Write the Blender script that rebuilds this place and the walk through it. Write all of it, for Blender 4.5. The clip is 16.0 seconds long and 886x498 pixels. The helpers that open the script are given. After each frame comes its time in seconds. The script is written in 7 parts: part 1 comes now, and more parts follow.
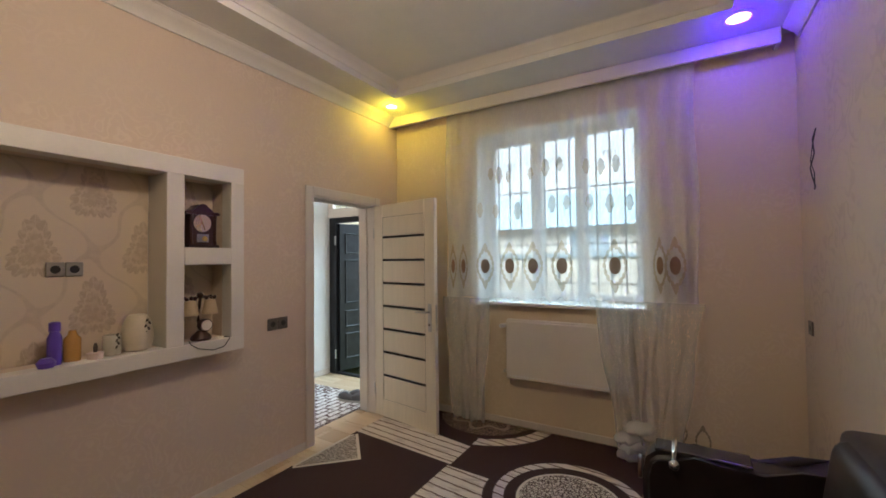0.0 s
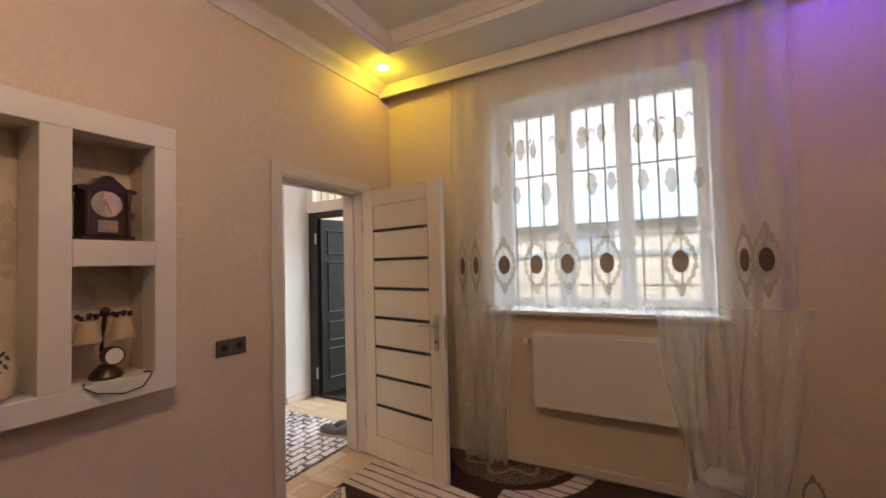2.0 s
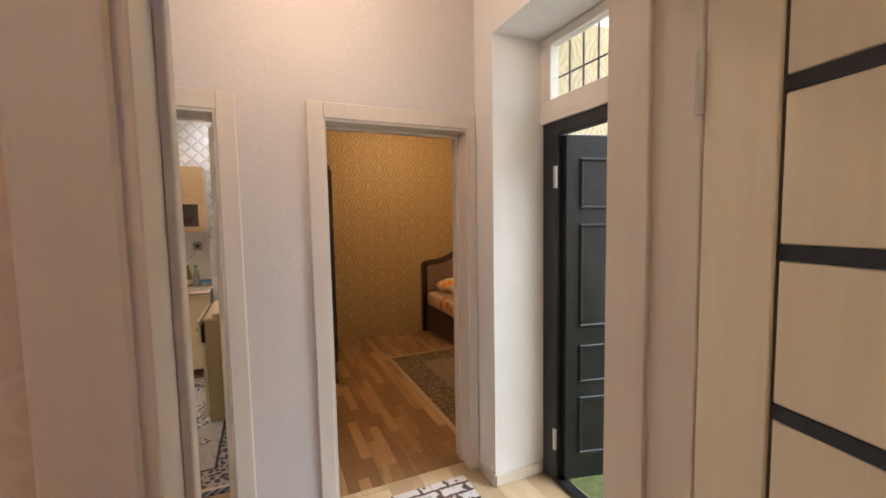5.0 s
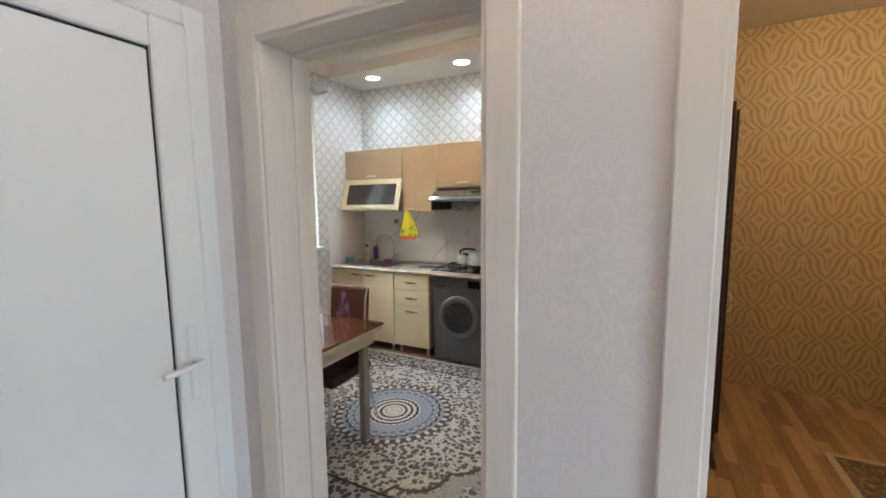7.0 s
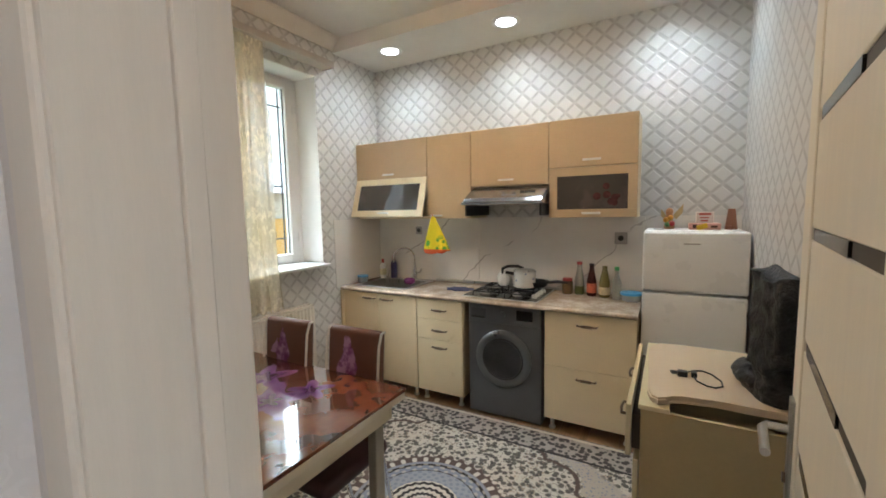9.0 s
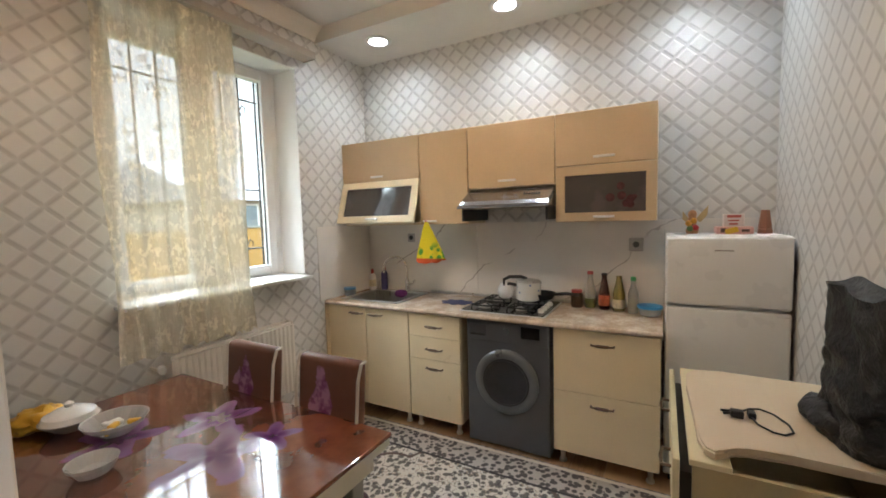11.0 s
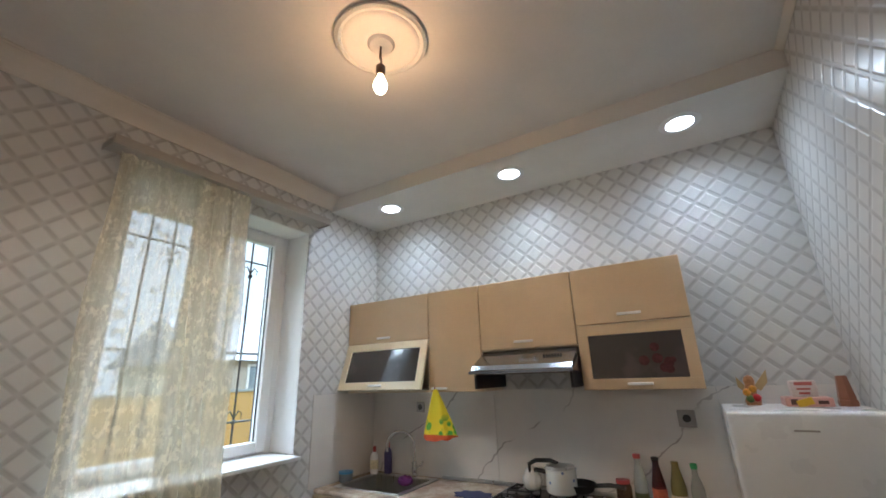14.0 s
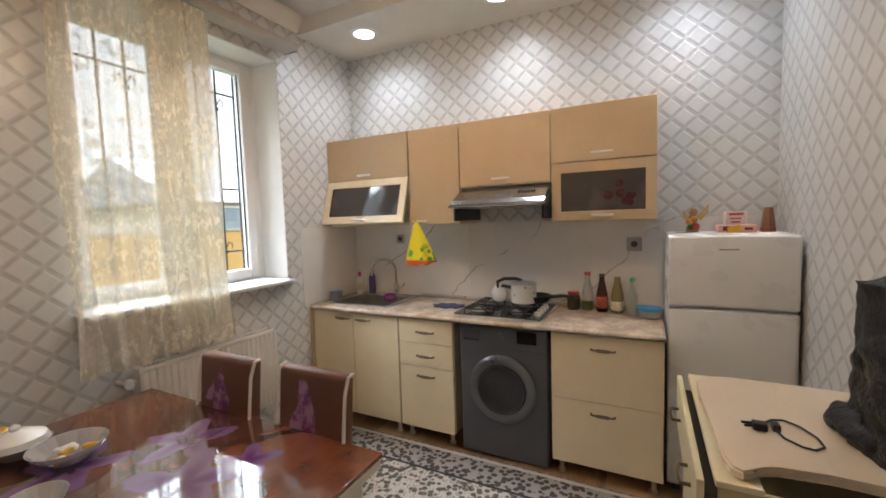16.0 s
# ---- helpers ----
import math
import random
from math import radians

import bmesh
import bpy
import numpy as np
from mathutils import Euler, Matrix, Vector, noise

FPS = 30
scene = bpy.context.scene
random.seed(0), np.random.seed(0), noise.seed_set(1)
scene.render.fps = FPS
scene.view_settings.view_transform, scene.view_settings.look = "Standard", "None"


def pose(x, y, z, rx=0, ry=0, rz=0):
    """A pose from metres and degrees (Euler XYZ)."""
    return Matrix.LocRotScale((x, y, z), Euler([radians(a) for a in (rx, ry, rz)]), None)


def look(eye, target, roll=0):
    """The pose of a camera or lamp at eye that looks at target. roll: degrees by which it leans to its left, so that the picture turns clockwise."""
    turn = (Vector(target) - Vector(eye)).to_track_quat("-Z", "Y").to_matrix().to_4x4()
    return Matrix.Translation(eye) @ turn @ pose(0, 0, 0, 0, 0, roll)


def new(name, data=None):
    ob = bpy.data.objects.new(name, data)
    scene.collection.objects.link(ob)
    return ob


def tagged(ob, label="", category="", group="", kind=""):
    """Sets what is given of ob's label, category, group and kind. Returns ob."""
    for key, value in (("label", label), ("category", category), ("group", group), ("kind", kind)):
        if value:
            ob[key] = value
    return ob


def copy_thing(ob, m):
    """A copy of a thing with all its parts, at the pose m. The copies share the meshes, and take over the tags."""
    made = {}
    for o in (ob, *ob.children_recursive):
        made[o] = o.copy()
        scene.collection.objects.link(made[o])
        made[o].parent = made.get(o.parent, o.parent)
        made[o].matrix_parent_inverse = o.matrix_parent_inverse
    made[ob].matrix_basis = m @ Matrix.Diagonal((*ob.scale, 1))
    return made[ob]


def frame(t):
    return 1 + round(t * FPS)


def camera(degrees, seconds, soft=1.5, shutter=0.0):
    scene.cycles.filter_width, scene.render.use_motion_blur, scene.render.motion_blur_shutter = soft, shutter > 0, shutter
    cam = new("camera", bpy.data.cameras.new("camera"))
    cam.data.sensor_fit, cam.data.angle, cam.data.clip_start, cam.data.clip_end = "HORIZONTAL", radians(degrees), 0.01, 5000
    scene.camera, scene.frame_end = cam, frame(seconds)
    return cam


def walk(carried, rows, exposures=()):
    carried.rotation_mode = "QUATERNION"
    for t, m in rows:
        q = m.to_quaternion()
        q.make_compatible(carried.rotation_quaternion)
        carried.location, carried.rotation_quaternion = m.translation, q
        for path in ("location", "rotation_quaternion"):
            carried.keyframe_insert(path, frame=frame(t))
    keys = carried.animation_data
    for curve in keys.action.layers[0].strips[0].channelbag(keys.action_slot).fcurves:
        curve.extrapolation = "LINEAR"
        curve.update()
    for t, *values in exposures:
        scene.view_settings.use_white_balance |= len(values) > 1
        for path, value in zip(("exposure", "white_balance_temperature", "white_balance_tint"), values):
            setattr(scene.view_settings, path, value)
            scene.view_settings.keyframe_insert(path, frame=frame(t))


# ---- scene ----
cam = camera(95.2, 16.0, soft=1.7)

PATH = [
    (0, (7.326, 2.299, 1.489), (6.308, 4.02, 1.541), -0.7),
    (0.5, (7.177, 2.366, 1.482), (6.134, 4.072, 1.53), -0.8),
    (1, (7.004, 2.396, 1.494), (5.979, 4.113, 1.549), -0.8),
    (1.5, (6.928, 2.52, 1.483), (5.955, 4.266, 1.549), -1.2),
    (2, (6.798, 2.894, 1.45), (5.838, 4.647, 1.52), -1.5),
    (2.5, (6.724, 3.091, 1.455), (5.715, 4.817, 1.523), -1.6),
    (3, (6.484, 3.428, 1.46), (5.352, 5.076, 1.519), -1.8),
    (3.5, (6.215, 3.797, 1.441), (4.919, 5.32, 1.483), -1.9),
    (3.7, (6.093, 3.95, 1.462), (4.723, 5.406, 1.476), -1.9),
    (5.8, (4.649, 4.881, 1.561), (2.666, 5.058, 1.363), -0.7),
    (6, (4.542, 4.878, 1.567), (2.552, 4.87, 1.366), -0.7),
    (6.5, (4.234, 4.887, 1.557), (2.31, 4.384, 1.345), -0.7),
    (7, (3.973, 4.89, 1.533), (2.199, 3.995, 1.309), -0.6),
    (7.5, (3.685, 4.674, 1.495), (2.036, 3.561, 1.291), -0.8),
    (8, (3.492, 4.543, 1.5), (1.86, 3.404, 1.3), -0.8),
    (8.5, (3.341, 4.45, 1.513), (1.653, 3.395, 1.315), -0.8),
    (9, (3.222, 4.338, 1.517), (1.484, 3.366, 1.327), -1.1),
    (11.5, (2.908, 4.191, 1.494), (1.153, 3.239, 1.371), -1.8),
    (12, (2.886, 4.189, 1.504), (1.146, 3.203, 1.545), -2.0),
    (12.5, (2.825, 4.178, 1.533), (1.104, 3.186, 1.763), -2.0),
    (13, (2.779, 4.166, 1.553), (1.096, 3.183, 2.002), -2.1),
    (13.5, (2.722, 4.154, 1.534), (1.08, 3.175, 2.121), -2.0),
    (14, (2.708, 4.158, 1.54), (1.075, 3.174, 2.147), -1.9),
    (14.5, (2.716, 4.118, 1.536), (1.043, 3.133, 2.018), -1.9),
    (15, (2.749, 4.109, 1.516), (1.012, 3.146, 1.75), -1.8),
    (15.5, (2.789, 4.101, 1.499), (1.017, 3.173, 1.524), -1.7),
    (16, (2.833, 4.109, 1.482), (1.053, 3.207, 1.337), -1.8),
]
walk(cam, [(t, look(eye, target, roll)) for t, eye, target, roll in PATH],
     exposures=[(0, 0.17, 5750, 5), (1, 0.16, 6050, 11), (2, 0.15, 6800, 19), (3.5, -0.1, 7700, 29), (5.8, 0.32, 6600, 11), (6.5, 0.34, 6250, 8),
                (7, 0.3, 5750, 5), (8, 0.15, 5950, 6), (9, 0.15, 6100, 6), (11.5, 0.1, 6250, 10), (12.5, 0.05, 6150, 11), (13.3, -0.26, 5600, 8),
                (14.5, -0.28, 5500, 8), (15.3, 0.02, 5900, 9), (16, 0.08, 6250, 13)])

# ---------- world and light ----------
world = bpy.data.worlds.new("sky")
scene.world = world
world.use_nodes = True
wn = world.node_tree
sky = wn.nodes.new("ShaderNodeTexSky")
sky.sky_type = "NISHITA"
sky.sun_disc = False
sky.sun_elevation, sky.sun_rotation = radians(48), radians(200)
sky.dust_density = 9.0
wn.links.new(sky.outputs[0], wn.nodes["Background"].inputs[0])
wn.nodes["Background"].inputs[1].default_value = 0.15


def lamp(name, kind, where, energy, colour, size=0.1, target=None, size_y=None, spot=None, blend=0.5):
    data = bpy.data.lights.new(name, kind)
    data.energy, data.color = energy, colour
    if kind == "AREA":
        data.shape = "RECTANGLE" if size_y else "DISK"
        data.size = size
        if size_y:
            data.size_y = size_y
    elif kind == "SUN":
        data.angle = size
    else:
        data.shadow_soft_size = size
    if kind == "SPOT":
        data.spot_size, data.spot_blend = radians(spot), blend
    ob = new(name, data)
    ob.matrix_basis = look(where, target) if target else Matrix.Translation(where)
    return ob


lamp("sun_light", "SUN", (0, 0, 20), 1.0, (1.0, 0.95, 0.88), radians(12), (5, -9, 0))
# daylight that the sky sends in through the openings
lamp("window_daylight", "AREA", (6.4, 20.5, 19.0), 15000, (0.72, 0.93, 1.0), 36, (6.36, 5.8, 1.9), 16)
lamp("kitchen_daylight", "AREA", (1.2, -13.0, 19.0), 38000, (0.88, 0.96, 1.0), 36, (1.35, 1.8, 1.7), 16)
lamp("entrance_daylight", "AREA", (4.1, 8.3, 1.7), 70, (0.76, 0.89, 1.0), 1.6, (3.75, 5.0, 0.9), 2.6)
# lamps of the rooms, with one added spot at the kitchen bulb
lamp("pendant_light", "POINT", (6.3, 3.2, 2.76), 31, (1.0, 0.75, 0.50), 0.06)
lamp("yellow_spot_light", "POINT", (4.955, 5.37, 2.93), 3.8, (1.0, 0.72, 0.03), 0.025)
lamp("violet_spot_light", "POINT", (7.66, 5.37, 2.93), 5.5, (0.05, 0.0, 1.0), 0.025)
for sy in (2.262, 3.28, 4.3):
    lamp("kitchen_spot_light", "SPOT", (0.35, sy, 2.835), 28, (0.82, 0.93, 1.0), 0.05, (0.55, sy, 0), spot=165, blend=1.0)
lamp("kitchen_bulb_light", "POINT", (1.62, 3.22, 2.72), 6, (1.0, 0.52, 0.22), 0.03)
# extra downward spot at the bulb, added to brighten the splash and fronts
lamp("kitchen_bulb_fill", "SPOT", (1.62, 3.22, 2.69), 30, (1.0, 0.76, 0.52), 0.04, (1.62, 3.22, 0), spot=168, blend=0.4)
lamp("hall_light", "POINT", (3.75, 4.95, 2.72), 14, (1.0, 0.77, 0.58), 0.06)
lamp("bedroom_light", "POINT", (1.5, 6.4, 2.6), 40, (1.0, 0.66, 0.33), 0.06)

# ---------- material helpers ----------
class V:
    """A value in a shader tree, with arithmetic."""
    def __init__(self, tree, sock):
        self.tree, self.sock = tree, sock

    def op(self, kind, *others):
        node = self.tree.nodes.new("ShaderNodeMath")
        node.operation = kind
        for k, o in enumerate((self, *others)):
            if isinstance(o, V):
                self.tree.links.new(o.sock, node.inputs[k])
            else:
                node.inputs[k].default_value = o
        return V(self.tree, node.outputs[0])

    def __add__(self, o): return self.op("ADD", o)
    def __radd__(self, o): return self.op("ADD", o)
    def __sub__(self, o): return self.op("SUBTRACT", o)
    def __rsub__(self, o): return (self * -1.0) + o
    def __mul__(self, o): return self.op("MULTIPLY", o)
    def __rmul__(self, o): return self.op("MULTIPLY", o)
    def __truediv__(self, o): return self.op("DIVIDE", o)
    def sin(self): return self.op("SINE")
    def cos(self): return self.op("COSINE")
    def fract(self): return self.op("FRACT")
    def floor(self): return self.op("FLOOR")
    def abs(self): return self.op("ABSOLUTE")
    def sqrt(self): return self.op("SQRT")
    def mn(self, o): return self.op("MINIMUM", o)
    def mx(self, o): return self.op("MAXIMUM", o)
    def atan2(self, o): return self.op("ARCTAN2", o)
    def mod(self, o): return self.op("FLOORED_MODULO", o)

    def step(self, lo, hi):
        """0 below lo, 1 above hi, smooth between (or the reverse)."""
        node = self.tree.nodes.new("ShaderNodeMapRange")
        node.interpolation_type = "SMOOTHSTEP"
        flip = lo > hi
        a, b = (hi, lo) if flip else (lo, hi)
        self.tree.links.new(self.sock, node.inputs[0])
        node.inputs[1].default_value, node.inputs[2].default_value = a, b
        node.inputs[3].default_value, node.inputs[4].default_value = (1, 0) if flip else (0, 1)
        return V(self.tree, node.outputs[0])


class Mat:
    def __init__(self, name, rough=0.5, metal=0.0):
        self.m = bpy.data.materials.new(name)
        self.m.use_nodes = True
        self.t = self.m.node_tree
        self.b = self.t.nodes["Principled BSDF"]
        self.b.inputs["Roughness"].default_value = rough
        self.b.inputs["Metallic"].default_value = metal

    def pos(self):
        g = self.t.nodes.new("ShaderNodeNewGeometry")
        s = self.t.nodes.new("ShaderNodeSeparateXYZ")
        self.t.links.new(g.outputs["Position"], s.inputs[0])
        return [V(self.t, s.outputs[k]) for k in range(3)]

    def noise(self, scale, detail=3.0, rough=0.55, stretch=None, obj=False, w=None):
        n = self.t.nodes.new("ShaderNodeTexNoise")
        n.inputs["Scale"].default_value, n.inputs["Detail"].default_value, n.inputs["Roughness"].default_value = scale, detail, rough
        if obj:
            c = self.t.nodes.new("ShaderNodeTexCoord").outputs["Object"]
        else:
            c = self.t.nodes.new("ShaderNodeNewGeometry").outputs["Position"]
        if stretch:
            mp = self.t.nodes.new("ShaderNodeMapping")
            mp.inputs["Scale"].default_value = stretch
            self.t.links.new(c, mp.inputs[0])
            c = mp.outputs[0]
        self.t.links.new(c, n.inputs["Vector"])
        return V(self.t, n.outputs[0])

    def cells(self, scale, what="Distance", feature="F1", stretch=None, rnd=1.0):
        n = self.t.nodes.new("ShaderNodeTexVoronoi")
        n.feature = feature
        n.inputs["Scale"].default_value = scale
        n.inputs["Randomness"].default_value = rnd
        c = self.t.nodes.new("ShaderNodeNewGeometry").outputs["Position"]
        if stretch:
            mp = self.t.nodes.new("ShaderNodeMapping")
            mp.inputs["Scale"].default_value = stretch
            self.t.links.new(c, mp.inputs[0])
            c = mp.outputs[0]
        self.t.links.new(c, n.inputs["Vector"])
        return V(self.t, n.outputs[what])

    def rand(self):
        return V(self.t, self.t.nodes.new("ShaderNodeObjectInfo").outputs["Random"])

    def mix(self, f, a, b):
        n = self.t.nodes.new("ShaderNodeMix")
        n.data_type = "RGBA"
        if isinstance(f, V):
            self.t.links.new(f.sock, n.inputs[0])
        else:
            n.inputs[0].default_value = f
        for k, c in ((6, a), (7, b)):
            if isinstance(c, tuple):
                n.inputs[k].default_value = (*c, 1)
            else:
                self.t.links.new(c, n.inputs[k])
        return n.outputs[2]

    def colour(self, c):
        if isinstance(c, tuple):
            self.b.inputs["Base Color"].default_value = (*c, 1)
        else:
            self.t.links.new(c, self.b.inputs["Base Color"])

    def roughness(self, v):
        self.t.links.new(v.sock, self.b.inputs["Roughness"])

    def bump(self, h, strength=0.3, dist=0.002):
        n = self.t.nodes.new("ShaderNodeBump")
        n.inputs["Strength"].default_value, n.inputs["Distance"].default_value = strength, dist
        self.t.links.new(h.sock, n.inputs["Height"])
        self.t.links.new(n.outputs[0], self.b.inputs["Normal"])


def plain(name, col, rough=0.5, metal=0.0, var=0.06, scale=5.0, fine=70.0, bump=0.15, dist=0.001, stretch=None):
    """A surface of one colour with broad stains and fine grain."""
    m = Mat(name, rough, metal)
    big, small = m.noise(scale, 3, stretch=stretch), m.noise(fine, 4, stretch=stretch)
    f = (big * 0.65 + small * 0.35).step(0.3, 0.7)
    lo, hi = tuple(max(0, c * (1 - var)) for c in col), tuple(min(1, c * (1 + var)) for c in col)
    m.colour(m.mix(f, lo, hi))
    m.roughness((big - 0.5) * 0.15 + rough)
    if bump:
        m.bump(small, bump, dist)
    return m.m


def glow(name, col, strength):
    m = Mat(name)
    m.colour(col)
    m.b.inputs["Emission Color"].default_value = (*col, 1)
    m.b.inputs["Emission Strength"].default_value = strength
    return m.m


def glass(name, tint=(1, 1, 1), rough=0.0, alpha_mix=0.9):
    """Thin glass: mostly see-through, with a mirror coat."""
    m = Mat(name)
    t = m.t
    tr = t.nodes.new("ShaderNodeBsdfTransparent")
    tr.inputs[0].default_value = (*tint, 1)
    gl = t.nodes.new("ShaderNodeBsdfGlossy")
    gl.inputs["Roughness"].default_value = rough
    lw = t.nodes.new("ShaderNodeLayerWeight")
    lw.inputs[0].default_value = 0.5
    face = V(t, lw.outputs["Facing"])
    gloss = face * face * face * 0.5 + 0.04
    mx = t.nodes.new("ShaderNodeMixShader")
    t.links.new(gloss.sock, mx.inputs[0])
    t.links.new(tr.outputs[0], mx.inputs[1])
    t.links.new(gl.outputs[0], mx.inputs[2])
    t.links.new(mx.outputs[0], t.nodes["Material Output"].inputs[0])
    return m.m


def sheer(name, col, cover, m=None, glowthrough=0.5):
    """Woven voile: part holes, part thread that lets light through. cover is a number or a V."""
    m = m or Mat(name, 0.8)
    t = m.t
    tl = t.nodes.new("ShaderNodeBsdfTranslucent")
    df = t.nodes.new("ShaderNodeBsdfDiffuse")
    for n in (tl, df):
        if isinstance(col, tuple):
            n.inputs[0].default_value = (*col, 1)
        else:
            t.links.new(col, n.inputs[0])
    a = t.nodes.new("ShaderNodeMixShader")
    a.inputs[0].default_value = glowthrough
    t.links.new(df.outputs[0], a.inputs[1])
    t.links.new(tl.outputs[0], a.inputs[2])
    tr = t.nodes.new("ShaderNodeBsdfTransparent")
    b = t.nodes.new("ShaderNodeMixShader")
    if isinstance(cover, V):
        t.links.new(cover.sock, b.inputs[0])
    else:
        b.inputs[0].default_value = cover
    t.links.new(tr.outputs[0], b.inputs[1])
    t.links.new(a.outputs[0], b.inputs[2])
    t.links.new(b.outputs[0], t.nodes["Material Output"].inputs[0])
    return m.m


# ---------- materials ----------
def papered(name, col, col2, rough=0.6, amount=0.5, sc=9.0):
    """Embossed vinyl wallpaper with faint curls."""
    m = Mat(name, rough)
    n1, n2, n3 = m.noise(sc, 2, 0.4), m.noise(2.0, 2), m.noise(260, 2, stretch=(1, 1, 0.3))
    curl = (n1 * 26.0).sin().abs().step(0.75, 0.98)
    m.colour(m.mix(curl * amount * n2.step(0.35, 0.65) + n3 * 0.12, col, col2))
    m.bump(curl * 0.5 + n3 * 0.5, 0.18, 0.0012)
    return m.m


def trellis(name, face, line, w, h, off=0.0):
    """Glossy printed wallpaper of raised lozenges with grey bars between them."""
    m = Mat(name, 0.34)
    x, y, z = m.pos()
    u = (x + y + off) / w
    zz = (z + 0.022) / h
    a, b = (u + zz).fract() - 0.5, (u - zz).fract() - 0.5
    da, db = 0.5 - a.abs(), 0.5 - b.abs()
    d = da.mn(db)
    bar = d.step(0.105, 0.065)
    # relief shading put into the print's colour: darker rims, one side darker
    edge = d.step(0.16, 0.11)
    side = (a + b * 0.6).step(-0.5, 0.5)
    grain = m.noise(160, 3)
    c1 = m.mix(side * 0.5 + grain * 0.5, tuple(q * 0.93 for q in face), face)
    c2 = m.mix(edge * 0.45, c1, tuple(q * 0.78 for q in face))
    run = da.mx(db)
    c3 = m.mix(bar * (0.5 + 0.5 * run.step(0.06, 0.26)) * (0.62 + 0.38 * side), c2, line)
    m.colour(c3)
    m.roughness(bar * 0.12 + grain * 0.12 + 0.25)
    m.bump(d.step(0.05, 0.17) + d * 0.35 + grain * 0.05, 0.5, 0.004)
    return m.m


def damask(name, ground, motif, w, h, rough=0.5, amount=0.8):
    """Wallpaper with a half-drop ornament: leafy palmettes in an ogee net."""
    m = Mat(name, rough)
    x, y, z = m.pos()
    u, v = (x + y) / w, z / h

    def cell(uu, vv):
        px, py = (uu.fract() - 0.5) * 2.0, (vv.fract() - 0.5) * 2.0
        r = (px * px * 1.5 + py * py).sqrt()
        ang = px.atan2(py)
        lobes = (ang * 3.0).cos() * 0.10 + (ang * 9.0).cos().abs() * 0.07 + 0.42
        leaf = (r - lobes).step(0.02, -0.02)
        vein = ((ang * 9.0).sin().abs()).step(0.16, 0.05) * r.step(0.12, 0.18)
        band = (r - lobes * 0.62).abs().step(0.035, 0.015)
        return leaf * (1.0 - vein * 0.6) * (1.0 - band * 0.6)
    one = cell(u, v)
    two = cell(u + 0.5, v + 0.5)
    net = ((u * 6.2832).cos() + (v * 6.2832).cos() + (v * 12.566).sin() * (u * 6.2832).sin() * 0.5).abs().step(0.17, 0.07)
    worn = m.noise(35, 3).step(0.3, 0.62)
    pat = one.mx(two).mx(net * 0.5) * (0.45 + 0.55 * worn)
    grain = m.noise(200, 2)
    m.colour(m.mix(pat * amount + grain * 0.1, ground, motif))
    m.bump(pat + grain * 0.3, 0.25, 0.0015)
    return m.m


PEACH = papered("wallpaper_peach", (0.66, 0.53, 0.42), (0.74, 0.62, 0.50))
CREAM_PAPER = papered("wallpaper_cream", (0.68, 0.57, 0.42), (0.76, 0.66, 0.52))
RIGHT_PAPER = papered("wallpaper_beige_bloom", (0.60, 0.52, 0.42), (0.50, 0.42, 0.34), amount=0.7, sc=5.0)
NICHE_PAPER = damask("wallpaper_damask", (0.66, 0.55, 0.42), (0.44, 0.35, 0.26), 0.46, 0.62)
HALL_PAPER = papered("wallpaper_hall", (0.65, 0.61, 0.60), (0.72, 0.68, 0.67), sc=14.0)


def ogee(name, ground, motif, w, h):
    """Wallpaper with a trellis of nested, softly drawn lozenges."""
    m = Mat(name, 0.5)
    x, y, z = m.pos()
    wob = (m.noise(12, 2) - 0.5) * 0.10
    u, v = (x + y) / w + wob, z / h
    bend = (v * 12.566).sin() * 0.06
    a, b = ((u + v + bend).fract() - 0.5).abs(), ((u - v - bend).fract() - 0.5).abs()
    d = 0.5 - a.mx(b)
    rim = d.step(0.02, 0.06) * d.step(0.14, 0.09)
    inner = d.step(0.19, 0.21) * d.step(0.29, 0.27)
    core = d.step(0.38, 0.41)
    cut = (a - b).abs().step(0.03, 0.07)
    pat = rim.mx(inner * cut).mx(core * 0.8) * (0.5 + 0.5 * m.noise(50, 3).step(0.3, 0.6))
    grain = m.noise(200, 2)
    m.colour(m.mix(pat * 0.8 + grain * 0.1, ground, motif))
    m.bump(pat + grain * 0.3, 0.25, 0.0015)
    return m.m


BED_PAPER = ogee("wallpaper_gold_trellis", (0.50, 0.37, 0.20), (0.29, 0.205, 0.11), 0.29, 0.46)
KITCHEN_PAPER = trellis("wallpaper_lozenge", (0.68, 0.67, 0.65), (0.475, 0.46, 0.445), 0.135, 0.129, -0.047)
PLASTER = plain("white_ceiling_paint", (0.74, 0.72, 0.69), 0.7, var=0.03, bump=0.08)
WHITE = plain("white_gloss_paint", (0.74, 0.70, 0.64), 0.38, var=0.03, bump=0.06)
REVEAL = plain("white_reveal_plaster", (0.80, 0.79, 0.78), 0.6, var=0.03)
PVC = plain("white_plastic_frame", (0.78, 0.78, 0.78), 0.34, var=0.004, bump=0)
CASING = plain("cream_door_casing", (0.69, 0.63, 0.57), 0.42, var=0.03, bump=0.1, stretch=(8, 8, 0.6))
DOOR_CREAM = plain("cream_laminate_door", (0.78, 0.71, 0.58), 0.40, var=0.04, bump=0.12, stretch=(9, 9, 0.5))
BLACK_GLASS = plain("black_glass_strip", (0.012, 0.011, 0.011), 0.12, var=0.1, bump=0)
GROOVE = plain("dark_groove", (0.06, 0.045, 0.03), 0.6)
STEEL = plain("brushed_steel", (0.56, 0.55, 0.53), 0.3, 1.0, var=0.08, bump=0.1, stretch=(1, 14, 1))
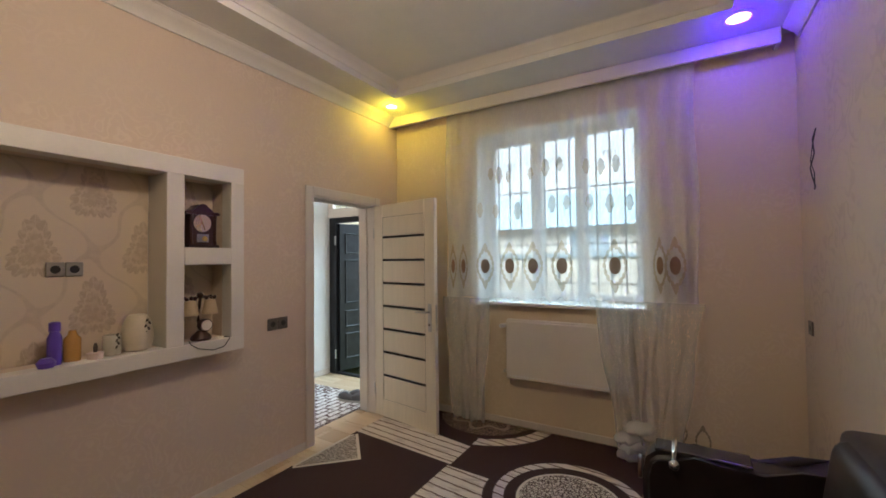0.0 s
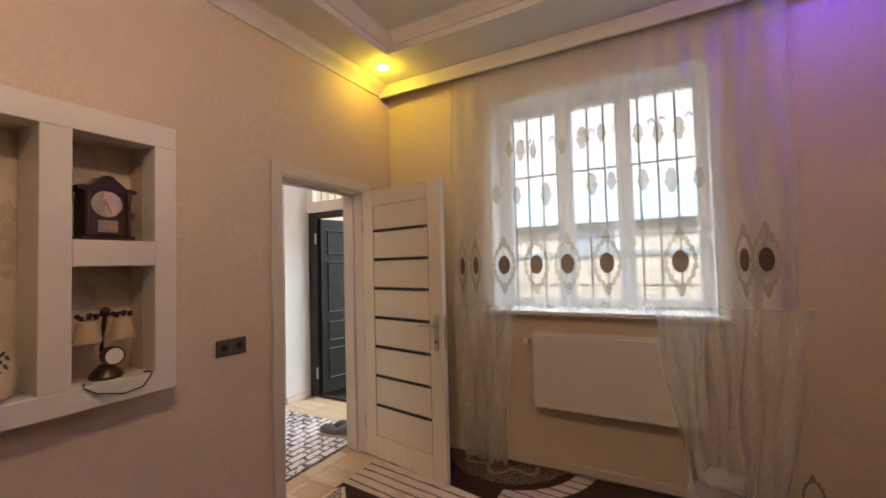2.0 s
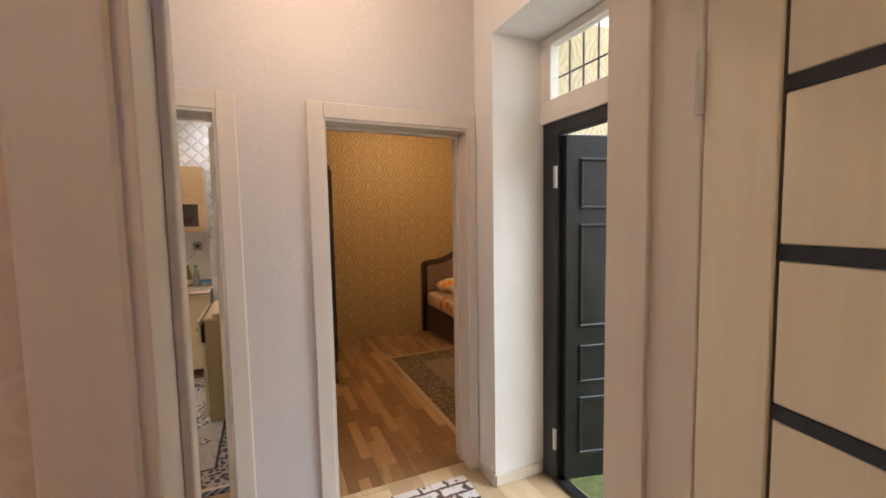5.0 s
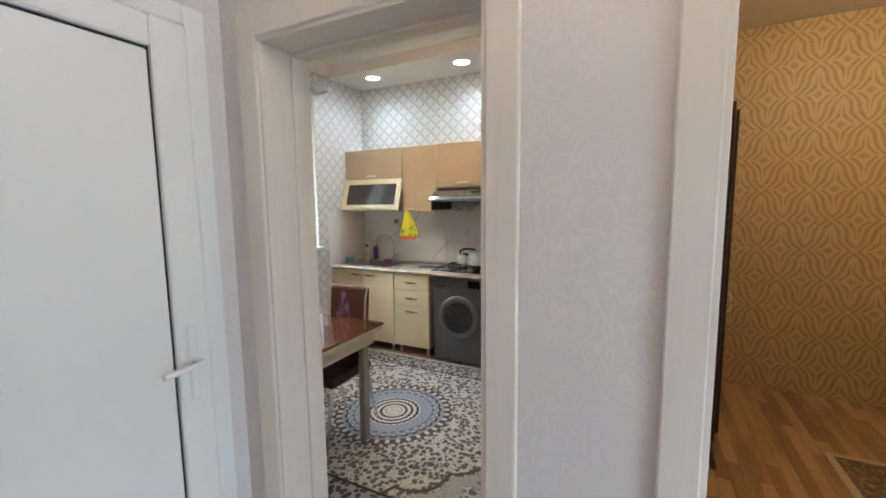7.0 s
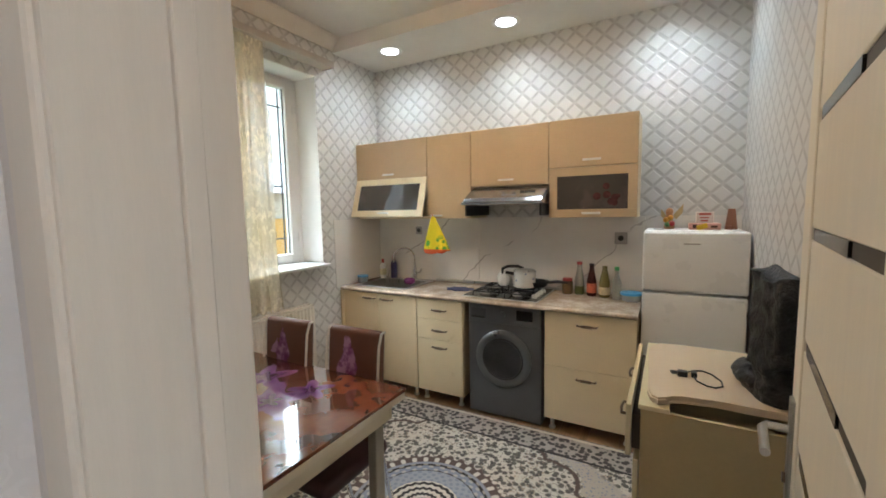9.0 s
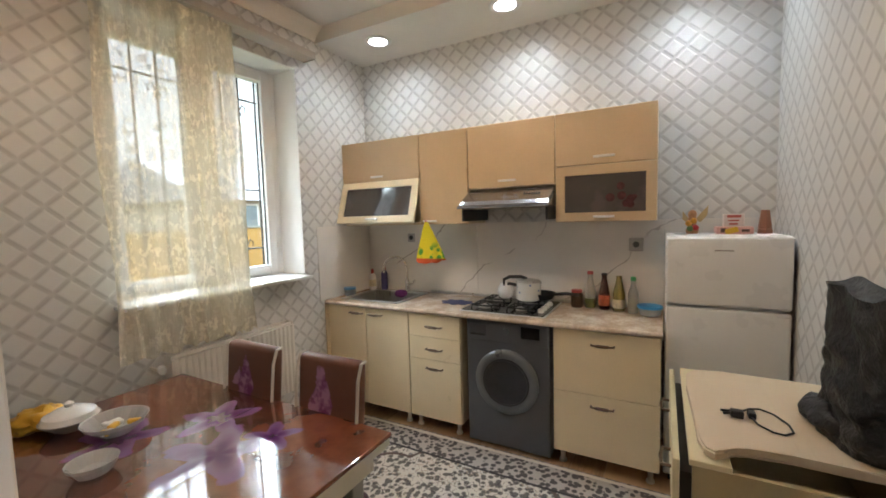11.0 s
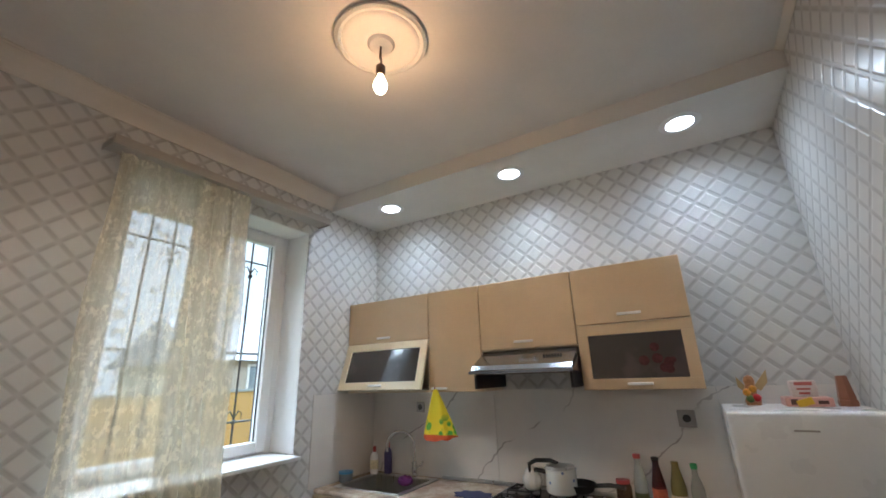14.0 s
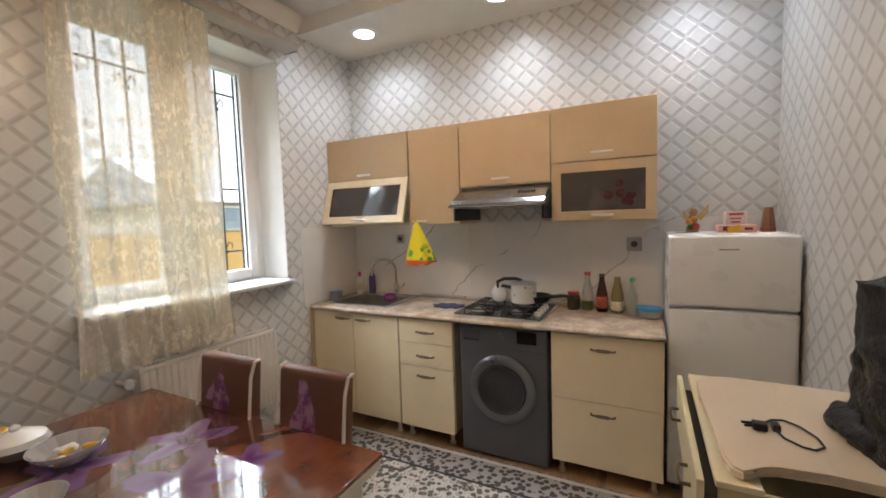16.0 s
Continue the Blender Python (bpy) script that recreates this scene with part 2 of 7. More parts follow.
CHROME = plain("chrome", (0.78, 0.78, 0.78), 0.1, 1.0, var=0.03, bump=0)
DARK_METAL = plain("dark_bronze_plate", (0.16, 0.13, 0.11), 0.35, 0.7)
BLACK_STEEL = plain("black_steel_door", (0.022, 0.023, 0.027), 0.36, 0.2, var=0.25, scale=12, bump=0.25)
BLACK = plain("black_plastic", (0.016, 0.016, 0.017), 0.4, var=0.2)


def wood(name, col, dark, rough=0.4, sc=1.0, axis=0):
    m = Mat(name, rough)
    st = [6.0, 6.0, 6.0]
    st[axis] = 0.7
    st = tuple(s * sc for s in st)
    n = m.noise(2.2, 5, 0.6, stretch=st)
    g = m.noise(14, 4, 0.6, stretch=st)
    r = m.rand()
    m.colour(m.mix((n * 0.6 + g * 0.4 + (r - 0.5) * 0.45).step(0.33, 0.68), dark, col))
    m.bump(g, 0.15, 0.0008)
    return m.m


LAMINATE = wood("laminate_oak", (0.42, 0.26, 0.13), (0.22, 0.12, 0.055), 0.35, axis=0)
LAMINATE_PALE = wood("laminate_pale", (0.62, 0.49, 0.33), (0.46, 0.33, 0.20), 0.35, axis=0)
DARK_WOOD = wood("dark_stained_wood", (0.055, 0.022, 0.014), (0.025, 0.010, 0.007), 0.3, axis=2)
BOARD_WOOD = wood("beech_board", (0.70, 0.56, 0.40), (0.58, 0.44, 0.29), 0.38, axis=0)


# ---------- mesh helpers ----------
def B():
    return bmesh.new()


def bx(bm, x0, x1, y0, y1, z0, z1, bev=0.0, seg=1):
    r = bmesh.ops.create_cube(bm, size=1.0)
    vs = r["verts"]
    bmesh.ops.scale(bm, vec=(abs(x1 - x0), abs(y1 - y0), abs(z1 - z0)), verts=vs)
    bmesh.ops.translate(bm, vec=((x0 + x1) / 2, (y0 + y1) / 2, (z0 + z1) / 2), verts=vs)
    if bev:
        es = list({e for v in vs for e in v.link_edges})
        out = bmesh.ops.bevel(bm, geom=es, offset=bev, segments=seg, profile=0.5, affect="EDGES")
        vs = [v for v in {v for f in out["faces"] for v in f.verts}]
    return vs


def lathe(bm, cx, cy, prof, seg=24, axis="z", base=0.0):
    """Revolve (radius, height) pairs about an upright axis at cx, cy."""
    rings = []
    for r, h in prof:
        ring = []
        for k in range(seg):
            a = 2 * math.pi * k / seg
            ring.append(bm.verts.new((cx + r * math.cos(a), cy + r * math.sin(a), base + h)))
        rings.append(ring)
    for a, b in zip(rings, rings[1:]):
        for k in range(seg):
            bm.faces.new((a[k], a[(k + 1) % seg], b[(k + 1) % seg], b[k]))
    bm.faces.new(list(reversed(rings[0])))
    bm.faces.new(rings[-1])
    return [v for r in rings for v in r]


def tube(bm, pts, r, seg=10, closed=False):
    """A round bar along a line of points."""
    pts = [Vector(p) for p in pts]
    rings = []
    up = Vector((0, 0, 1))
    for k, p in enumerate(pts):
        d = (pts[min(k + 1, len(pts) - 1)] - pts[max(k - 1, 0)]).normalized()
        s = d.cross(up)
        if s.length < 0.05:
            s = d.cross(Vector((1, 0, 0)))
        s.normalize()
        t = s.cross(d).normalized()
        rings.append([bm.verts.new(p + r * (math.cos(a) * s + math.sin(a) * t)) for a in [2 * math.pi * j / seg for j in range(seg)]])
    for a, b in zip(rings, rings[1:]):
        for k in range(seg):
            bm.faces.new((a[k], a[(k + 1) % seg], b[(k + 1) % seg], b[k]))
    bm.faces.new(list(reversed(rings[0])))
    bm.faces.new(rings[-1])


def turn(bm, vs, angle, centre, axis="Z"):
    bmesh.ops.rotate(bm, verts=vs, cent=centre, matrix=Matrix.Rotation(radians(angle), 3, axis))


def prism(bm, pts, lo, hi, axis="z"):
    """Extrude a flat outline; pts are the other two coordinates in order."""
    def at(p, h):
        return {"z": (p[0], p[1], h), "x": (h, p[0], p[1]), "y": (p[0], h, p[1])}[axis]
    a = [bm.verts.new(at(p, lo)) for p in pts]
    b = [bm.verts.new(at(p, hi)) for p in pts]
    n = len(pts)
    for k in range(n):
        bm.faces.new((a[k], a[(k + 1) % n], b[(k + 1) % n], b[k]))
    bm.faces.new(list(reversed(a)))
    bm.faces.new(b)
    return a + b


def finish(bm, name, smooth=False):
    bmesh.ops.recalc_face_normals(bm, faces=bm.faces[:])
    me = bpy.data.meshes.new(name)
    bm.to_mesh(me)
    bm.free()
    if smooth:
        for f in me.polygons:
            f.use_smooth = True
        me.set_sharp_from_angle(angle=radians(40))
    return me


def setting(name, bm, material, label="", category="", smooth=False):
    ob = new(name, finish(bm, name, smooth))
    ob.data.materials.append(material)
    return tagged(ob, label, category, kind="structure")


def thing(name, at, label, category, group=""):
    ob = new(name)
    ob.empty_display_size = 0.1
    ob.matrix_basis = Matrix.Translation(at)
    return tagged(ob, label, category, group)


def part(name, bm, material, parent, label="", smooth=False, local=False):
    ob = new(name, finish(bm, name, smooth))
    ob.data.materials.append(material)
    ob.parent = parent
    if parent.data is None and not local:
        ob.matrix_parent_inverse = Matrix.Translation(parent.matrix_basis.translation).inverted()
    return tagged(ob, label)


def mesh_thing(name, bm, material, label, category, group="", smooth=False):
    ob = new(name, finish(bm, name, smooth))
    ob.data.materials.append(material)
    return tagged(ob, label, category, group)


def share(name, me, where, parent, mat_slot=None):
    """One more piece on a shared mesh."""
    ob = new(name, me)
    ob.parent = parent
    ob.matrix_basis = Matrix.Translation(where)
    if parent.data is None:
        ob.matrix_parent_inverse = Matrix.Translation(parent.matrix_basis.translation).inverted()
    return ob


# ---------- structure ----------
TOP = 3.2
# kitchen shell: x 0 to 2.85, y 1.82 to 4.75
bm = B(); bx(bm, -0.15, 0, 1.40, 4.87, 0, TOP); setting("wall_kitchen_west", bm, KITCHEN_PAPER, "white and grey lozenge wallpaper wall behind the units", "wall")
bm = B()
bx(bm, 0, 0.77, 1.40, 1.82, 0, TOP); bx(bm, 1.95, 2.85, 1.40, 1.82, 0, TOP)
bx(bm, 0.77, 1.95, 1.40, 1.82, 0, 1.08); bx(bm, 0.77, 1.95, 1.40, 1.82, 2.61, TOP)
setting("wall_kitchen_south", bm, KITCHEN_PAPER, "lozenge wallpaper wall with the window", "wall")
bm = B(); bx(bm, 0, 2.85, 4.75, 4.87, 0, TOP); setting("wall_kitchen_north", bm, KITCHEN_PAPER, "lozenge wallpaper wall beside the fridge", "wall")
# wall between hall and kitchen and bedroom, in two skins
bm = B()
for x0, x1 in ((2.945, 3.04),):
    bx(bm, x0, x1, 3.60, 3.77, 0, TOP); bx(bm, x0, x1, 4.55, 5.0, 0, TOP); bx(bm, x0, x1, 3.77, 4.55, 2.06, TOP); bx(bm, x0, x1, 5.0, 5.83, 2.06, TOP)
    bx(bm, x0, x1, 5.83, 5.87, 0, TOP)
setting("wall_hall_west", bm, HALL_PAPER, "pale mauve wallpaper wall with two doorways", "wall")
bm = B()
bx(bm, 2.85, 2.945, 1.40, 3.77, 0, TOP); bx(bm, 2.85, 2.945, 4.55, 4.81, 0, TOP); bx(bm, 2.85, 2.945, 3.77, 4.55, 2.06, TOP)
setting("wall_kitchen_east", bm, KITCHEN_PAPER, "lozenge wallpaper wall with the kitchen doorway", "wall")
bm = B()
bx(bm, 2.85, 2.945, 4.81, 5.0, 0, TOP); bx(bm, 2.85, 2.945, 5.83, 8.4, 0, TOP); bx(bm, 2.85, 2.945, 5.0, 5.83, 2.06, TOP)
bx(bm, -0.15, -0.03, 4.87, 8.4, 0, TOP); bx(bm, -0.03, 2.85, 8.4, 8.52, 0, TOP)
bx(bm, -0.03, 2.85, 4.872, 4.882, 0, TOP)
setting("wall_bedroom", bm, BED_PAPER, "gold and brown trellis wallpaper of the bedroom", "wall")
# hall
bm = B(); bx(bm, 3.04, 3.24, 5.87, 6.30, 0, TOP); bx(bm, 4.30, 4.53, 5.87, 6.30, 0, TOP); bx(bm, 3.24, 4.30, 5.87, 6.30, 2.52, TOP)
setting("wall_hall_north", bm, REVEAL, "thick white wall round the entrance recess", "wall")
bm = B(); bx(bm, 2.945, 3.10, 3.45, 3.60, 0, TOP); bx(bm, 3.98, 4.53, 3.45, 3.60, 0, TOP); bx(bm, 3.10, 3.98, 3.45, 3.60, 2.14, TOP)
setting("wall_hall_south", bm, HALL_PAPER, "pale mauve wallpaper wall with a white plastic door", "wall")
# wall between hall and living room, with the shelf niches cut in
bm = B()
bx(bm, 4.53, 4.60, 0.6, 4.60, 0, TOP); bx(bm, 4.53, 4.60, 5.40, 6.30, 0, TOP); bx(bm, 4.53, 4.60, 4.60, 5.40, 2.04, TOP)
setting("wall_hall_east", bm, HALL_PAPER, "pale mauve wallpaper wall of the hall", "wall")
bm = B()
bx(bm, 4.602, 4.71, 0.6, 4.60, 0, 1.005); bx(bm, 4.602, 4.71, 0.6, 4.60, 2.01, TOP); bx(bm, 4.602, 4.71, 3.853, 4.60, 1.005, 2.01)
bx(bm, 4.602, 4.71, 0.6, 1.45, 1.005, 2.01)
bx(bm, 4.602, 4.71, 5.40, 5.77, 0, TOP); bx(bm, 4.602, 4.71, 4.60, 5.40, 2.04, TOP)
setting("wall_living_west", bm, PEACH, "peach beige wallpaper wall with shelf niches and a door", "wall")
bm = B()
bx(bm, 4.60, 5.65, 5.77, 6.20, 0, TOP); bx(bm, 7.07, 8.15, 5.77, 6.20, 0, TOP)
bx(bm, 5.65, 7.07, 5.77, 6.20, 0, 1.07); bx(bm, 5.65, 7.07, 5.77, 6.20, 2.66, TOP)
setting("wall_living_north", bm, CREAM_PAPER, "cream wallpaper wall with the window", "wall")
bm = B(); bx(bm, 8.0, 8.15, 0.6, 5.77, 0, TOP); setting("wall_living_east", bm, RIGHT_PAPER, "beige wallpaper wall with faint blossoms", "wall")
bm = B(); bx(bm, 4.53, 8.15, 0.45, 0.6, 0, TOP); setting("wall_living_south", bm, PEACH, "peach beige wallpaper wall", "wall")
# floors
bm = B(); bx(bm, -0.15, 3.0, 1.40, 8.5, -0.12, -0.012); setting("floor_kitchen_base", bm, LAMINATE, "laminate subfloor", "floor")
bm = B(); bx(bm, 3.0, 8.15, 0.45, 6.30, -0.12, -0.012); setting("floor_base", bm, LAMINATE_PALE, "laminate subfloor", "floor")
# ceilings
bm = B()
bx(bm, -0.15, 0.57, 1.40, 4.87, 2.85, 3.19)
bx(bm, 0.57, 2.95, 1.40, 4.87, 2.96, 3.19)
setting("ceiling_kitchen", bm, PLASTER, "white painted ceiling with a lowered band", "ceiling")
bm = B(); bx(bm, -0.15, 2.95, 4.87, 8.52, 2.85, 3.19); setting("ceiling_bedroom", bm, PLASTER, "white painted ceiling", "ceiling")
bm = B(); bx(bm, 2.945, 4.60, 3.45, 6.30, 2.85, 3.19); setting("ceiling_hall", bm, PLASTER, "white painted ceiling", "ceiling")
bm = B()
bx(bm, 4.60, 5.09, 0.45, 5.85, 2.97, 3.19); bx(bm, 7.62, 8.15, 0.45, 5.85, 2.97, 3.19)
bx(bm, 5.09, 7.62, 5.24, 5.85, 2.97, 3.19); bx(bm, 5.09, 7.62, 0.45, 1.1, 2.97, 3.19)
bx(bm, 5.09, 7.62, 1.1, 5.24, 3.09, 3.19)
setting("ceiling_living", bm, PLASTER, "white tray ceiling with a lowered border", "ceiling")


def cove(bm, p0, p1, inward, z, size=0.09):
    """A moulded cornice from p0 to p1; inward is the way into the room."""
    p0, p1, n = Vector((*p0, 0)), Vector((*p1, 0)), Vector((*inward, 0))
    prof = [(0, -1.0), (0.12, -1.0), (0.16, -0.84), (0.34, -0.60), (0.62, -0.34), (0.86, -0.18), (0.9, -0.08), (1.0, -0.06), (1.0, 0), (0, 0)]
    rows = [[bm.verts.new(p + n * (a * size) + Vector((0, 0, z + b * size))) for a, b in prof] for p in (p0, p1)]
    k = len(prof)
    for j in range(k):
        bm.faces.new((rows[0][j], rows[0][(j + 1) % k], rows[1][(j + 1) % k], rows[1][j]))
    bm.faces.new(rows[0]); bm.faces.new(list(reversed(rows[1])))


bm = B()
cove(bm, (4.712, 0.6), (4.712, 5.64), (1, 0), 2.968, 0.09)
cove(bm, (7.998, 0.6), (7.998, 5.64), (-1, 0), 2.968, 0.09)
setting("trim_cornice_living", bm, WHITE, "white moulded cornice", "cornice", smooth=True)
bm = B()
cove(bm, (5.092, 1.1), (5.092, 5.24), (1, 0), 3.088, 0.07)
cove(bm, (7.618, 1.1), (7.618, 5.24), (-1, 0), 3.088, 0.07)
cove(bm, (5.16, 5.238), (7.55, 5.238), (0, -1), 3.088, 0.07)
setting("trim_tray_moulding", bm, WHITE, "white moulding round the ceiling tray", "cornice", smooth=True)
bm = B()
cove(bm, (0.572, 1.822), (2.848, 1.822), (0, 1), 2.958, 0.095)
cove(bm, (2.848, 1.92), (2.848, 4.65), (-1, 0), 2.958, 0.095)
cove(bm, (0.572, 4.748), (2.848, 4.748), (0, -1), 2.958, 0.03)
setting("trim_cornice_kitchen", bm, WHITE, "white moulded cornice", "cornice", smooth=True)
bm = B(); bx(bm, 4.712, 7.91, 5.63, 5.655, 2.865, 2.968, 0.004); bx(bm, 7.885, 7.91, 5.655, 5.769, 2.87, 2.968); setting("trim_pelmet", bm, WHITE, "white curtain pelmet under the ceiling", "pelmet")
bm = B(); bx(bm, 4.712, 4.724, 0.6, 4.53, 0.0, 0.06, 0.003); bx(bm, 4.712, 4.724, 5.47, 5.768, 0.0, 0.06, 0.003); bx(bm, 4.724, 7.998, 5.756, 5.768, 0, 0.06, 0.003)
setting("baseboard_living", bm, CASING, "cream baseboard", "baseboard")
bm = B(); bx(bm, 3.242, 3.254, 5.87, 6.195, 0, 0.07, 0.003); bx(bm, 3.042, 3.24, 5.858, 5.868, 0, 0.07, 0.003); bx(bm, 3.042, 3.054, 4.63, 4.92, 0, 0.07, 0.003)
setting("baseboard_hall", bm, CASING, "white baseboard of the hall", "baseboard")


def casing(name, x_wall, out, y0, y1, top, w, label, right_w=None):
    """Door casing on a wall across x; out is the side on which it stands proud."""
    bm = B()
    rw = right_w or w
    xs = sorted((x_wall, x_wall + out * 0.018))
    bx(bm, xs[0], xs[1], y0 - w, y0 + 0.004, 0, top + w, 0.004)
    bx(bm, xs[0], xs[1], y1 - 0.004, y1 + rw, 0, top + w, 0.004)
    bx(bm, xs[0], xs[1], y0 + 0.004, y1 - 0.004, top - 0.004, top + w, 0.004)
    return setting(name, bm, CASING, label, "door frame")


def lining(name, x0, x1, y0, y1, top, stop_x):
    bm = B()
    bx(bm, x0, x1, y0 - 0.0, y0 + 0.02, 0, top - 0.02, 0.002); bx(bm, x0, x1, y1 - 0.02, y1, 0, top - 0.02, 0.002); bx(bm, x0, x1, y0, y1, top - 0.02, top, 0.002)
    a, b = sorted((stop_x, stop_x + 0.03))
    bx(bm, a, b, y0 + 0.02, y0 + 0.032, 0, top - 0.032, 0.002); bx(bm, a, b, y1 - 0.032, y1 - 0.02, 0, top - 0.032, 0.002); bx(bm, a, b, y0 + 0.032, y1 - 0.032, top - 0.032, top - 0.02, 0.002)
    return setting(name, bm, CASING, "cream door lining", "door frame")


casing("trim_kitchen_door", 3.041, 1, 3.777, 4.545, 2.055, 0.078, "cream casing of the kitchen doorway")
lining("trim_kitchen_lining", 2.84, 3.05, 3.772, 4.548, 2.058, 2.90)
casing("trim_bedroom_door", 3.041, 1, 5.005, 5.825, 2.055, 0.075, "cream casing of the bedroom doorway", right_w=0.04)
lining("trim_bedroom_lining", 2.84, 3.05, 5.002, 5.828, 2.058, 2.90)
casing("trim_living_door", 4.711, 1, 4.605, 5.395, 2.035, 0.07, "cream casing of the living room doorway")
casing("trim_living_door_hall", 4.529, -1, 4.605, 5.395, 2.035, 0.07, "cream casing on the hall side")
lining("trim_living_lining", 4.52, 4.72, 4.602, 5.398, 2.038, 4.60)

# ---------- doors ----------
def hinged(name, m, label):
    ob = new(name)
    ob.matrix_basis = m
    return tagged(ob, label, "door")


def lever(parent, x, z, side, metal):
    """Door handle on a long plate, in the leaf's own axes; side is +1 or -1 in y."""
    y = 0.02 * side
    bm = B(); bx(bm, x - 0.02, x + 0.02, min(y, y + 0.008 * side), max(y, y + 0.008 * side), z - 0.13, z + 0.11, 0.003)
    plate = part("handle_plate", bm, metal, parent, "steel handle plate", local=True)
    bm = B()
    tube(bm, [(x, y, z + 0.04), (x, y + 0.045 * side, z + 0.04), (x - 0.02, y + 0.052 * side, z + 0.04), (x - 0.12, y + 0.05 * side, z + 0.035)], 0.009, 10)
    part("lever", bm, metal, plate, smooth=True)
    bm = B(); tube(bm, [(x, y, z - 0.07), (x, y + 0.014 * side, z - 0.07)], 0.011, 14)
    part("lock_cylinder", bm, DARK_METAL, plate)


def panel_door(name, m, length, label, leaf_mat, strip0=None):
    """Interior leaf with seven black glass strips; x runs from hinge to lock."""
    root = hinged(name, m, label)
    bm = B()
    st, H = 0.115, 2.02
    bx(bm, 0, st, -0.02, 0.02, 0.01, H, 0.002); bx(bm, length - st, length, -0.02, 0.02, 0.01, H, 0.002)
    part("stile", bm, leaf_mat, root, local=True)
    bm = B(); bx(bm, st + 0.003, length - st - 0.003, -0.02, 0.02, 0.01, 0.17, 0.002); bx(bm, st + 0.003, length - st - 0.003, -0.02, 0.02, H - 0.12, H, 0.002)
    part("rail", bm, leaf_mat, root, local=True)
    bm = B(); bx(bm, st - 0.004, length - st + 0.004, -0.014, 0.014, 0.16, H - 0.11)
    part("groove", bm, GROOVE, root, local=True)
    zs = [(0.375 if strip0 else 0.40) + 0.218 * k for k in range(7)]
    edges = [0.173] + [q for z in zs for q in (z - 0.011, z + 0.011)] + [H - 0.123]
    for k in range(0, len(edges), 2):
        bm = B(); bx(bm, st + 0.006, length - st - 0.006, -0.0175, 0.0175, edges[k], edges[k + 1], 0.002)
        part("panel", bm, leaf_mat, root, local=True)
    for z in zs:
        bm = B(); bx(bm, strip0 or st + 0.006, length - st - 0.045, -0.018, 0.018, z - 0.0105, z + 0.0105)
        part("glass_strip", bm, BLACK_GLASS, root, "black glass strip", local=True)
    lever(root, length - 0.055, 1.0, -1, STEEL)
    lever(root, length - 0.055, 1.0, 1, STEEL)
    bm = B(); bx(bm, length, length + 0.002, -0.011, 0.011, 0.88, 1.1)
    part("latch_plate", bm, STEEL, root, local=True)
    for z in (0.25, 1.75):
        bm = B(); tube(bm, [(-0.004, -0.024, z - 0.05), (-0.004, -0.024, z + 0.05)], 0.007, 10)
        part("hinge", bm, STEEL, root, local=True)
    return root


panel_door("door_1", pose(4.735, 5.385, 0, 0, 0, -10), 0.785, "cream interior door with black glass strips, standing open", DOOR_CREAM)
panel_door("door_2", pose(2.845, 4.508, -0.005, 0, 0, 172.3), 0.76, "cream kitchen door with black glass strips, standing open", DOOR_CREAM, 0.29)

# white plastic door at the hall's end
ud = thing("door_3", (3.54, 3.55, 0), "closed white plastic door with a white lever handle", "door")
bm = B()
bx(bm, 3.10, 3.165, 3.555, 3.612, 0, 2.14, 0.006); bx(bm, 3.915, 3.98, 3.555, 3.612, 0, 2.14, 0.006); bx(bm, 3.165, 3.915, 3.555, 3.612, 2.075, 2.14, 0.006)
part("door_frame", bm, PVC, ud)
bm = B()
bx(bm, 3.167, 3.268, 3.56, 3.618, 0.01, 2.073, 0.006); bx(bm, 3.812, 3.913, 3.56, 3.618, 0.01, 2.073, 0.006); bx(bm, 3.268, 3.812, 3.56, 3.618, 1.985, 2.073, 0.006); bx(bm, 3.268, 3.812, 3.56, 3.618, 0.01, 0.11, 0.006)
leaf = part("sash", bm, PVC, ud)
bm = B(); bx(bm, 3.276, 3.804, 3.57, 3.606, 0.118, 1.977, 0.004); part("panel", bm, PVC, ud)
bm = B(); bx(bm, 3.264, 3.816, 3.575, 3.598, 0.106, 1.989); part("rubber_seal", bm, BLACK, ud)
bm = B(); bx(bm, 3.215, 3.242, 3.6185, 3.630, 0.92, 1.16, 0.005); hp = part("handle_plate", bm, PVC, ud, "white handle plate")
bm = B(); tube(bm, [(3.228, 3.628, 1.05), (3.228, 3.672, 1.05), (3.245, 3.682, 1.05), (3.345, 3.677, 1.045)], 0.010, 10); part("lever", bm, PVC, hp, smooth=True)

# steel entrance door, open outwards
fd = thing("door_4", (3.40, 6.22, 0), "black steel entrance door swung open outwards", "door")
bm = B()
bx(bm, 3.242, 3.36, 6.20, 6.26, 0.0, 2.06, 0.005); bx(bm, 4.21, 4.298, 6.20, 6.26, 0.0, 2.06, 0.005); bx(bm, 3.36, 4.21, 6.20, 6.26, 1.99, 2.06, 0.005)
bx(bm, 3.36, 4.21, 6.20, 6.26, 0.0, 0.025, 0.004)
part("door_frame", bm, BLACK_STEEL, fd, "black steel frame")
ang = 76
def swung(vs, b): turn(b, vs, ang, (3.375, 6.235, 0))
bm = B(); swung(bx(bm, 3.38, 4.20, 6.21, 6.26, 0.03, 1.985, 0.004), bm); dl = part("leaf", bm, BLACK_STEEL, fd)
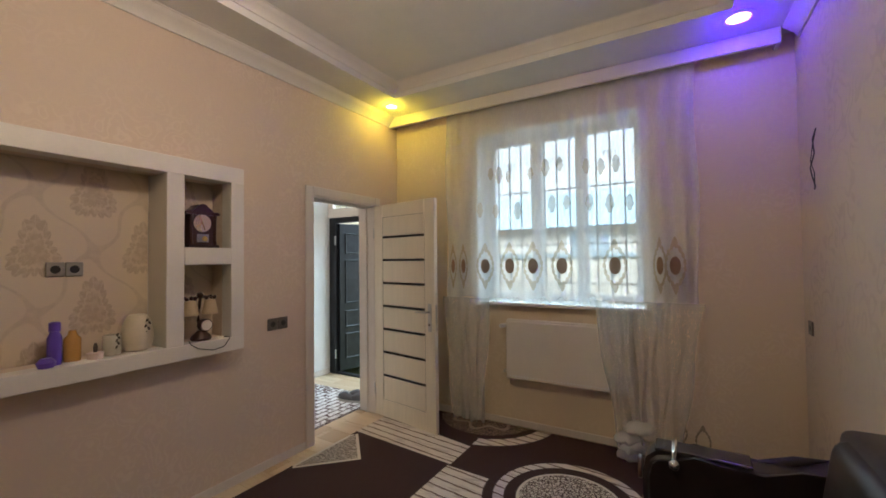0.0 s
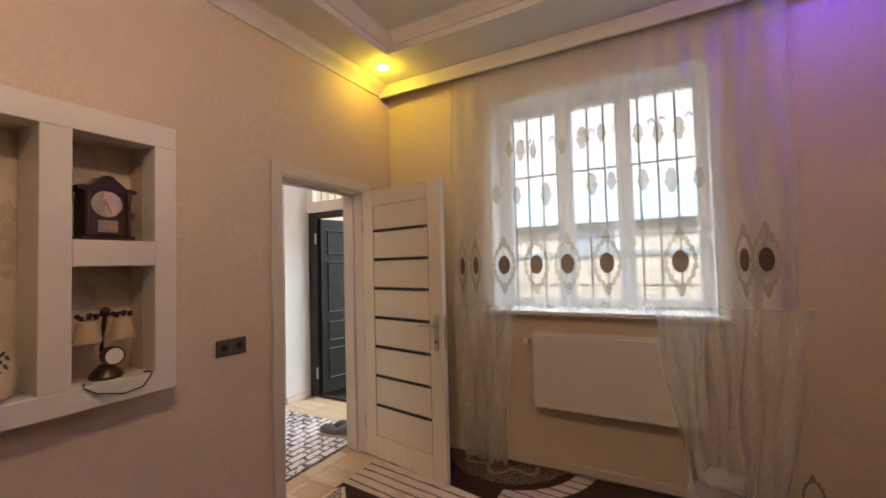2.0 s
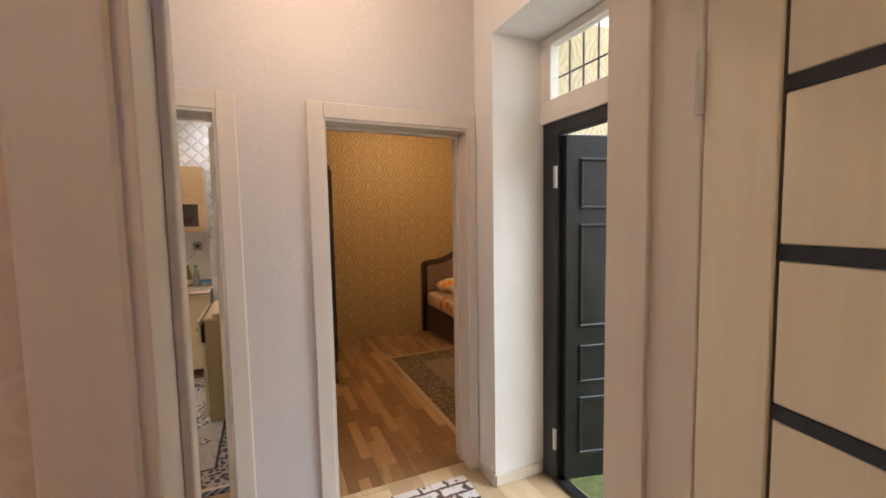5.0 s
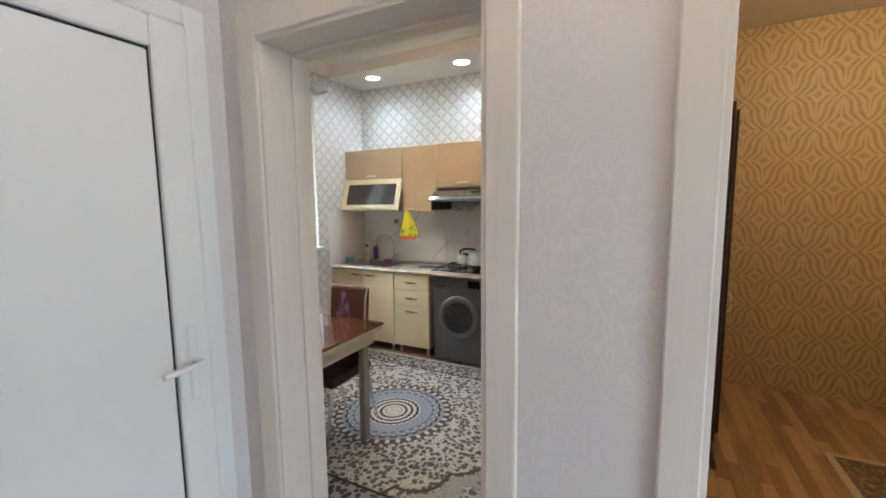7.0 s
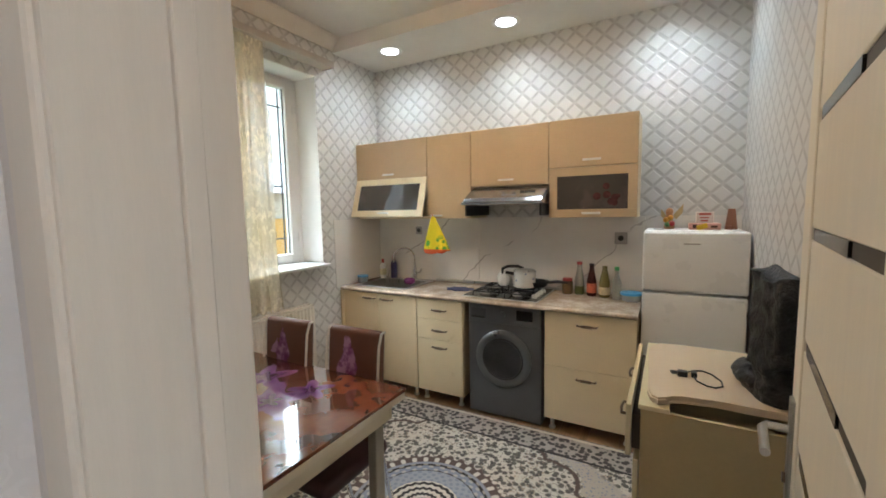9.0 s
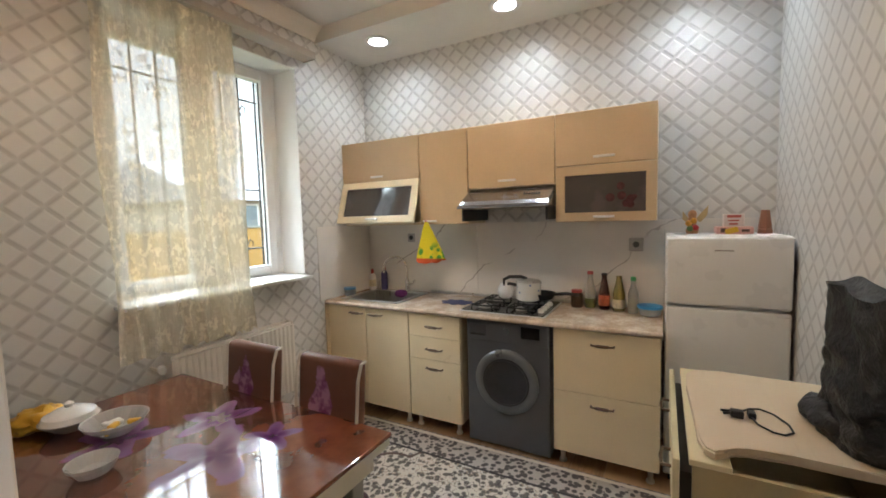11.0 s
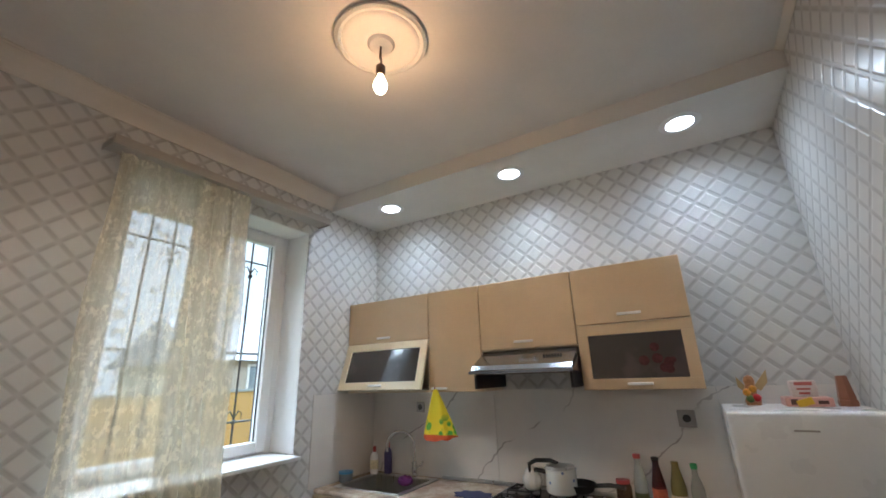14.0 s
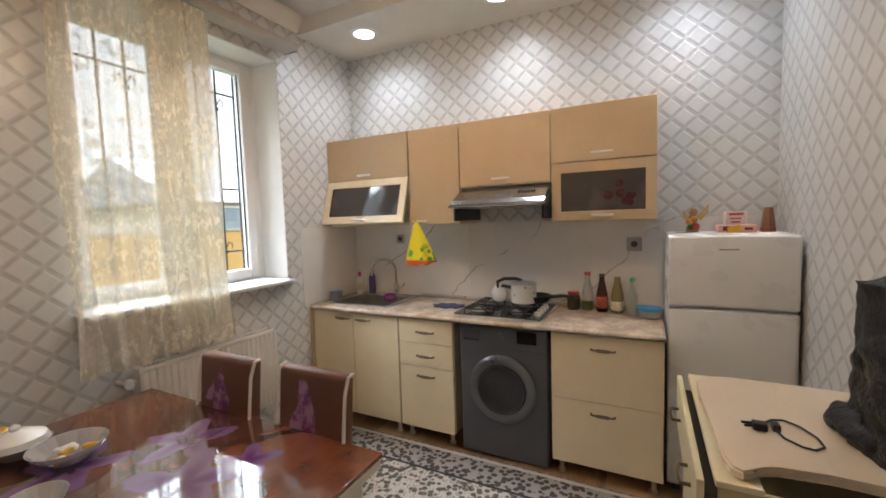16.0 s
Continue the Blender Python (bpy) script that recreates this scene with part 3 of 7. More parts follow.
for x0, x1 in ((3.46, 3.76), (3.84, 4.12)):
    for z0, z1 in ((0.18, 0.52), (0.60, 0.82), (0.92, 1.50), (1.58, 1.86)):
        bm = B()
        w = 0.018
        for q in ((x0, x1, z0, z0 + w), (x0, x1, z1 - w, z1), (x0, x0 + w, z0 + w, z1 - w), (x1 - w, x1, z0 + w, z1 - w)):
            swung(bx(bm, q[0], q[1], 6.196, 6.212, q[2], q[3], 0.005), bm)
        part("panel_moulding", bm, BLACK_STEEL, dl)
bm = B(); swung(bx(bm, 4.10, 4.14, 6.195, 6.21, 0.9, 1.15, 0.004), bm); part("handle_plate", bm, STEEL, dl, "steel handle plate")
bm = B(); vs = []
tube(bm, [(3.352, 6.20, 0.2), (3.352, 6.20, 0.32)], 0.012, 10); tube(bm, [(3.352, 6.20, 1.7), (3.352, 6.20, 1.82)], 0.012, 10)
part("hinge", bm, STEEL, fd)
# light above the entrance
tw = thing("window_3", (3.8, 6.21, 2.06), "white fixed window light above the entrance door", "window")
bm = B()
bx(bm, 3.242, 4.298, 6.18, 6.24, 2.06, 2.18, 0.004); bx(bm, 3.242, 4.298, 6.18, 6.24, 2.47, 2.518, 0.004); bx(bm, 3.242, 3.33, 6.18, 6.24, 2.18, 2.47, 0.004); bx(bm, 4.25, 4.298, 6.18, 6.24, 2.18, 2.47, 0.004); bx(bm, 3.76, 3.81, 6.18, 6.24, 2.18, 2.47, 0.004)
part("window_frame", bm, WHITE, tw)
PANE = glass("window_glass", (0.97, 0.99, 0.99))
for x0, x1 in ((3.33, 3.76), (3.81, 4.25)):
    bm = B(); bx(bm, x0, x1, 6.205, 6.213, 2.18, 2.47); part("pane", bm, PANE, tw).visible_shadow = False
IRON = plain("wrought_iron", (0.05, 0.045, 0.045), 0.5, 0.4)
bm = B()
for k in range(9):
    tube(bm, [(3.36 + 0.105 * k, 6.29, 2.07), (3.36 + 0.105 * k, 6.29, 2.515)], 0.006, 6)
tube(bm, [(3.242, 6.29, 2.33), (4.298, 6.29, 2.33)], 0.005, 6)
mesh_thing("window_grille", bm, IRON, "thin iron grille before the entrance window light", "grille")


# ---------- windows ----------
def iron_grille(name, x0, x1, z0, z1, y, n, cross, label):
    root = thing(name, ((x0 + x1) / 2, y, z0), label, "grille")
    for k in range(n):
        x = x0 + (x1 - x0) * k / (n - 1)
        bm = B(); tube(bm, [(x, y, z0), (x, y, z1)], 0.007, 8); bar = part("bar", bm, IRON, root)
        if k % 2 and n > 4:
            for zc in (z1 - 0.35, z0 + 0.3):
                bm = B()
                bmesh.ops.create_icosphere(bm, subdivisions=1, radius=0.02, matrix=Matrix.Translation((x, y, zc)))
                for s in (-1, 1):
                    tube(bm, [(x, y, zc + 0.02), (x + s * 0.03, y, zc + 0.07), (x + s * 0.055, y, zc + 0.05), (x + s * 0.05, y, zc + 0.02)], 0.005, 6)
                part("scroll", bm, IRON, bar)
    for z in cross:
        bm = B(); tube(bm, [(x0 - 0.05, y, z), (x1 + 0.05, y, z)], 0.007, 8); part("cross_bar", bm, IRON, root)


w1 = thing("window_1", (6.36, 6.0, 1.1), "white plastic three-part window behind sheer curtains", "window")
bm = B()
bx(bm, 5.652, 5.74, 6.0, 6.07, 1.10, 2.658, 0.005); bx(bm, 7.0, 7.068, 6.0, 6.07, 1.10, 2.658, 0.005); bx(bm, 5.74, 7.0, 6.0, 6.07, 2.585, 2.658, 0.005); bx(bm, 5.74, 7.0, 6.0, 6.07, 1.10, 1.17, 0.005)
part("window_frame", bm, PVC, w1)
for x0, x1 in ((5.74, 6.11), (6.215, 6.52), (6.62, 7.0)):
    bm = B(); bx(bm, x0, x1, 6.03, 6.038, 1.17, 2.585); part("pane", bm, PANE, w1).visible_shadow = False
for x0, x1 in ((6.11, 6.215), (6.52, 6.62)):
    bm = B(); bx(bm, x0, x1, 5.995, 6.07, 1.17, 2.585, 0.006); part("mullion", bm, PVC, w1)
bm = B(); bx(bm, 5.60, 7.12, 5.69, 6.0, 1.072, 1.10, 0.006, 2); setting("window_sill_living", bm, PVC, "white plastic window sill", "sill")
bm = B(); bx(bm, 5.6535, 5.657, 5.772, 6.0, 1.10, 2.655); bx(bm, 7.063, 7.0665, 5.772, 6.0, 1.10, 2.655); bx(bm, 5.657, 7.063, 5.772, 6.0, 2.652, 2.658)
setting("window_reveal_living", bm, REVEAL, "white plastered window reveal", "reveal")
iron_grille("window_grille", 5.70, 7.02, 1.02, 2.75, 6.207, 12, (1.25, 1.62, 2.15), "iron window grille with small scrolls outside")

w2 = thing("window_2", (1.33, 1.55, 1.09), "white plastic kitchen window half behind a curtain", "window")
bm = B()
bx(bm, 0.772, 0.83, 1.52, 1.59, 1.10, 2.608, 0.005); bx(bm, 1.89, 1.948, 1.52, 1.59, 1.10, 2.608, 0.005); bx(bm, 0.83, 1.89, 1.52, 1.59, 2.555, 2.608, 0.005); bx(bm, 0.83, 1.89, 1.52, 1.59, 1.10, 1.145, 0.005)
part("window_frame", bm, PVC, w2)
for x0, x1 in ((0.835, 1.325), (1.395, 1.885)):
    bm = B()
    f, zl, zh = 0.065, 1.115, 2.58
    bx(bm, x0, x0 + f, 1.535, 1.605, zl, zh, 0.006); bx(bm, x1 - f, x1, 1.535, 1.605, zl, zh, 0.006); bx(bm, x0 + f, x1 - f, 1.535, 1.605, zl, zl + f, 0.006); bx(bm, x0 + f, x1 - f, 1.535, 1.605, zh - f, zh, 0.006)
    sash = part("sash", bm, PVC, w2)
    bm = B(); bx(bm, x0 + f, x1 - f, 1.56, 1.568, zl + f, zh - f); part("pane", bm, PANE, sash).visible_shadow = False
    for a in (x0 + f, x1 - f - 0.006):
        bm = B(); bx(bm, a, a + 0.006, 1.569, 1.5755, zl + f, zh - f); part("gasket", bm, BLACK, sash, "black rubber gasket")
    for hz in (1.32, 2.36):
        bm = B(); tube(bm, [(x0 - 0.006, 1.608, hz - 0.035), (x0 - 0.006, 1.608, hz + 0.035)], 0.008, 10); part("hinge", bm, PVC, sash)
bm = B(); bx(bm, 1.325, 1.395, 1.525, 1.60, 1.145, 2.555, 0.005); part("mullion", bm, PVC, w2)
bm = B(); bx(bm, 0.80, 1.99, 1.59, 1.93, 1.082, 1.104, 0.006, 2); setting("window_sill_kitchen", bm, PVC, "white plastic window sill", "sill")
bm = B(); bx(bm, 0.7735, 0.777, 1.59, 1.818, 1.105, 2.606); bx(bm, 1.943, 1.9465, 1.59, 1.818, 1.105, 2.606); bx(bm, 0.777, 1.943, 1.59, 1.818, 2.602, 2.608)
setting("window_reveal_kitchen", bm, REVEAL, "white plastered window reveal", "reveal")
iron_grille("window_grille", 0.80, 1.91, 1.0, 2.66, 1.393, 9, (1.30, 1.75, 2.42), "iron window grille with small scrolls outside")


# ---------- curtains ----------
def hung(name, x0, x1, z0, z1, y, folds, depth, parent, material, label="", seed=1, flare=0.0, narrow=None, nz=26):
    """A hanging cloth with soft, uneven folds that open towards the hem."""
    rnd = random.Random(seed)
    ph = [rnd.uniform(0, 6.28) for _ in range(4)]
    n = max(40, int((x1 - x0) * 110))
    bm = B()
    grid = []
    for j in range(nz + 1):
        v = j / nz
        z = z1 + (z0 - z1) * v
        row = []
        for i in range(n + 1):
            u = i / n
            uu = u if not narrow else 0.5 + (u - 0.5) * (1 - narrow * v)
            x = x0 + (x1 - x0) * uu + 0.012 * math.sin(9 * v + ph[0] + 20 * u)
            amp = depth * (0.55 + 0.45 * v) * (0.6 + 0.4 * math.sin(5.1 * u + ph[1]))
            yy = y + amp * math.sin(folds * 6.283 * u + ph[2] + 0.8 * math.sin(4 * u + 2.2 * v + ph[3])) + flare * v * v
            row.append(bm.verts.new((x, yy, z + (0.012 * math.sin(40 * u + ph[1]) if j == nz else 0))))
        grid.append(row)
    for a, b in zip(grid, grid[1:]):
        for i in range(n):
            bm.faces.new((a[i], a[i + 1], b[i + 1], b[i]))
    return part(name, bm, material, parent, label, smooth=True)


mt = Mat("voile_white", 0.8)
weave = mt.noise(300, 2, stretch=(1, 1, 0.08))
VOILE = sheer("voile_white", (0.86, 0.87, 0.85), weave * 0.20 + 0.35, mt, 0.20)
mt = Mat("voile_single", 0.8)
VOILE_THIN = sheer("voile_single", (0.86, 0.87, 0.85), mt.noise(300, 2, stretch=(1, 1, 0.08)) * 0.16 + 0.22, mt, 0.20)
lc = thing("sheer_curtain", (6.4, 5.68, 0), "white sheer voile curtain with embroidered medallions, gathered on the sill", "curtain")
hung("panel", 5.36, 7.43, 1.13, 2.95, 5.695, 15, 0.026, lc, VOILE, "sheer white voile", 3)
hung("side_drop", 5.38, 5.86, 0.04, 1.14, 5.60, 5, 0.03, lc, VOILE_THIN, "sheer white voile reaching the carpet", 5, narrow=0.35)
hung("side_drop", 6.72, 7.45, 0.06, 1.16, 5.59, 8, 0.04, lc, VOILE_THIN, "sheer white voile reaching the carpet", 8, flare=-0.03, narrow=0.45)
# the gathered cloth on the sill
mt = Mat("voile_bunched", 0.8)
VOILE_THICK = sheer("voile_bunched", (0.84, 0.85, 0.83), mt.noise(60, 3) * 0.35 + 0.2, mt, 0.35)
rnd = random.Random(4)
bm = B()
tube(bm, [(5.68 + 0.0105 * k, 5.735 + 0.012 * math.sin(0.31 * k), 1.132 + 0.008 * math.sin(0.53 * k)) for k in range(105)], 0.036, 18)
for v in bm.verts:
    n_ = noise.noise(v.co * 17) + 0.6 * noise.noise(v.co * 41)
    v.co += Vector((0.3, 1, 1.2)) * 0.020 * n_
    v.co.z = max(v.co.z, 1.103)
part("gathered_hem", bm, VOILE_THICK, lc, "crumpled voile lying on the sill", smooth=True)
bm = B()
for k in range(5):
    c = Matrix.Translation((7.0 + rnd.uniform(-0.06, 0.06), 5.56 + rnd.uniform(-0.03, 0.03), 0.06 + 0.05 * k)) @ Matrix.Diagonal((0.09, 0.06, 0.05, 1))
    bmesh.ops.create_icosphere(bm, subdivisions=3, radius=1.0, matrix=c)
for v in bm.verts:
    v.co += Vector((1, 1, 1)) * 0.02 * noise.noise(v.co * 22)
    v.co.z = max(v.co.z, 0.02)
part("knotted_hem", bm, VOILE_THIN, lc, "twisted end of the voile", smooth=True)
mt = Mat("beige_embroidery", 0.8)
GOLD_THREAD = sheer("beige_embroidery", (0.50, 0.43, 0.32), mt.noise(160, 3) * 0.3 + 0.46, mt, 0.5)
mt = Mat("brown_embroidery", 0.8)
BROWN_THREAD = sheer("brown_embroidery", (0.30, 0.20, 0.14), mt.noise(160, 3) * 0.3 + 0.70, mt, 0.6)


def motif(x, z, size, dark=True, squash=1.0):
    """An oval medallion with a frame of leafy scrolls on the voile."""
    y = 5.655
    if dark:
        bm = B()
        prism(bm, [(x + 0.044 * size * squash * math.cos(a), z + 0.066 * size * math.sin(a)) for a in [k * math.pi / 12 for k in range(24)]], y, y + 0.002, "y")
        part("medallion", bm, BROWN_THREAD, lc, "brown embroidered oval")
    bm = B()
    n = 108
    inner, outer = [], []
    for k in range(n):
        a = 2 * math.pi * k / n
        tall = 1.0 + 0.22 * abs(math.sin(a)) ** 6
        lobe = 0.10 * abs(math.sin(7.5 * a)) + 0.05 * abs(math.sin(18 * a))
        for ring_, r in ((inner, 0.86 + 0.05 * math.cos(15 * a)), (outer, 1.02 + lobe)):
            ring_.append(bm.verts.new((x + 0.078 * size * squash * r * math.cos(a), y, z + 0.125 * size * r * tall * math.sin(a))))
    for k in range(n):
        bm.faces.new((inner[k], inner[(k + 1) % n], outer[(k + 1) % n], outer[k]))
    part("embroidery", bm, GOLD_THREAD, lc, "beige embroidered scrollwork")
    for s in (1, -1):
        bm = B()
        rim = []
        for k in range(13):
            t = k / 12
            w = 0.026 * size * squash * (1 - t) ** 0.7 * (0.7 + 0.5 * abs(math.sin(9.5 * t)))
            rim.append((x - w - 0.001, z + s * (0.16 + 0.05 * t) * size, x + w + 0.001))
        rows = [(bm.verts.new((l, y, zz)), bm.verts.new((r, y, zz))) for l, zz, r in rim]
        for (a0, b0), (a1, b1) in zip(rows, rows[1:]):
            bm.faces.new((a0, b0, b1, a1))
        part("leaf_spray", bm, GOLD_THREAD, lc, "beige embroidered leaves")


def tassel(x, z, size):
    """A small hanging bud with side leaves on the voile."""
    bm = B()
    rows = []
    for k in range(17):
        t = k / 16
        w = size * (0.012 + 0.030 * math.sin(math.pi * t) * (0.55 + 0.45 * abs(math.sin(8 * t))))
        rows.append((bm.verts.new((x - w, 5.655, z + (0.5 - t) * 0.16 * size)), bm.verts.new((x + w, 5.655, z + (0.5 - t) * 0.16 * size))))
    for (a0, b0), (a1, b1) in zip(rows, rows[1:]):
        bm.faces.new((a0, b0, b1, a1))
    part("bud_embroidery", bm, GOLD_THREAD, lc, "small beige embroidered bud")


for x, q in ((5.45, 0.45), (5.56, 0.5), (5.783, 1), (6.018, 1), (6.228, 1), (6.473, 1), (6.877, 1), (7.183, 0.5), (7.28, 0.8)):
    motif(x, 1.425, 1.0, True, q)
for x in (5.85, 5.93, 6.02, 6.22, 6.35, 6.47, 6.68, 6.79, 6.90):
    tassel(x, 2.235 + 0.03 * math.sin(x * 9), 0.8 + 0.15 * math.sin(x * 31))
for x in (5.74, 5.895, 6.10, 6.40, 6.52, 6.70, 6.85, 6.99):
    tassel(x, 1.925 + 0.02 * math.sin(x * 7), 0.85 + 0.15 * math.sin(x * 23))
for x, z in ((5.52, 0.20), (5.62, 0.16), (7.28, 0.24), (7.42, 0.2), (6.92, 0.27)):
    motif(x, z, 0.55, False)

mt = Mat("lace_cream", 0.8)
x, y, z = mt.pos()
fleck = mt.noise(34, 4, 0.6, stretch=(1.3, 0.2, 0.7)).step(0.47, 0.60)
patch = mt.noise(7, 3, stretch=(1.0, 0.2, 1.0)).step(0.38, 0.58)
thread = mt.noise(260, 1, stretch=(1, 0.2, 0.06))
CREAM_VOILE = sheer("lace_cream", (0.80, 0.75, 0.60), fleck * (0.3 + 0.7 * patch) * 0.26 + thread * 0.16 + 0.50, mt, 0.17)
kc = thing("kitchen_curtain", (1.66, 1.88, 0.8), "cream sheer curtain with a crackled lace weave", "curtain")
hung("panel", 1.33, 2.03, 0.84, 2.665, 1.90, 8, 0.020, kc, CREAM_VOILE, "cream lace voile", 11, flare=0.05)
hung("folded_over", 1.325, 1.66, 0.85, 2.66, 1.935, 5, 0.016, kc, CREAM_VOILE, "second layer of cream lace voile", 21, flare=0.04)
rl = thing("curtain_rail", (1.38, 1.88, 2.66), "grey plastic curtain rail above the kitchen window", "curtain rail")
RAIL = plain("grey_plastic_rail", (0.46, 0.42, 0.38), 0.5)
bm = B(); bx(bm, 0.70, 2.08, 1.83, 1.955, 2.672, 2.69, 0.004); part("track", bm, RAIL, rl)
bm = B(); bx(bm, 0.70, 2.08, 1.955, 1.963, 2.665, 2.715, 0.003); part("face_strip", bm, RAIL, rl, "grey face strip")
for q in (0.698, 2.078):
    bm = B(); bx(bm, q, q + 0.004, 1.83, 1.957, 2.664, 2.7, 0.001); part("end_cap", bm, RAIL, rl)
bm = B(); bx(bm, 4.75, 7.9, 5.67, 5.74, 2.945, 2.968, 0.003); mesh_thing("curtain_rail", bm, WHITE, "white curtain rail behind the pelmet", "curtain rail")


# ---------- radiators ----------
def radiator(x0, x1, z0, z1, y_wall, out, ribs, label, valve_x):
    yf, yb = y_wall + out * 0.115, y_wall + out * 0.03
    root = thing("radiator", ((x0 + x1) / 2, (yf + yb) / 2, z0), label, "radiator")
    bm = B()
    lo, hi = sorted((yf, yf - out * 0.012))
    if ribs:
        n = int((x1 - x0) / 0.0333)
        pts = []
        for k in range(n + 1):
            x = x0 + (x1 - x0) * k / n
            w = (x1 - x0) / n
            pts += [(x, yf - out * 0.010), (min(x + w * 0.25, x1), yf), (min(x + w * 0.7, x1), yf)] if k < n else [(x1, yf - out * 0.010)]
        pts += [(x1, yf - out * 0.02), (x0, yf - out * 0.02)]
        prism(bm, pts, z0 + 0.02, z1 - 0.02, "z")
    else:
        bx(bm, x0, x1, lo, hi, z0 + 0.012, z1 - 0.012, 0.004)
    part("front_panel", bm, WHITE, root)
    lo, hi = sorted((yf - out * 0.021, yb))
    bm = B(); bx(bm, x0 + 0.012, x1 - 0.012, lo, hi, z0 + 0.02, z1 - 0.03); part("back_panel", bm, WHITE, root)
    for a in (x0, x1 - 0.01):
        bm = B(); bx(bm, a, a + 0.01, lo - 0.004, hi + 0.004, z0, z1, 0.003); part("side_cover", bm, WHITE, root)
    bm = B()
    for k in range(int((x1 - x0 - 0.04) / 0.022)):
        xx = x0 + 0.02 + 0.022 * k
        bx(bm, xx, xx + 0.012, lo + 0.004, hi - 0.004, z1 - 0.012, z1 - 0.006)
    bx(bm, x0 + 0.01, x1 - 0.01, lo, lo + 0.008, z1 - 0.02, z1, 0.002); bx(bm, x0 + 0.01, x1 - 0.01, hi - 0.008, hi, z1 - 0.02, z1, 0.002)
    part("top_grille", bm, WHITE, root)
    if not ribs:
        bm = B()
        for k in range(int((x1 - x0 - 0.06) / 0.026)):
            xx = x0 + 0.03 + 0.026 * k
            bx(bm, xx, xx + 0.013, min(yf, yf + out * 0.0015), max(yf, yf + out * 0.0015), z0 + 0.03, z0 + 0.042)
        part("embossed_row", bm, PVC, root, "row of embossed studs")
    s = -1 if valve_x <= x0 else 1
    ym = (lo + hi) / 2
    bm = B(); tube(bm, [(valve_x - s * 0.02, ym, z1 - 0.06), (valve_x + s * 0.05, ym, z1 - 0.06), (valve_x + s * 0.05, ym - out * 0.06, z1 - 0.06)], 0.009, 8); pipe = part("pipe", bm, WHITE, root, smooth=True)
    bm = B(); tube(bm, [(valve_x + s * 0.03, ym + out * 0.0, z1 - 0.06), (valve_x + s * 0.05, ym + out * 0.05, z1 - 0.06)], 0.019, 14); part("valve", bm, PVC, root, "white valve knob")
    bm = B(); tube(bm, [(valve_x - s * 0.02, ym, z0 + 0.05), (valve_x + s * 0.05, ym, z0 + 0.05), (valve_x + s * 0.05, ym - out * 0.07, z0 + 0.05)], 0.009, 8); part("pipe", bm, WHITE, root, smooth=True)


radiator(5.972, 6.972, 0.435, 0.955, 5.77, -1, False, "white flat panel radiator under the living room window", 5.972)
radiator(0.995, 1.80, 0.30, 0.805, 1.82, 1, True, "white ribbed panel radiator under the kitchen window", 1.80)

# ---------- living room things ----------
bm = B(); bx(bm, 4.603, 4.607, 1.452, 3.468, 1.007, 2.008); setting("wall_niche_back", bm, NICHE_PAPER, "beige damask wallpaper inside the large niche", "wallpaper")
bm = B(); bx(bm, 4.603, 4.607, 3.567, 3.851, 1.007, 1.473); bx(bm, 4.603, 4.607, 3.567, 3.851, 1.58, 2.008); setting("wall_small_niche_back", bm, NICHE_PAPER, "beige damask wallpaper inside the small niches", "wallpaper")
sh = thing("wall_shelf", (4.76, 2.6, 0.92), "white plasterboard wall shelf with one large and two small niches", "shelf")
for nm, q in (("bottom_board", (4.713, 4.82, 1.3, 3.94, 0.92, 1.008)), ("top_board", (4.713, 4.82, 1.3, 3.94, 2.005, 2.105)), ("side_board", (4.713, 4.82, 1.3, 1.45, 1.008, 2.005)),
              ("side_board", (4.713, 4.82, 3.852, 3.94, 1.008, 2.005)), ("divider", (4.609, 4.82, 3.47, 3.566, 1.0085, 2.005)), ("small_shelf", (4.609, 4.82, 3.5665, 3.8515, 1.474, 1.579))):
    bm = B(); bx(bm, *q, 0.003); part(nm, bm, WHITE, sh)
# socket plates
SOCKET = plain("anthracite_plastic", (0.10, 0.085, 0.075), 0.4)
SILVER_PL = plain("silver_plastic", (0.34, 0.32, 0.30), 0.35, 0.4)


def socket(x, y, z, normal, gangs, material, label, w=0.088):
    """A row of square socket plates on a wall; normal is 'x', '-x', 'y' or '-y'."""
    root = thing("wall_socket", (x, y, z), label, "socket")
    s = -1 if normal[0] == "-" else 1
    for k in range(gangs):
        o = (k - (gangs - 1) / 2) * w
        bm = B()
        if normal[-1] == "x":
            q = sorted((x + s * 0.001, x + s * 0.011)); bx(bm, *q, y + o - w / 2 + 0.001, y + o + w / 2 - 0.001, z - w / 2, z + w / 2, 0.004)
        else:
            q = sorted((y + s * 0.001, y + s * 0.011)); bx(bm, x + o - w / 2 + 0.001, x + o + w / 2 - 0.001, *q, z - w / 2, z + w / 2, 0.004)
        pl = part("plate", bm, material, root)
        bm = B()
        if normal[-1] == "x":
            tube(bm, [(x + s * 0.0105, y + o, z), (x + s * 0.013, y + o, z)], 0.02, 18)
        else:
            tube(bm, [(x + o, y + s * 0.0105, z), (x + o, y + s * 0.013, z)], 0.02, 18)
        part("insert", bm, BLACK, pl)
    return root


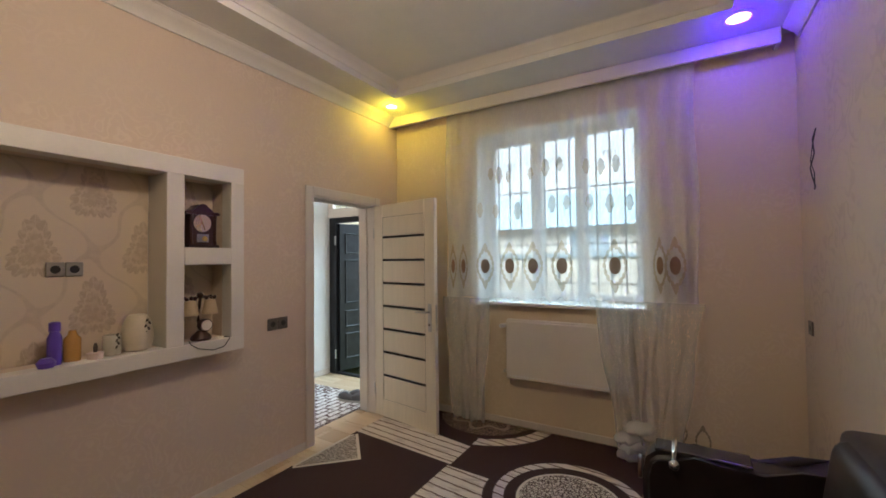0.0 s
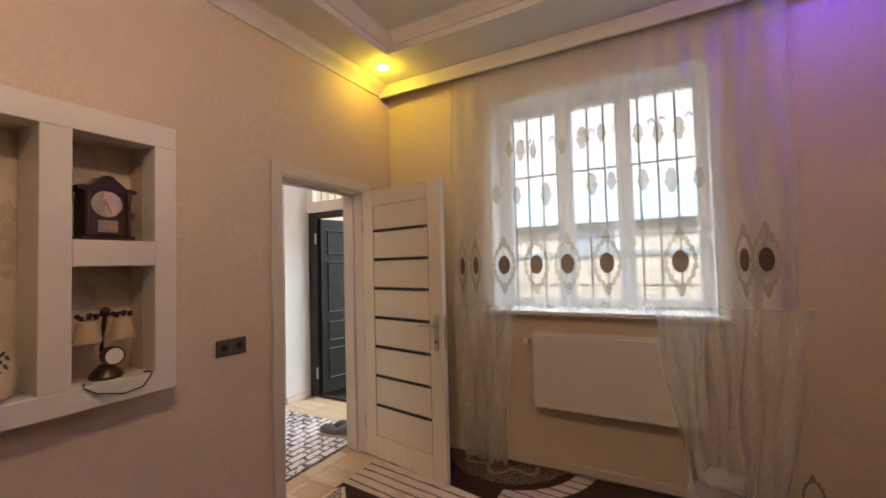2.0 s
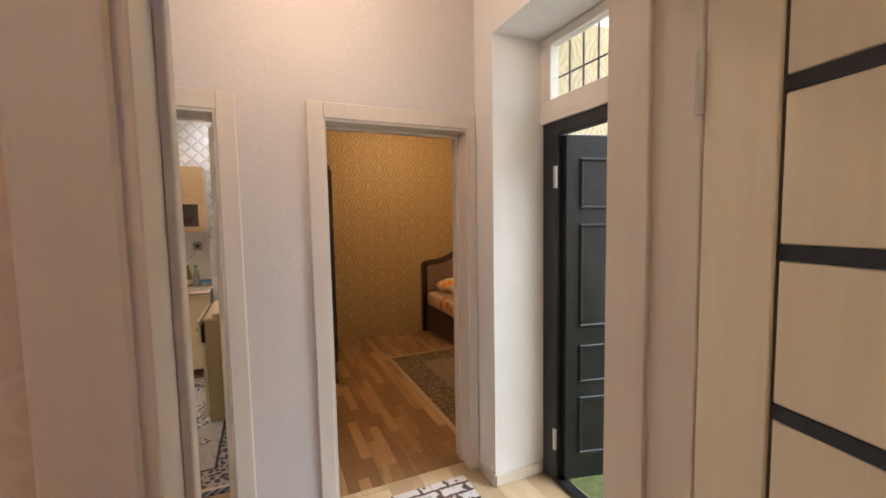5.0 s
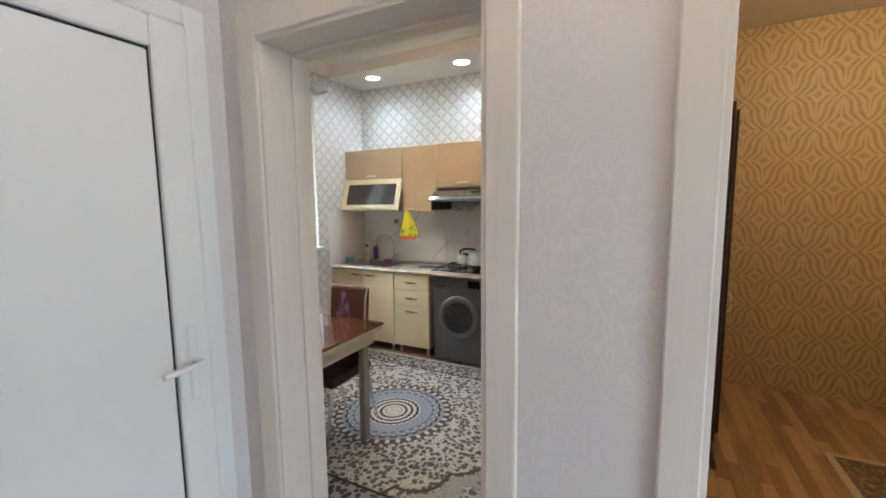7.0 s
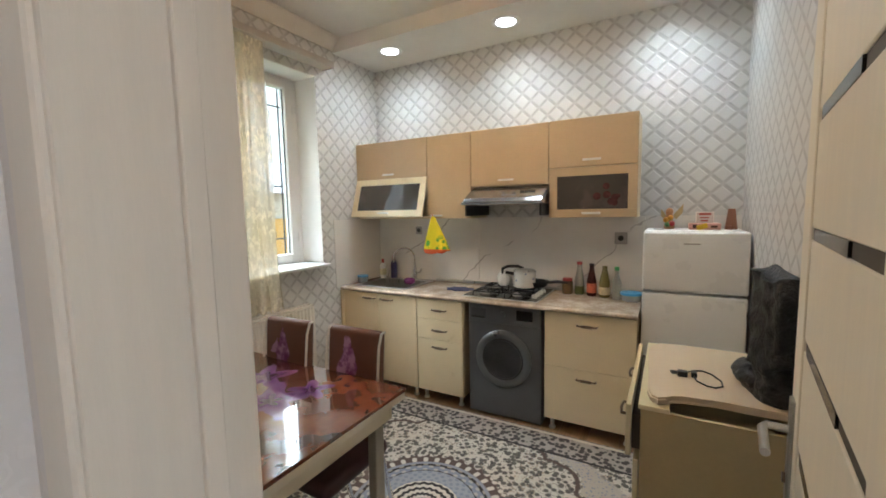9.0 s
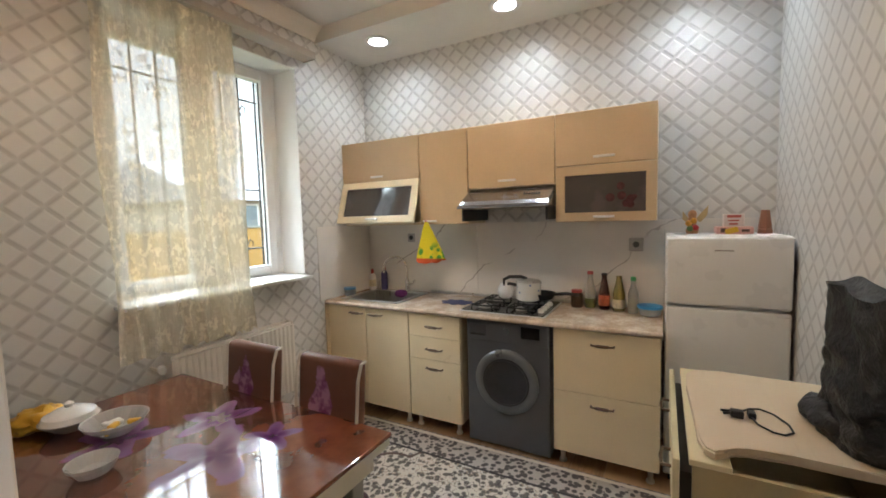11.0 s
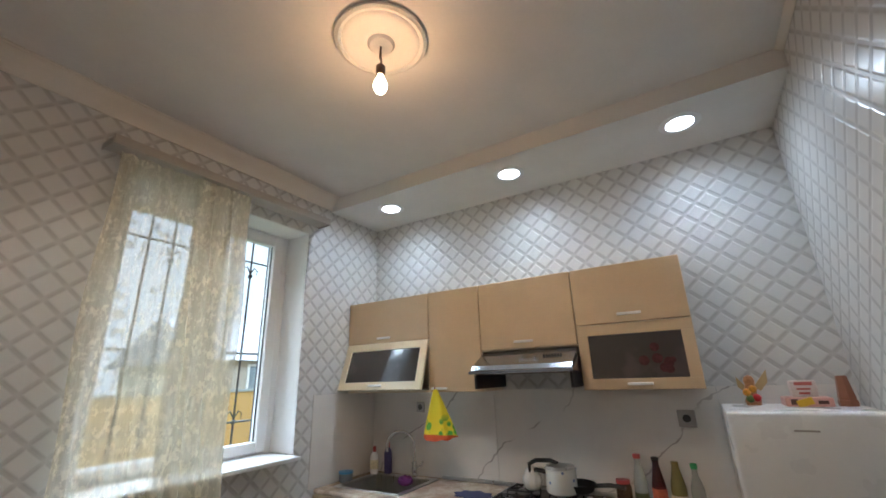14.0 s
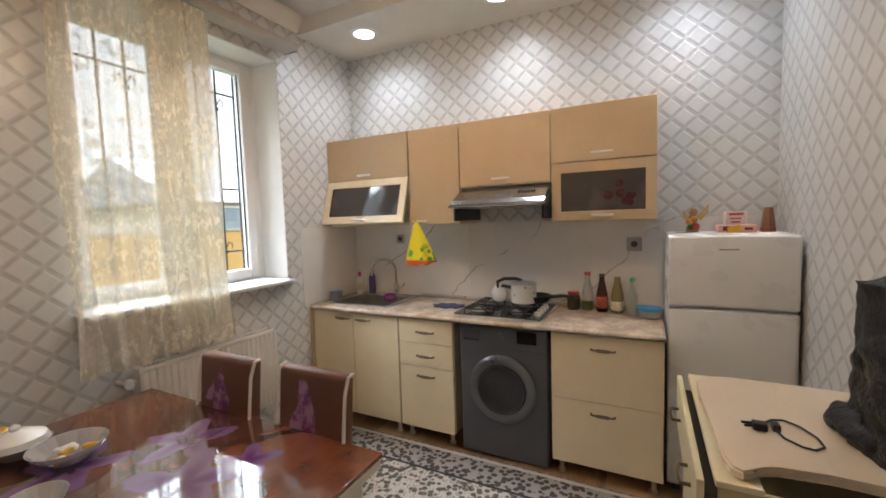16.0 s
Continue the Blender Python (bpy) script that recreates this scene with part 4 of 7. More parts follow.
socket(4.712, 4.275, 1.027, "x", 2, SOCKET, "dark double socket on the peach wall")
socket(4.609, 3.093, 1.462, "x", 2, SILVER_PL, "silver double socket in the large niche", 0.075)
socket(8.0, 5.59, 1.04, "-x", 1, SOCKET, "dark light switch on the beige wall")
bm = B()
tube(bm, [(7.985, 5.30, 2.20), (7.97, 5.305, 2.14), (7.975, 5.30, 2.06), (7.96, 5.32, 1.98), (7.97, 5.33, 1.93), (7.985, 5.345, 1.88), (7.985, 5.365, 1.865)], 0.0035, 6)
tube(bm, [(7.985, 5.30, 2.20), (7.975, 5.325, 2.12), (7.965, 5.335, 2.02), (7.975, 5.31, 1.95), (7.985, 5.36, 1.87)], 0.003, 6)
mesh_thing("loose_wire", bm, BLACK, "loose black wires hanging from the beige wall", "wire", smooth=True)

# mantel clock
mc = thing("mantel_clock", (4.72, 3.70, 1.579), "dark wooden mantel clock with a gilt dial", "clock")
BRASS = plain("brass", (0.72, 0.52, 0.22), 0.25, 1.0)
DIAL = plain("gilt_dial", (0.74, 0.63, 0.42), 0.28, 0.75)
bm = B(); bx(bm, 4.655, 4.785, 3.605, 3.795, 1.579, 1.60, 0.005); part("base", bm, DARK_WOOD, mc)
bm = B(); bx(bm, 4.67, 4.765, 3.622, 3.778, 1.60, 1.785, 0.004)
prism(bm, [(3.60, 1.785), (3.80, 1.785), (3.805, 1.800), (3.785, 1.806), (3.765, 1.804), (3.745, 1.822), (3.728, 1.836), (3.718, 1.848), (3.70, 1.853), (3.682, 1.848), (3.672, 1.836), (3.655, 1.822), (3.635, 1.804), (3.615, 1.806), (3.595, 1.800)], 4.665, 4.772, "x")
part("case", bm, DARK_WOOD, mc)
for yy in (3.628, 3.772):
    bm = B(); lathe(bm, 4.772, yy, [(0.008, 0), (0.011, 0.01), (0.007, 0.03), (0.008, 0.15), (0.011, 0.172), (0.008, 0.184)], 10, base=1.60); part("column", bm, DARK_WOOD, mc, smooth=True)
bm = B(); tube(bm, [(4.764, 3.695, 1.732), (4.770, 3.695, 1.732)], 0.054, 32); dial = part("dial", bm, DIAL, mc, "gilt dial")
bm = B()
for a in (20, 200, 125):
    vs = bx(bm, 4.770, 4.772, 3.692, 3.698, 1.732, 1.774); turn(bm, vs, a, (4.77, 3.695, 1.732), "X")
part("clock_hand", bm, BRASS, dial)
bm = B(); bx(bm, 4.764, 4.768, 3.665, 3.735, 1.615, 1.665); win = part("pendulum_window", bm, SILVER_PL, mc)
bm = B(); tube(bm, [(4.768, 3.71, 1.637), (4.772, 3.71, 1.637)], 0.016, 18); part("pendulum", bm, BRASS, win)

# small twin lamp with a clock
tl = thing("table_lamp", (4.72, 3.71, 1.008), "small twin-shade lamp with a clock in its foot", "lamp")
SHADE = plain("cream_shade", (0.55, 0.42, 0.26), 0.7, bump=0.3)
bm = B(); lathe(bm, 4.73, 3.71, [(0.055, 0), (0.06, 0.012), (0.05, 0.03), (0.035, 0.045), (0.02, 0.06)], 20, base=1.008); part("foot", bm, DARK_WOOD, tl, smooth=True)
bm = B(); tube(bm, [(4.73, 3.71, 1.06), (4.725, 3.695, 1.13), (4.73, 3.70, 1.22), (4.73, 3.705, 1.27)], 0.009, 10); part("stem", bm, DARK_WOOD, tl, smooth=True)
bm = B(); tube(bm, [(4.735, 3.72, 1.10), (4.775, 3.72, 1.10)], 0.038, 24); ck = part("clock_case", bm, DARK_WOOD, tl)
bm = B(); tube(bm, [(4.775, 3.72, 1.10), (4.778, 3.72, 1.10)], 0.032, 24); part("dial", bm, plain("white_dial", (0.72, 0.66, 0.6), 0.4), ck, "white dial")
bm = B(); bmesh.ops.create_icosphere(bm, subdivisions=2, radius=0.02, matrix=Matrix.Translation((4.73, 3.705, 1.285))); part("finial", bm, DARK_WOOD, tl, smooth=True)
for yy in (3.645, 3.765):
    bm = B(); tube(bm, [(4.73, 3.705, 1.27), (4.73, yy, 1.275), (4.73, yy, 1.26)], 0.006, 8); part("arm", bm, DARK_WOOD, tl, smooth=True)
    bm = B(); lathe(bm, 4.73, yy, [(0.046, 0), (0.047, 0.004), (0.030, 0.085), (0.026, 0.088)], 20, base=1.165); s_ = part("shade", bm, SHADE, tl, "pleated cream shade", smooth=True)
    bm = B()
    for k in range(7):
        a = k * 0.9
        bmesh.ops.create_icosphere(bm, subdivisions=1, radius=0.011, matrix=Matrix.Translation((4.73 + 0.016 * math.cos(a), yy + 0.032 * math.sin(a), 1.268 + 0.006 * math.sin(3 * a))))
    part("leaf_ornament", bm, DARK_WOOD, s_, smooth=True)
bm = B(); tube(bm, [(4.77, 3.62, 1.013), (4.825, 3.60, 1.005), (4.83, 3.64, 0.975), (4.83, 3.73, 0.95), (4.83, 3.80, 0.96), (4.83, 3.83, 1.0), (4.82, 3.84, 1.013), (4.79, 3.82, 1.013)], 0.003, 8)
mesh_thing("lamp_cable", bm, BLACK, "black lamp cable looping over the shelf edge", "cable", smooth=True)

# things along the large niche
Z0 = 1.008


def turned(name, x, y, prof, material, label, cat, base=Z0, seg=24):
    root = thing(name, (x, y, base), label, cat)
    bm = B(); lathe(bm, x, y, prof, seg, base=base); part("body", bm, material, root, smooth=True)
    return root


VIOLET = plain("violet_plastic", (0.12, 0.06, 0.42), 0.35)
AMBER = plain("amber_liquid", (0.55, 0.30, 0.08), 0.15)
CERAMIC = plain("cream_ceramic", (0.62, 0.54, 0.40), 0.35)
FROST = plain("frosted_glass", (0.50, 0.47, 0.38), 0.2)
vb = turned("spray_bottle", 4.73, 3.025, [(0.026, 0), (0.028, 0.02), (0.028, 0.13), (0.020, 0.15), (0.018, 0.16)], VIOLET, "violet plastic spray bottle", "bottle")
bm = B(); lathe(bm, 4.73, 3.025, [(0.022, 0.161), (0.022, 0.20), (0.014, 0.205)], 18, base=Z0); part("cap", bm, VIOLET, vb, smooth=True)
turned("air_freshener", 4.77, 2.985, [(0.028, 0), (0.036, 0.025), (0.02, 0.045)], VIOLET, "small violet plastic tub", "tub")
turned("perfume_bottle", 4.70, 3.10, [(0.032, 0), (0.034, 0.01), (0.034, 0.11), (0.018, 0.13), (0.014, 0.15)], AMBER, "amber glass perfume bottle in the niche", "bottle")
cj = turned("cream_jar", 4.75, 3.175, [(0.032, 0), (0.036, 0.03), (0.03, 0.032)], plain("pink_white_jar", (0.72, 0.58, 0.52), 0.35), "small white cream jar", "jar")
bm = B(); lathe(bm, 4.752, 3.175, [(0.008, 0.034), (0.010, 0.06), (0.004, 0.08)], 12, base=Z0); part("pump", bm, DARK_METAL, cj, smooth=True)
gj = turned("glass_candle", 4.72, 3.255, [(0.036, 0), (0.04, 0.01), (0.04, 0.10), (0.037, 0.105)], FROST, "frosted glass candle jar with leaves", "candle jar")
vz = turned("ceramic_vase", 4.71, 3.375, [(0.05, 0), (0.065, 0.01), (0.076, 0.06), (0.076, 0.10), (0.062, 0.16), (0.045, 0.19), (0.035, 0.198)], CERAMIC, "cream ceramic lamp vase with cut-out leaves", "vase")
for root, cx, cy, r, zc in ((vz, 4.71, 3.375, 0.0745, 1.12), (gj, 4.72, 3.255, 0.0405, 1.06)):
    for k, (dy, dz) in enumerate(((0.012, 0.0), (0.026, 0.02), (0.012, 0.035), (0.03, 0.05), (0.018, 0.065))):
        bm = B(); bmesh.ops.create_icosphere(bm, subdivisions=1, radius=1, matrix=Matrix.Translation((cx + r * 0.93, cy + dy * r / 0.0745, zc + dz - 0.01)) @ Matrix.Rotation(0.5 if k % 2 else -0.5, 4, "X") @ Matrix.Diagonal((0.006, 0.006, 0.012, 1)))
        part("leaf_cutout", bm, GROOVE, root)

# ceiling lamps


def downlight(name, x, y, z, col, strength, label, r=0.045):
    root = thing(name, (x, y, z), label, "ceiling lamp")
    bm = B(); lathe(bm, x, y, [(r * 1.5, 0), (r * 1.5, -0.004), (r * 1.15, -0.010), (r * 1.02, -0.006), (r, -0.002)], 28, base=z); part("ring", bm, PVC, root, smooth=True)
    bm = B(); lathe(bm, x, y, [(r * 0.98, -0.003), (r * 0.98, -0.006), (r * 0.5, -0.007)], 28, base=z); ob = part("diffuser", bm, glow(name + "_glow", col, strength), root, "glowing lamp face")
    ob.visible_shadow = False


downlight("ceiling_spot", 4.955, 5.37, 2.969, (1.0, 0.80, 0.25), 14, "small yellow downlight in the ceiling border")
downlight("ceiling_spot", 7.66, 5.37, 2.969, (0.75, 0.45, 1.0), 16, "violet downlight in the ceiling border", 0.06)
for sy in (2.262, 3.28, 4.3):
    downlight("ceiling_spot", 0.35, sy, 2.849, (0.95, 0.98, 1.0), 14, "round white downlight over the kitchen units", 0.07)


def pendant(x, y, z, zb, label, rose=True):
    root = thing("pendant_bulb", (x, y, z), label, "lamp")
    if rose:
        bm = B(); lathe(bm, x, y, [(0.20, 0), (0.20, -0.012), (0.185, -0.018), (0.17, -0.012), (0.15, -0.02), (0.13, -0.014), (0.09, -0.024), (0.06, -0.018), (0.05, -0.03), (0.02, -0.032)], 48, base=z); part("ceiling_rose", bm, PLASTER, root, "white plaster ceiling rose", smooth=True)
    bm = B(); tube(bm, [(x, y, z - 0.03), (x + 0.006, y, z - 0.09), (x - 0.005, y, z - 0.14), (x, y, zb + 0.09)], 0.004, 8); tube(bm, [(x, y, z - 0.03), (x - 0.006, y, z - 0.10), (x, y, zb + 0.09)], 0.003, 8); part("flex", bm, DARK_METAL, root, smooth=True)
    bm = B(); lathe(bm, x, y, [(0.015, 0.04), (0.02, 0.045), (0.02, 0.085), (0.012, 0.095)], 18, base=zb); part("lampholder", bm, plain("brown_bakelite", (0.10, 0.05, 0.03), 0.4), root, smooth=True)
    bm = B(); lathe(bm, x, y, [(0.004, -0.048), (0.018, -0.044), (0.029, -0.025), (0.030, -0.008), (0.024, 0.012), (0.015, 0.03), (0.013, 0.04)], 24, base=zb); ob = part("bulb", bm, glow("bulb_glow", (1.0, 0.80, 0.52), 12), root, "glowing bulb", smooth=True)
    ob.visible_shadow = False


pendant(1.62, 3.22, 2.959, 2.735, "bare glowing bulb hanging from a plaster ceiling rose")
pendant(6.3, 3.2, 3.089, 2.80, "glowing bulb hanging from a plaster ceiling rose")

# sofa
LEATHER = plain("dark_brown_leather", (0.018, 0.012, 0.011), 0.36, var=0.3, scale=9, fine=160, bump=0.35)
sf = thing("sofa", (7.55, 3.6, 0), "dark brown leather sofa with a scrolled wooden arm", "sofa")
bm = B(); bx(bm, 7.20, 7.96, 2.95, 4.42, 0.08, 0.30, 0.02, 2); part("base", bm, LEATHER, sf, smooth=True)
for k in range(2):
    bm = B(); bx(bm, 7.18, 7.76, 2.98 + 0.66 * k, 3.63 + 0.66 * k, 0.30, 0.46, 0.05, 4); part("seat_cushion", bm, LEATHER, sf, smooth=True)
    bm = B(); vs = bx(bm, 7.70, 7.92, 2.98 + 0.66 * k, 3.63 + 0.66 * k, 0.40, 0.84, 0.06, 4); turn(bm, vs, 9, (7.8, 3, 0.4), "Y"); part("back_cushion", bm, LEATHER, sf, smooth=True)
bm = B()
prof = [(7.15, 0.10), (7.15, 0.54), (7.165, 0.60), (7.20, 0.632), (7.27, 0.645), (7.35, 0.645), (7.45, 0.635), (7.58, 0.628), (7.70, 0.64), (7.82, 0.68), (7.92, 0.71), (7.96, 0.70), (7.96, 0.10)]
prism(bm, prof, 4.30, 4.46, "y"); bmesh.ops.bevel(bm, geom=[e for e in bm.edges if abs(e.verts[0].co.y - e.verts[1].co.y) < 1e-4], offset=0.03, segments=3, affect="EDGES")
arm = part("armrest", bm, LEATHER, sf, smooth=True)
bm = B(); tube(bm, [(7.13, 4.38, 0.53), (7.145, 4.38, 0.53)], 0.05, 24); part("arm_cap", bm, DARK_WOOD, arm, "dark polished wood disc")
bm = B(); tube(bm, [(7.275, 4.296, 0.61), (7.275, 4.315, 0.644), (7.275, 4.38, 0.651), (7.275, 4.44, 0.648)], 0.011, 10); part("chrome_strap", bm, CHROME, arm, "chrome strap over the arm", smooth=True)
bm = B(); bmesh.ops.create_uvsphere(bm, u_segments=20, v_segments=12, radius=0.024, matrix=Matrix.Translation((7.275, 4.288, 0.605))); part("chrome_boss", bm, CHROME, arm, "chrome boss", smooth=True)
bm = B(); bx(bm, 7.20, 7.55, 4.32, 4.44, 0.636, 0.649, 0.005, 2); part("arm_trim", bm, plain("polished_dark_lacquer", (0.03, 0.025, 0.025), 0.12), arm, "glossy dark lacquer trim")
bm = B(); prism(bm, [(7.14, 0.10), (7.14, 0.50), (7.18, 0.58), (7.96, 0.58), (7.96, 0.10)], 2.80, 2.95, "y"); part("armrest", bm, LEATHER, sf)
bm = B(); vs = bx(bm, 7.80, 7.97, 2.95, 4.34, 0.30, 0.86, 0.04, 3); part("backrest", bm, LEATHER, sf, smooth=True)
for x in (7.25, 7.9):
    for y in (2.87, 4.38):
        bm = B(); bx(bm, x - 0.03, x + 0.03, y - 0.03, y + 0.03, 0.0, 0.10, 0.006); part("leg", bm, DARK_WOOD, sf)


# ---------- carpets ----------
def carpet_living():
    m = Mat("carpet_brown_medallion", 0.95)
    x, y, z = m.pos()
    pile = m.noise(420, 2)
    worn = m.noise(16, 4)
    lace = m.cells(34, "Distance", "DISTANCE_TO_EDGE").step(0.04, 0.12)
    swirl = ((m.noise(13, 2) * 34.0).sin()).abs().step(0.25, 0.6)

    def ring(cx, cy):
        dx, dy = x - cx, y - cy
        return (dx * dx + dy * dy).sqrt(), dx, dy
    dark, cream, tan = (0.040, 0.013, 0.010), (0.74, 0.67, 0.57), (0.30, 0.21, 0.14)
    # boarded bands: cream with brown grain lines
    line = ((x * 0.12 + y) / 0.078 + worn * 0.25).fract()
    grain = m.noise(26, 4, stretch=(0.25, 1.6, 1)).step(0.52, 0.62)
    boards = m.mix(line.step(0.76, 0.86) * 0.9 + grain * 0.3, cream, (0.16, 0.10, 0.07))
    dxa = x - 4.88
    bandA = (y + dxa * 0.10).step(4.955, 4.965) * (y + dxa * 0.185).step(5.365, 5.355) * x.step(5.855, 5.845)
    bandB = (y + (x - 5.84) * 0.06).step(4.845, 4.835) * y.step(3.90, 3.91) * x.step(5.83, 5.84) * x.step(6.24, 6.23)
    bandC = y.step(2.6, 2.61) * y.step(3.1, 3.09) * x.step(5.2, 5.21) * x.step(6.4, 6.39)
    col = m.mix(bandA.mx(bandB).mx(bandC), dark, boards)
    # large medallion
    r, dx, dy = ring(6.695, 4.825)
    col = m.mix(r.step(0.53, 0.52), col, dark)
    col = m.mix(r.step(0.462, 0.455) * r.step(0.388, 0.395), col, boards)
    lacec = m.mix(lace * swirl, (0.07, 0.035, 0.03), cream)
    col = m.mix(r.step(0.318, 0.312), col, cream)
    col = m.mix(r.step(0.300, 0.294), col, lacec)
    # medallion by the window
    r2, dx2, dy2 = ring(5.72, 5.85)
    ang2 = dy2.atan2(dx2)
    col = m.mix(r2.step(0.645, 0.635) * dx2.step(0.12, 0.13), col, boards)
    col = m.mix(r2.step(0.525, 0.515), col, dark)
    col = m.mix(r2.step(0.455, 0.448), col, m.mix(lace * swirl, (0.05, 0.03, 0.025), tan))
    star = (r2 - ((ang2 * 8.0).cos() * 0.045 + 0.30)).abs().step(0.025, 0.015)
    col = m.mix(star * 0.7, col, (0.42, 0.33, 0.25))
    # square with curls, cut by the carpet's edge
    da, db = x - y, x + y
    tile = da.step(0.635, 0.625) * db.step(9.84, 9.83) * (da - 0.43).step(-0.45, -0.44) * (db - 9.60).step(-0.45, -0.44) * x.step(5.3, 5.29)
    rim = da.step(0.60, 0.595) * db.step(9.805, 9.80) * x.step(4.885, 4.89)
    col = m.mix(tile, col, m.mix(rim * (0.35 + 0.65 * lace * swirl), cream, (0.16, 0.12, 0.09)))
    m.colour(m.mix(pile * 0.25, col, (0.02, 0.012, 0.01)))
    m.bump(pile + worn * 0.3, 0.6, 0.004)
    return m.m


bm = B(); bx(bm, 4.86, 7.95, 1.0, 5.72, 0.0, 0.012, 0.003); mesh_thing("living_carpet", bm, carpet_living(), "dark brown carpet with cream medallions and boarded bands", "carpet")


def carpet_kitchen():
    m = Mat("carpet_persian_grey", 0.95)
    x, y, z = m.pos()
    wob = m.noise(9, 2) - 0.5
    pile = m.noise(450, 2)
    fl = m.cells(30, "Distance").step(0.42, 0.54)
    fl2 = m.cells(52, "Distance").step(0.2, 0.42)
    tint = m.cells(24, "Color")
    dx, dy = x - 1.60, y - 3.27
    r = (dx * dx + dy * dy).sqrt()
    ang = dy.atan2(dx)
    ivory, ink, blue, brown, tan = (0.66, 0.61, 0.53), (0.035, 0.03, 0.033), (0.25, 0.27, 0.35), (0.11, 0.075, 0.065), (0.42, 0.33, 0.25)
    blob = fl * 0.9
    vine = ((m.noise(7, 2) * 30.0).sin()).abs().step(0.10, 0.22)
    field = m.mix((1.0 - blob) * 0.85, ivory, ink)
    field = m.mix((1.0 - vine) * 0.85, field, ink)
    field = m.mix((1.0 - fl2) * m.noise(5, 2).step(0.5, 0.6) * 0.8, field, tan)
    # scalloped cartouche round the field
    lob = ((ang * 8.0).cos().abs()) * 0.07 + 0.82 + wob * 0.02
    edge = (r - lob).abs().step(0.018, 0.008)
    field = m.mix(edge, field, brown)
    outer = m.mix((1.0 - fl2) * 0.9, (0.46, 0.41, 0.36), blue)
    field = m.mix((r - lob).step(0.02, 0.03) * m.noise(3.2, 2).step(0.47, 0.53), field, outer)
    # central medallion
    teeth = (ang * 40.0).sin() * 0.012
    tooth2 = (ang * 24.0).sin() * 0.3
    dots = ((ang * 30.0).sin() * (r * 130.0).sin()).step(0.1, 0.4)
    med = m.mix((r * 95.0 + tooth2).sin().step(0.1, 0.5), blue, ink)
    med = m.mix(dots * 0.5, med, ivory)
    band = m.mix(((ang * 36.0).sin() * (r * 60.0).sin()).step(0.0, 0.5), brown, ivory)
    field = m.mix((r + teeth).step(0.445, 0.435), field, band)
    field = m.mix(r.step(0.375, 0.37), field, (0.30, 0.31, 0.36))
    field = m.mix(r.step(0.355, 0.35), field, med)
    field = m.mix(r.step(0.29, 0.285), field, m.mix(dots, (0.34, 0.36, 0.42), blue))
    field = m.mix(r.step(0.20, 0.195), field, m.mix((r * 150.0 + tooth2 * 2.0).sin().step(-0.1, 0.3), ivory, ink))
    field = m.mix(r.step(0.06, 0.055), field, m.mix(fl2, ink, ivory))
    # borders
    bxd = (x - 1.60).abs()
    byd = (y - 3.27).abs()
    d = (1.03 - bxd).mn(1.37 - byd)
    bord = m.mix((1.0 - fl) * 0.9, (0.40, 0.36, 0.33), ink)
    field = m.mix(d.step(0.27, 0.26), field, bord)
    field = m.mix((d - 0.27).abs().step(0.012, 0.006), field, ink)
    field = m.mix((d - 0.055).abs().step(0.016, 0.010), field, ivory)
    field = m.mix(d.step(0.04, 0.035), field, m.mix(((x + y) * 120.0).sin().step(-0.2, 0.2), ink, blue))
    m.colour(m.mix(pile * 0.12, field, (0.05, 0.045, 0.045)))
    m.bump(pile + fl * 0.3, 0.5, 0.003)
    return m.m


bm = B(); bx(bm, 0.60, 2.63, 1.90, 4.64, 0.0, 0.010, 0.003); mesh_thing("kitchen_carpet", bm, carpet_kitchen(), "grey and ivory patterned carpet with a round medallion", "carpet")


def carpet_hall():
    m = Mat("rug_brick_white", 0.95)
    x, y, z = m.pos()
    ww, wd = m.noise(20, 3), m.noise(45, 3)
    row = (x / 0.075 + wd * 0.35).floor()
    fx, fy = (x / 0.075 + wd * 0.35).fract(), (y / 0.16 + row * 0.43 + ww * 0.6).fract()
    brick = fx.step(0.10, 0.20) * fx.step(0.98, 0.88) * fy.step(0.06, 0.12) * fy.step(0.98, 0.92)
    worn = (ww * 0.6 + wd * 0.4 + (row * 12.9898).sin() * 0.04).step(0.52, 0.60)
    pile = m.noise(420, 2)
    m.colour(m.mix(pile * 0.15, m.mix(brick * (1.0 - worn), (0.09, 0.04, 0.04), (0.70, 0.68, 0.68)), (0.2, 0.17, 0.16)))
    m.bump(pile, 0.5, 0.003)
    return m.m


bm = B(); bx(bm, 3.08, 4.50, 4.05, 5.745, 0.0, 0.010, 0.003); mesh_thing("hall_rug", bm, carpet_hall(), "white hall rug with a worn brown brick pattern", "rug")


def carpet_bedroom():
    m = Mat("rug_dark_floral", 0.95)
    x, y, z = m.pos()
    fl = m.cells(22, "Distance").step(0.2, 0.5)
    sw = ((m.noise(6, 2) * 24.0).sin()).abs().step(0.15, 0.45)
    d = (y - 5.90).mn(x - 0.87)
    c = m.mix(fl * 0.8, (0.20, 0.16, 0.11), (0.055, 0.04, 0.03))
    c = m.mix((1.0 - sw) * 0.6, c, (0.30, 0.20, 0.13))
    c = m.mix(d.step(0.30, 0.31) * sw * 0.5, c, (0.32, 0.25, 0.19))
    c = m.mix(d.step(0.045, 0.04), c, (0.48, 0.38, 0.26))
    m.colour(c)
    m.bump(m.noise(400, 2), 0.5, 0.003)
    return m.m


bm = B(); bx(bm, 0.87, 2.75, 5.90, 7.3, 0.0, 0.010, 0.003); mesh_thing("bedroom_rug", bm, carpet_bedroom(), "dark floral bedroom rug with a pale edge", "rug")

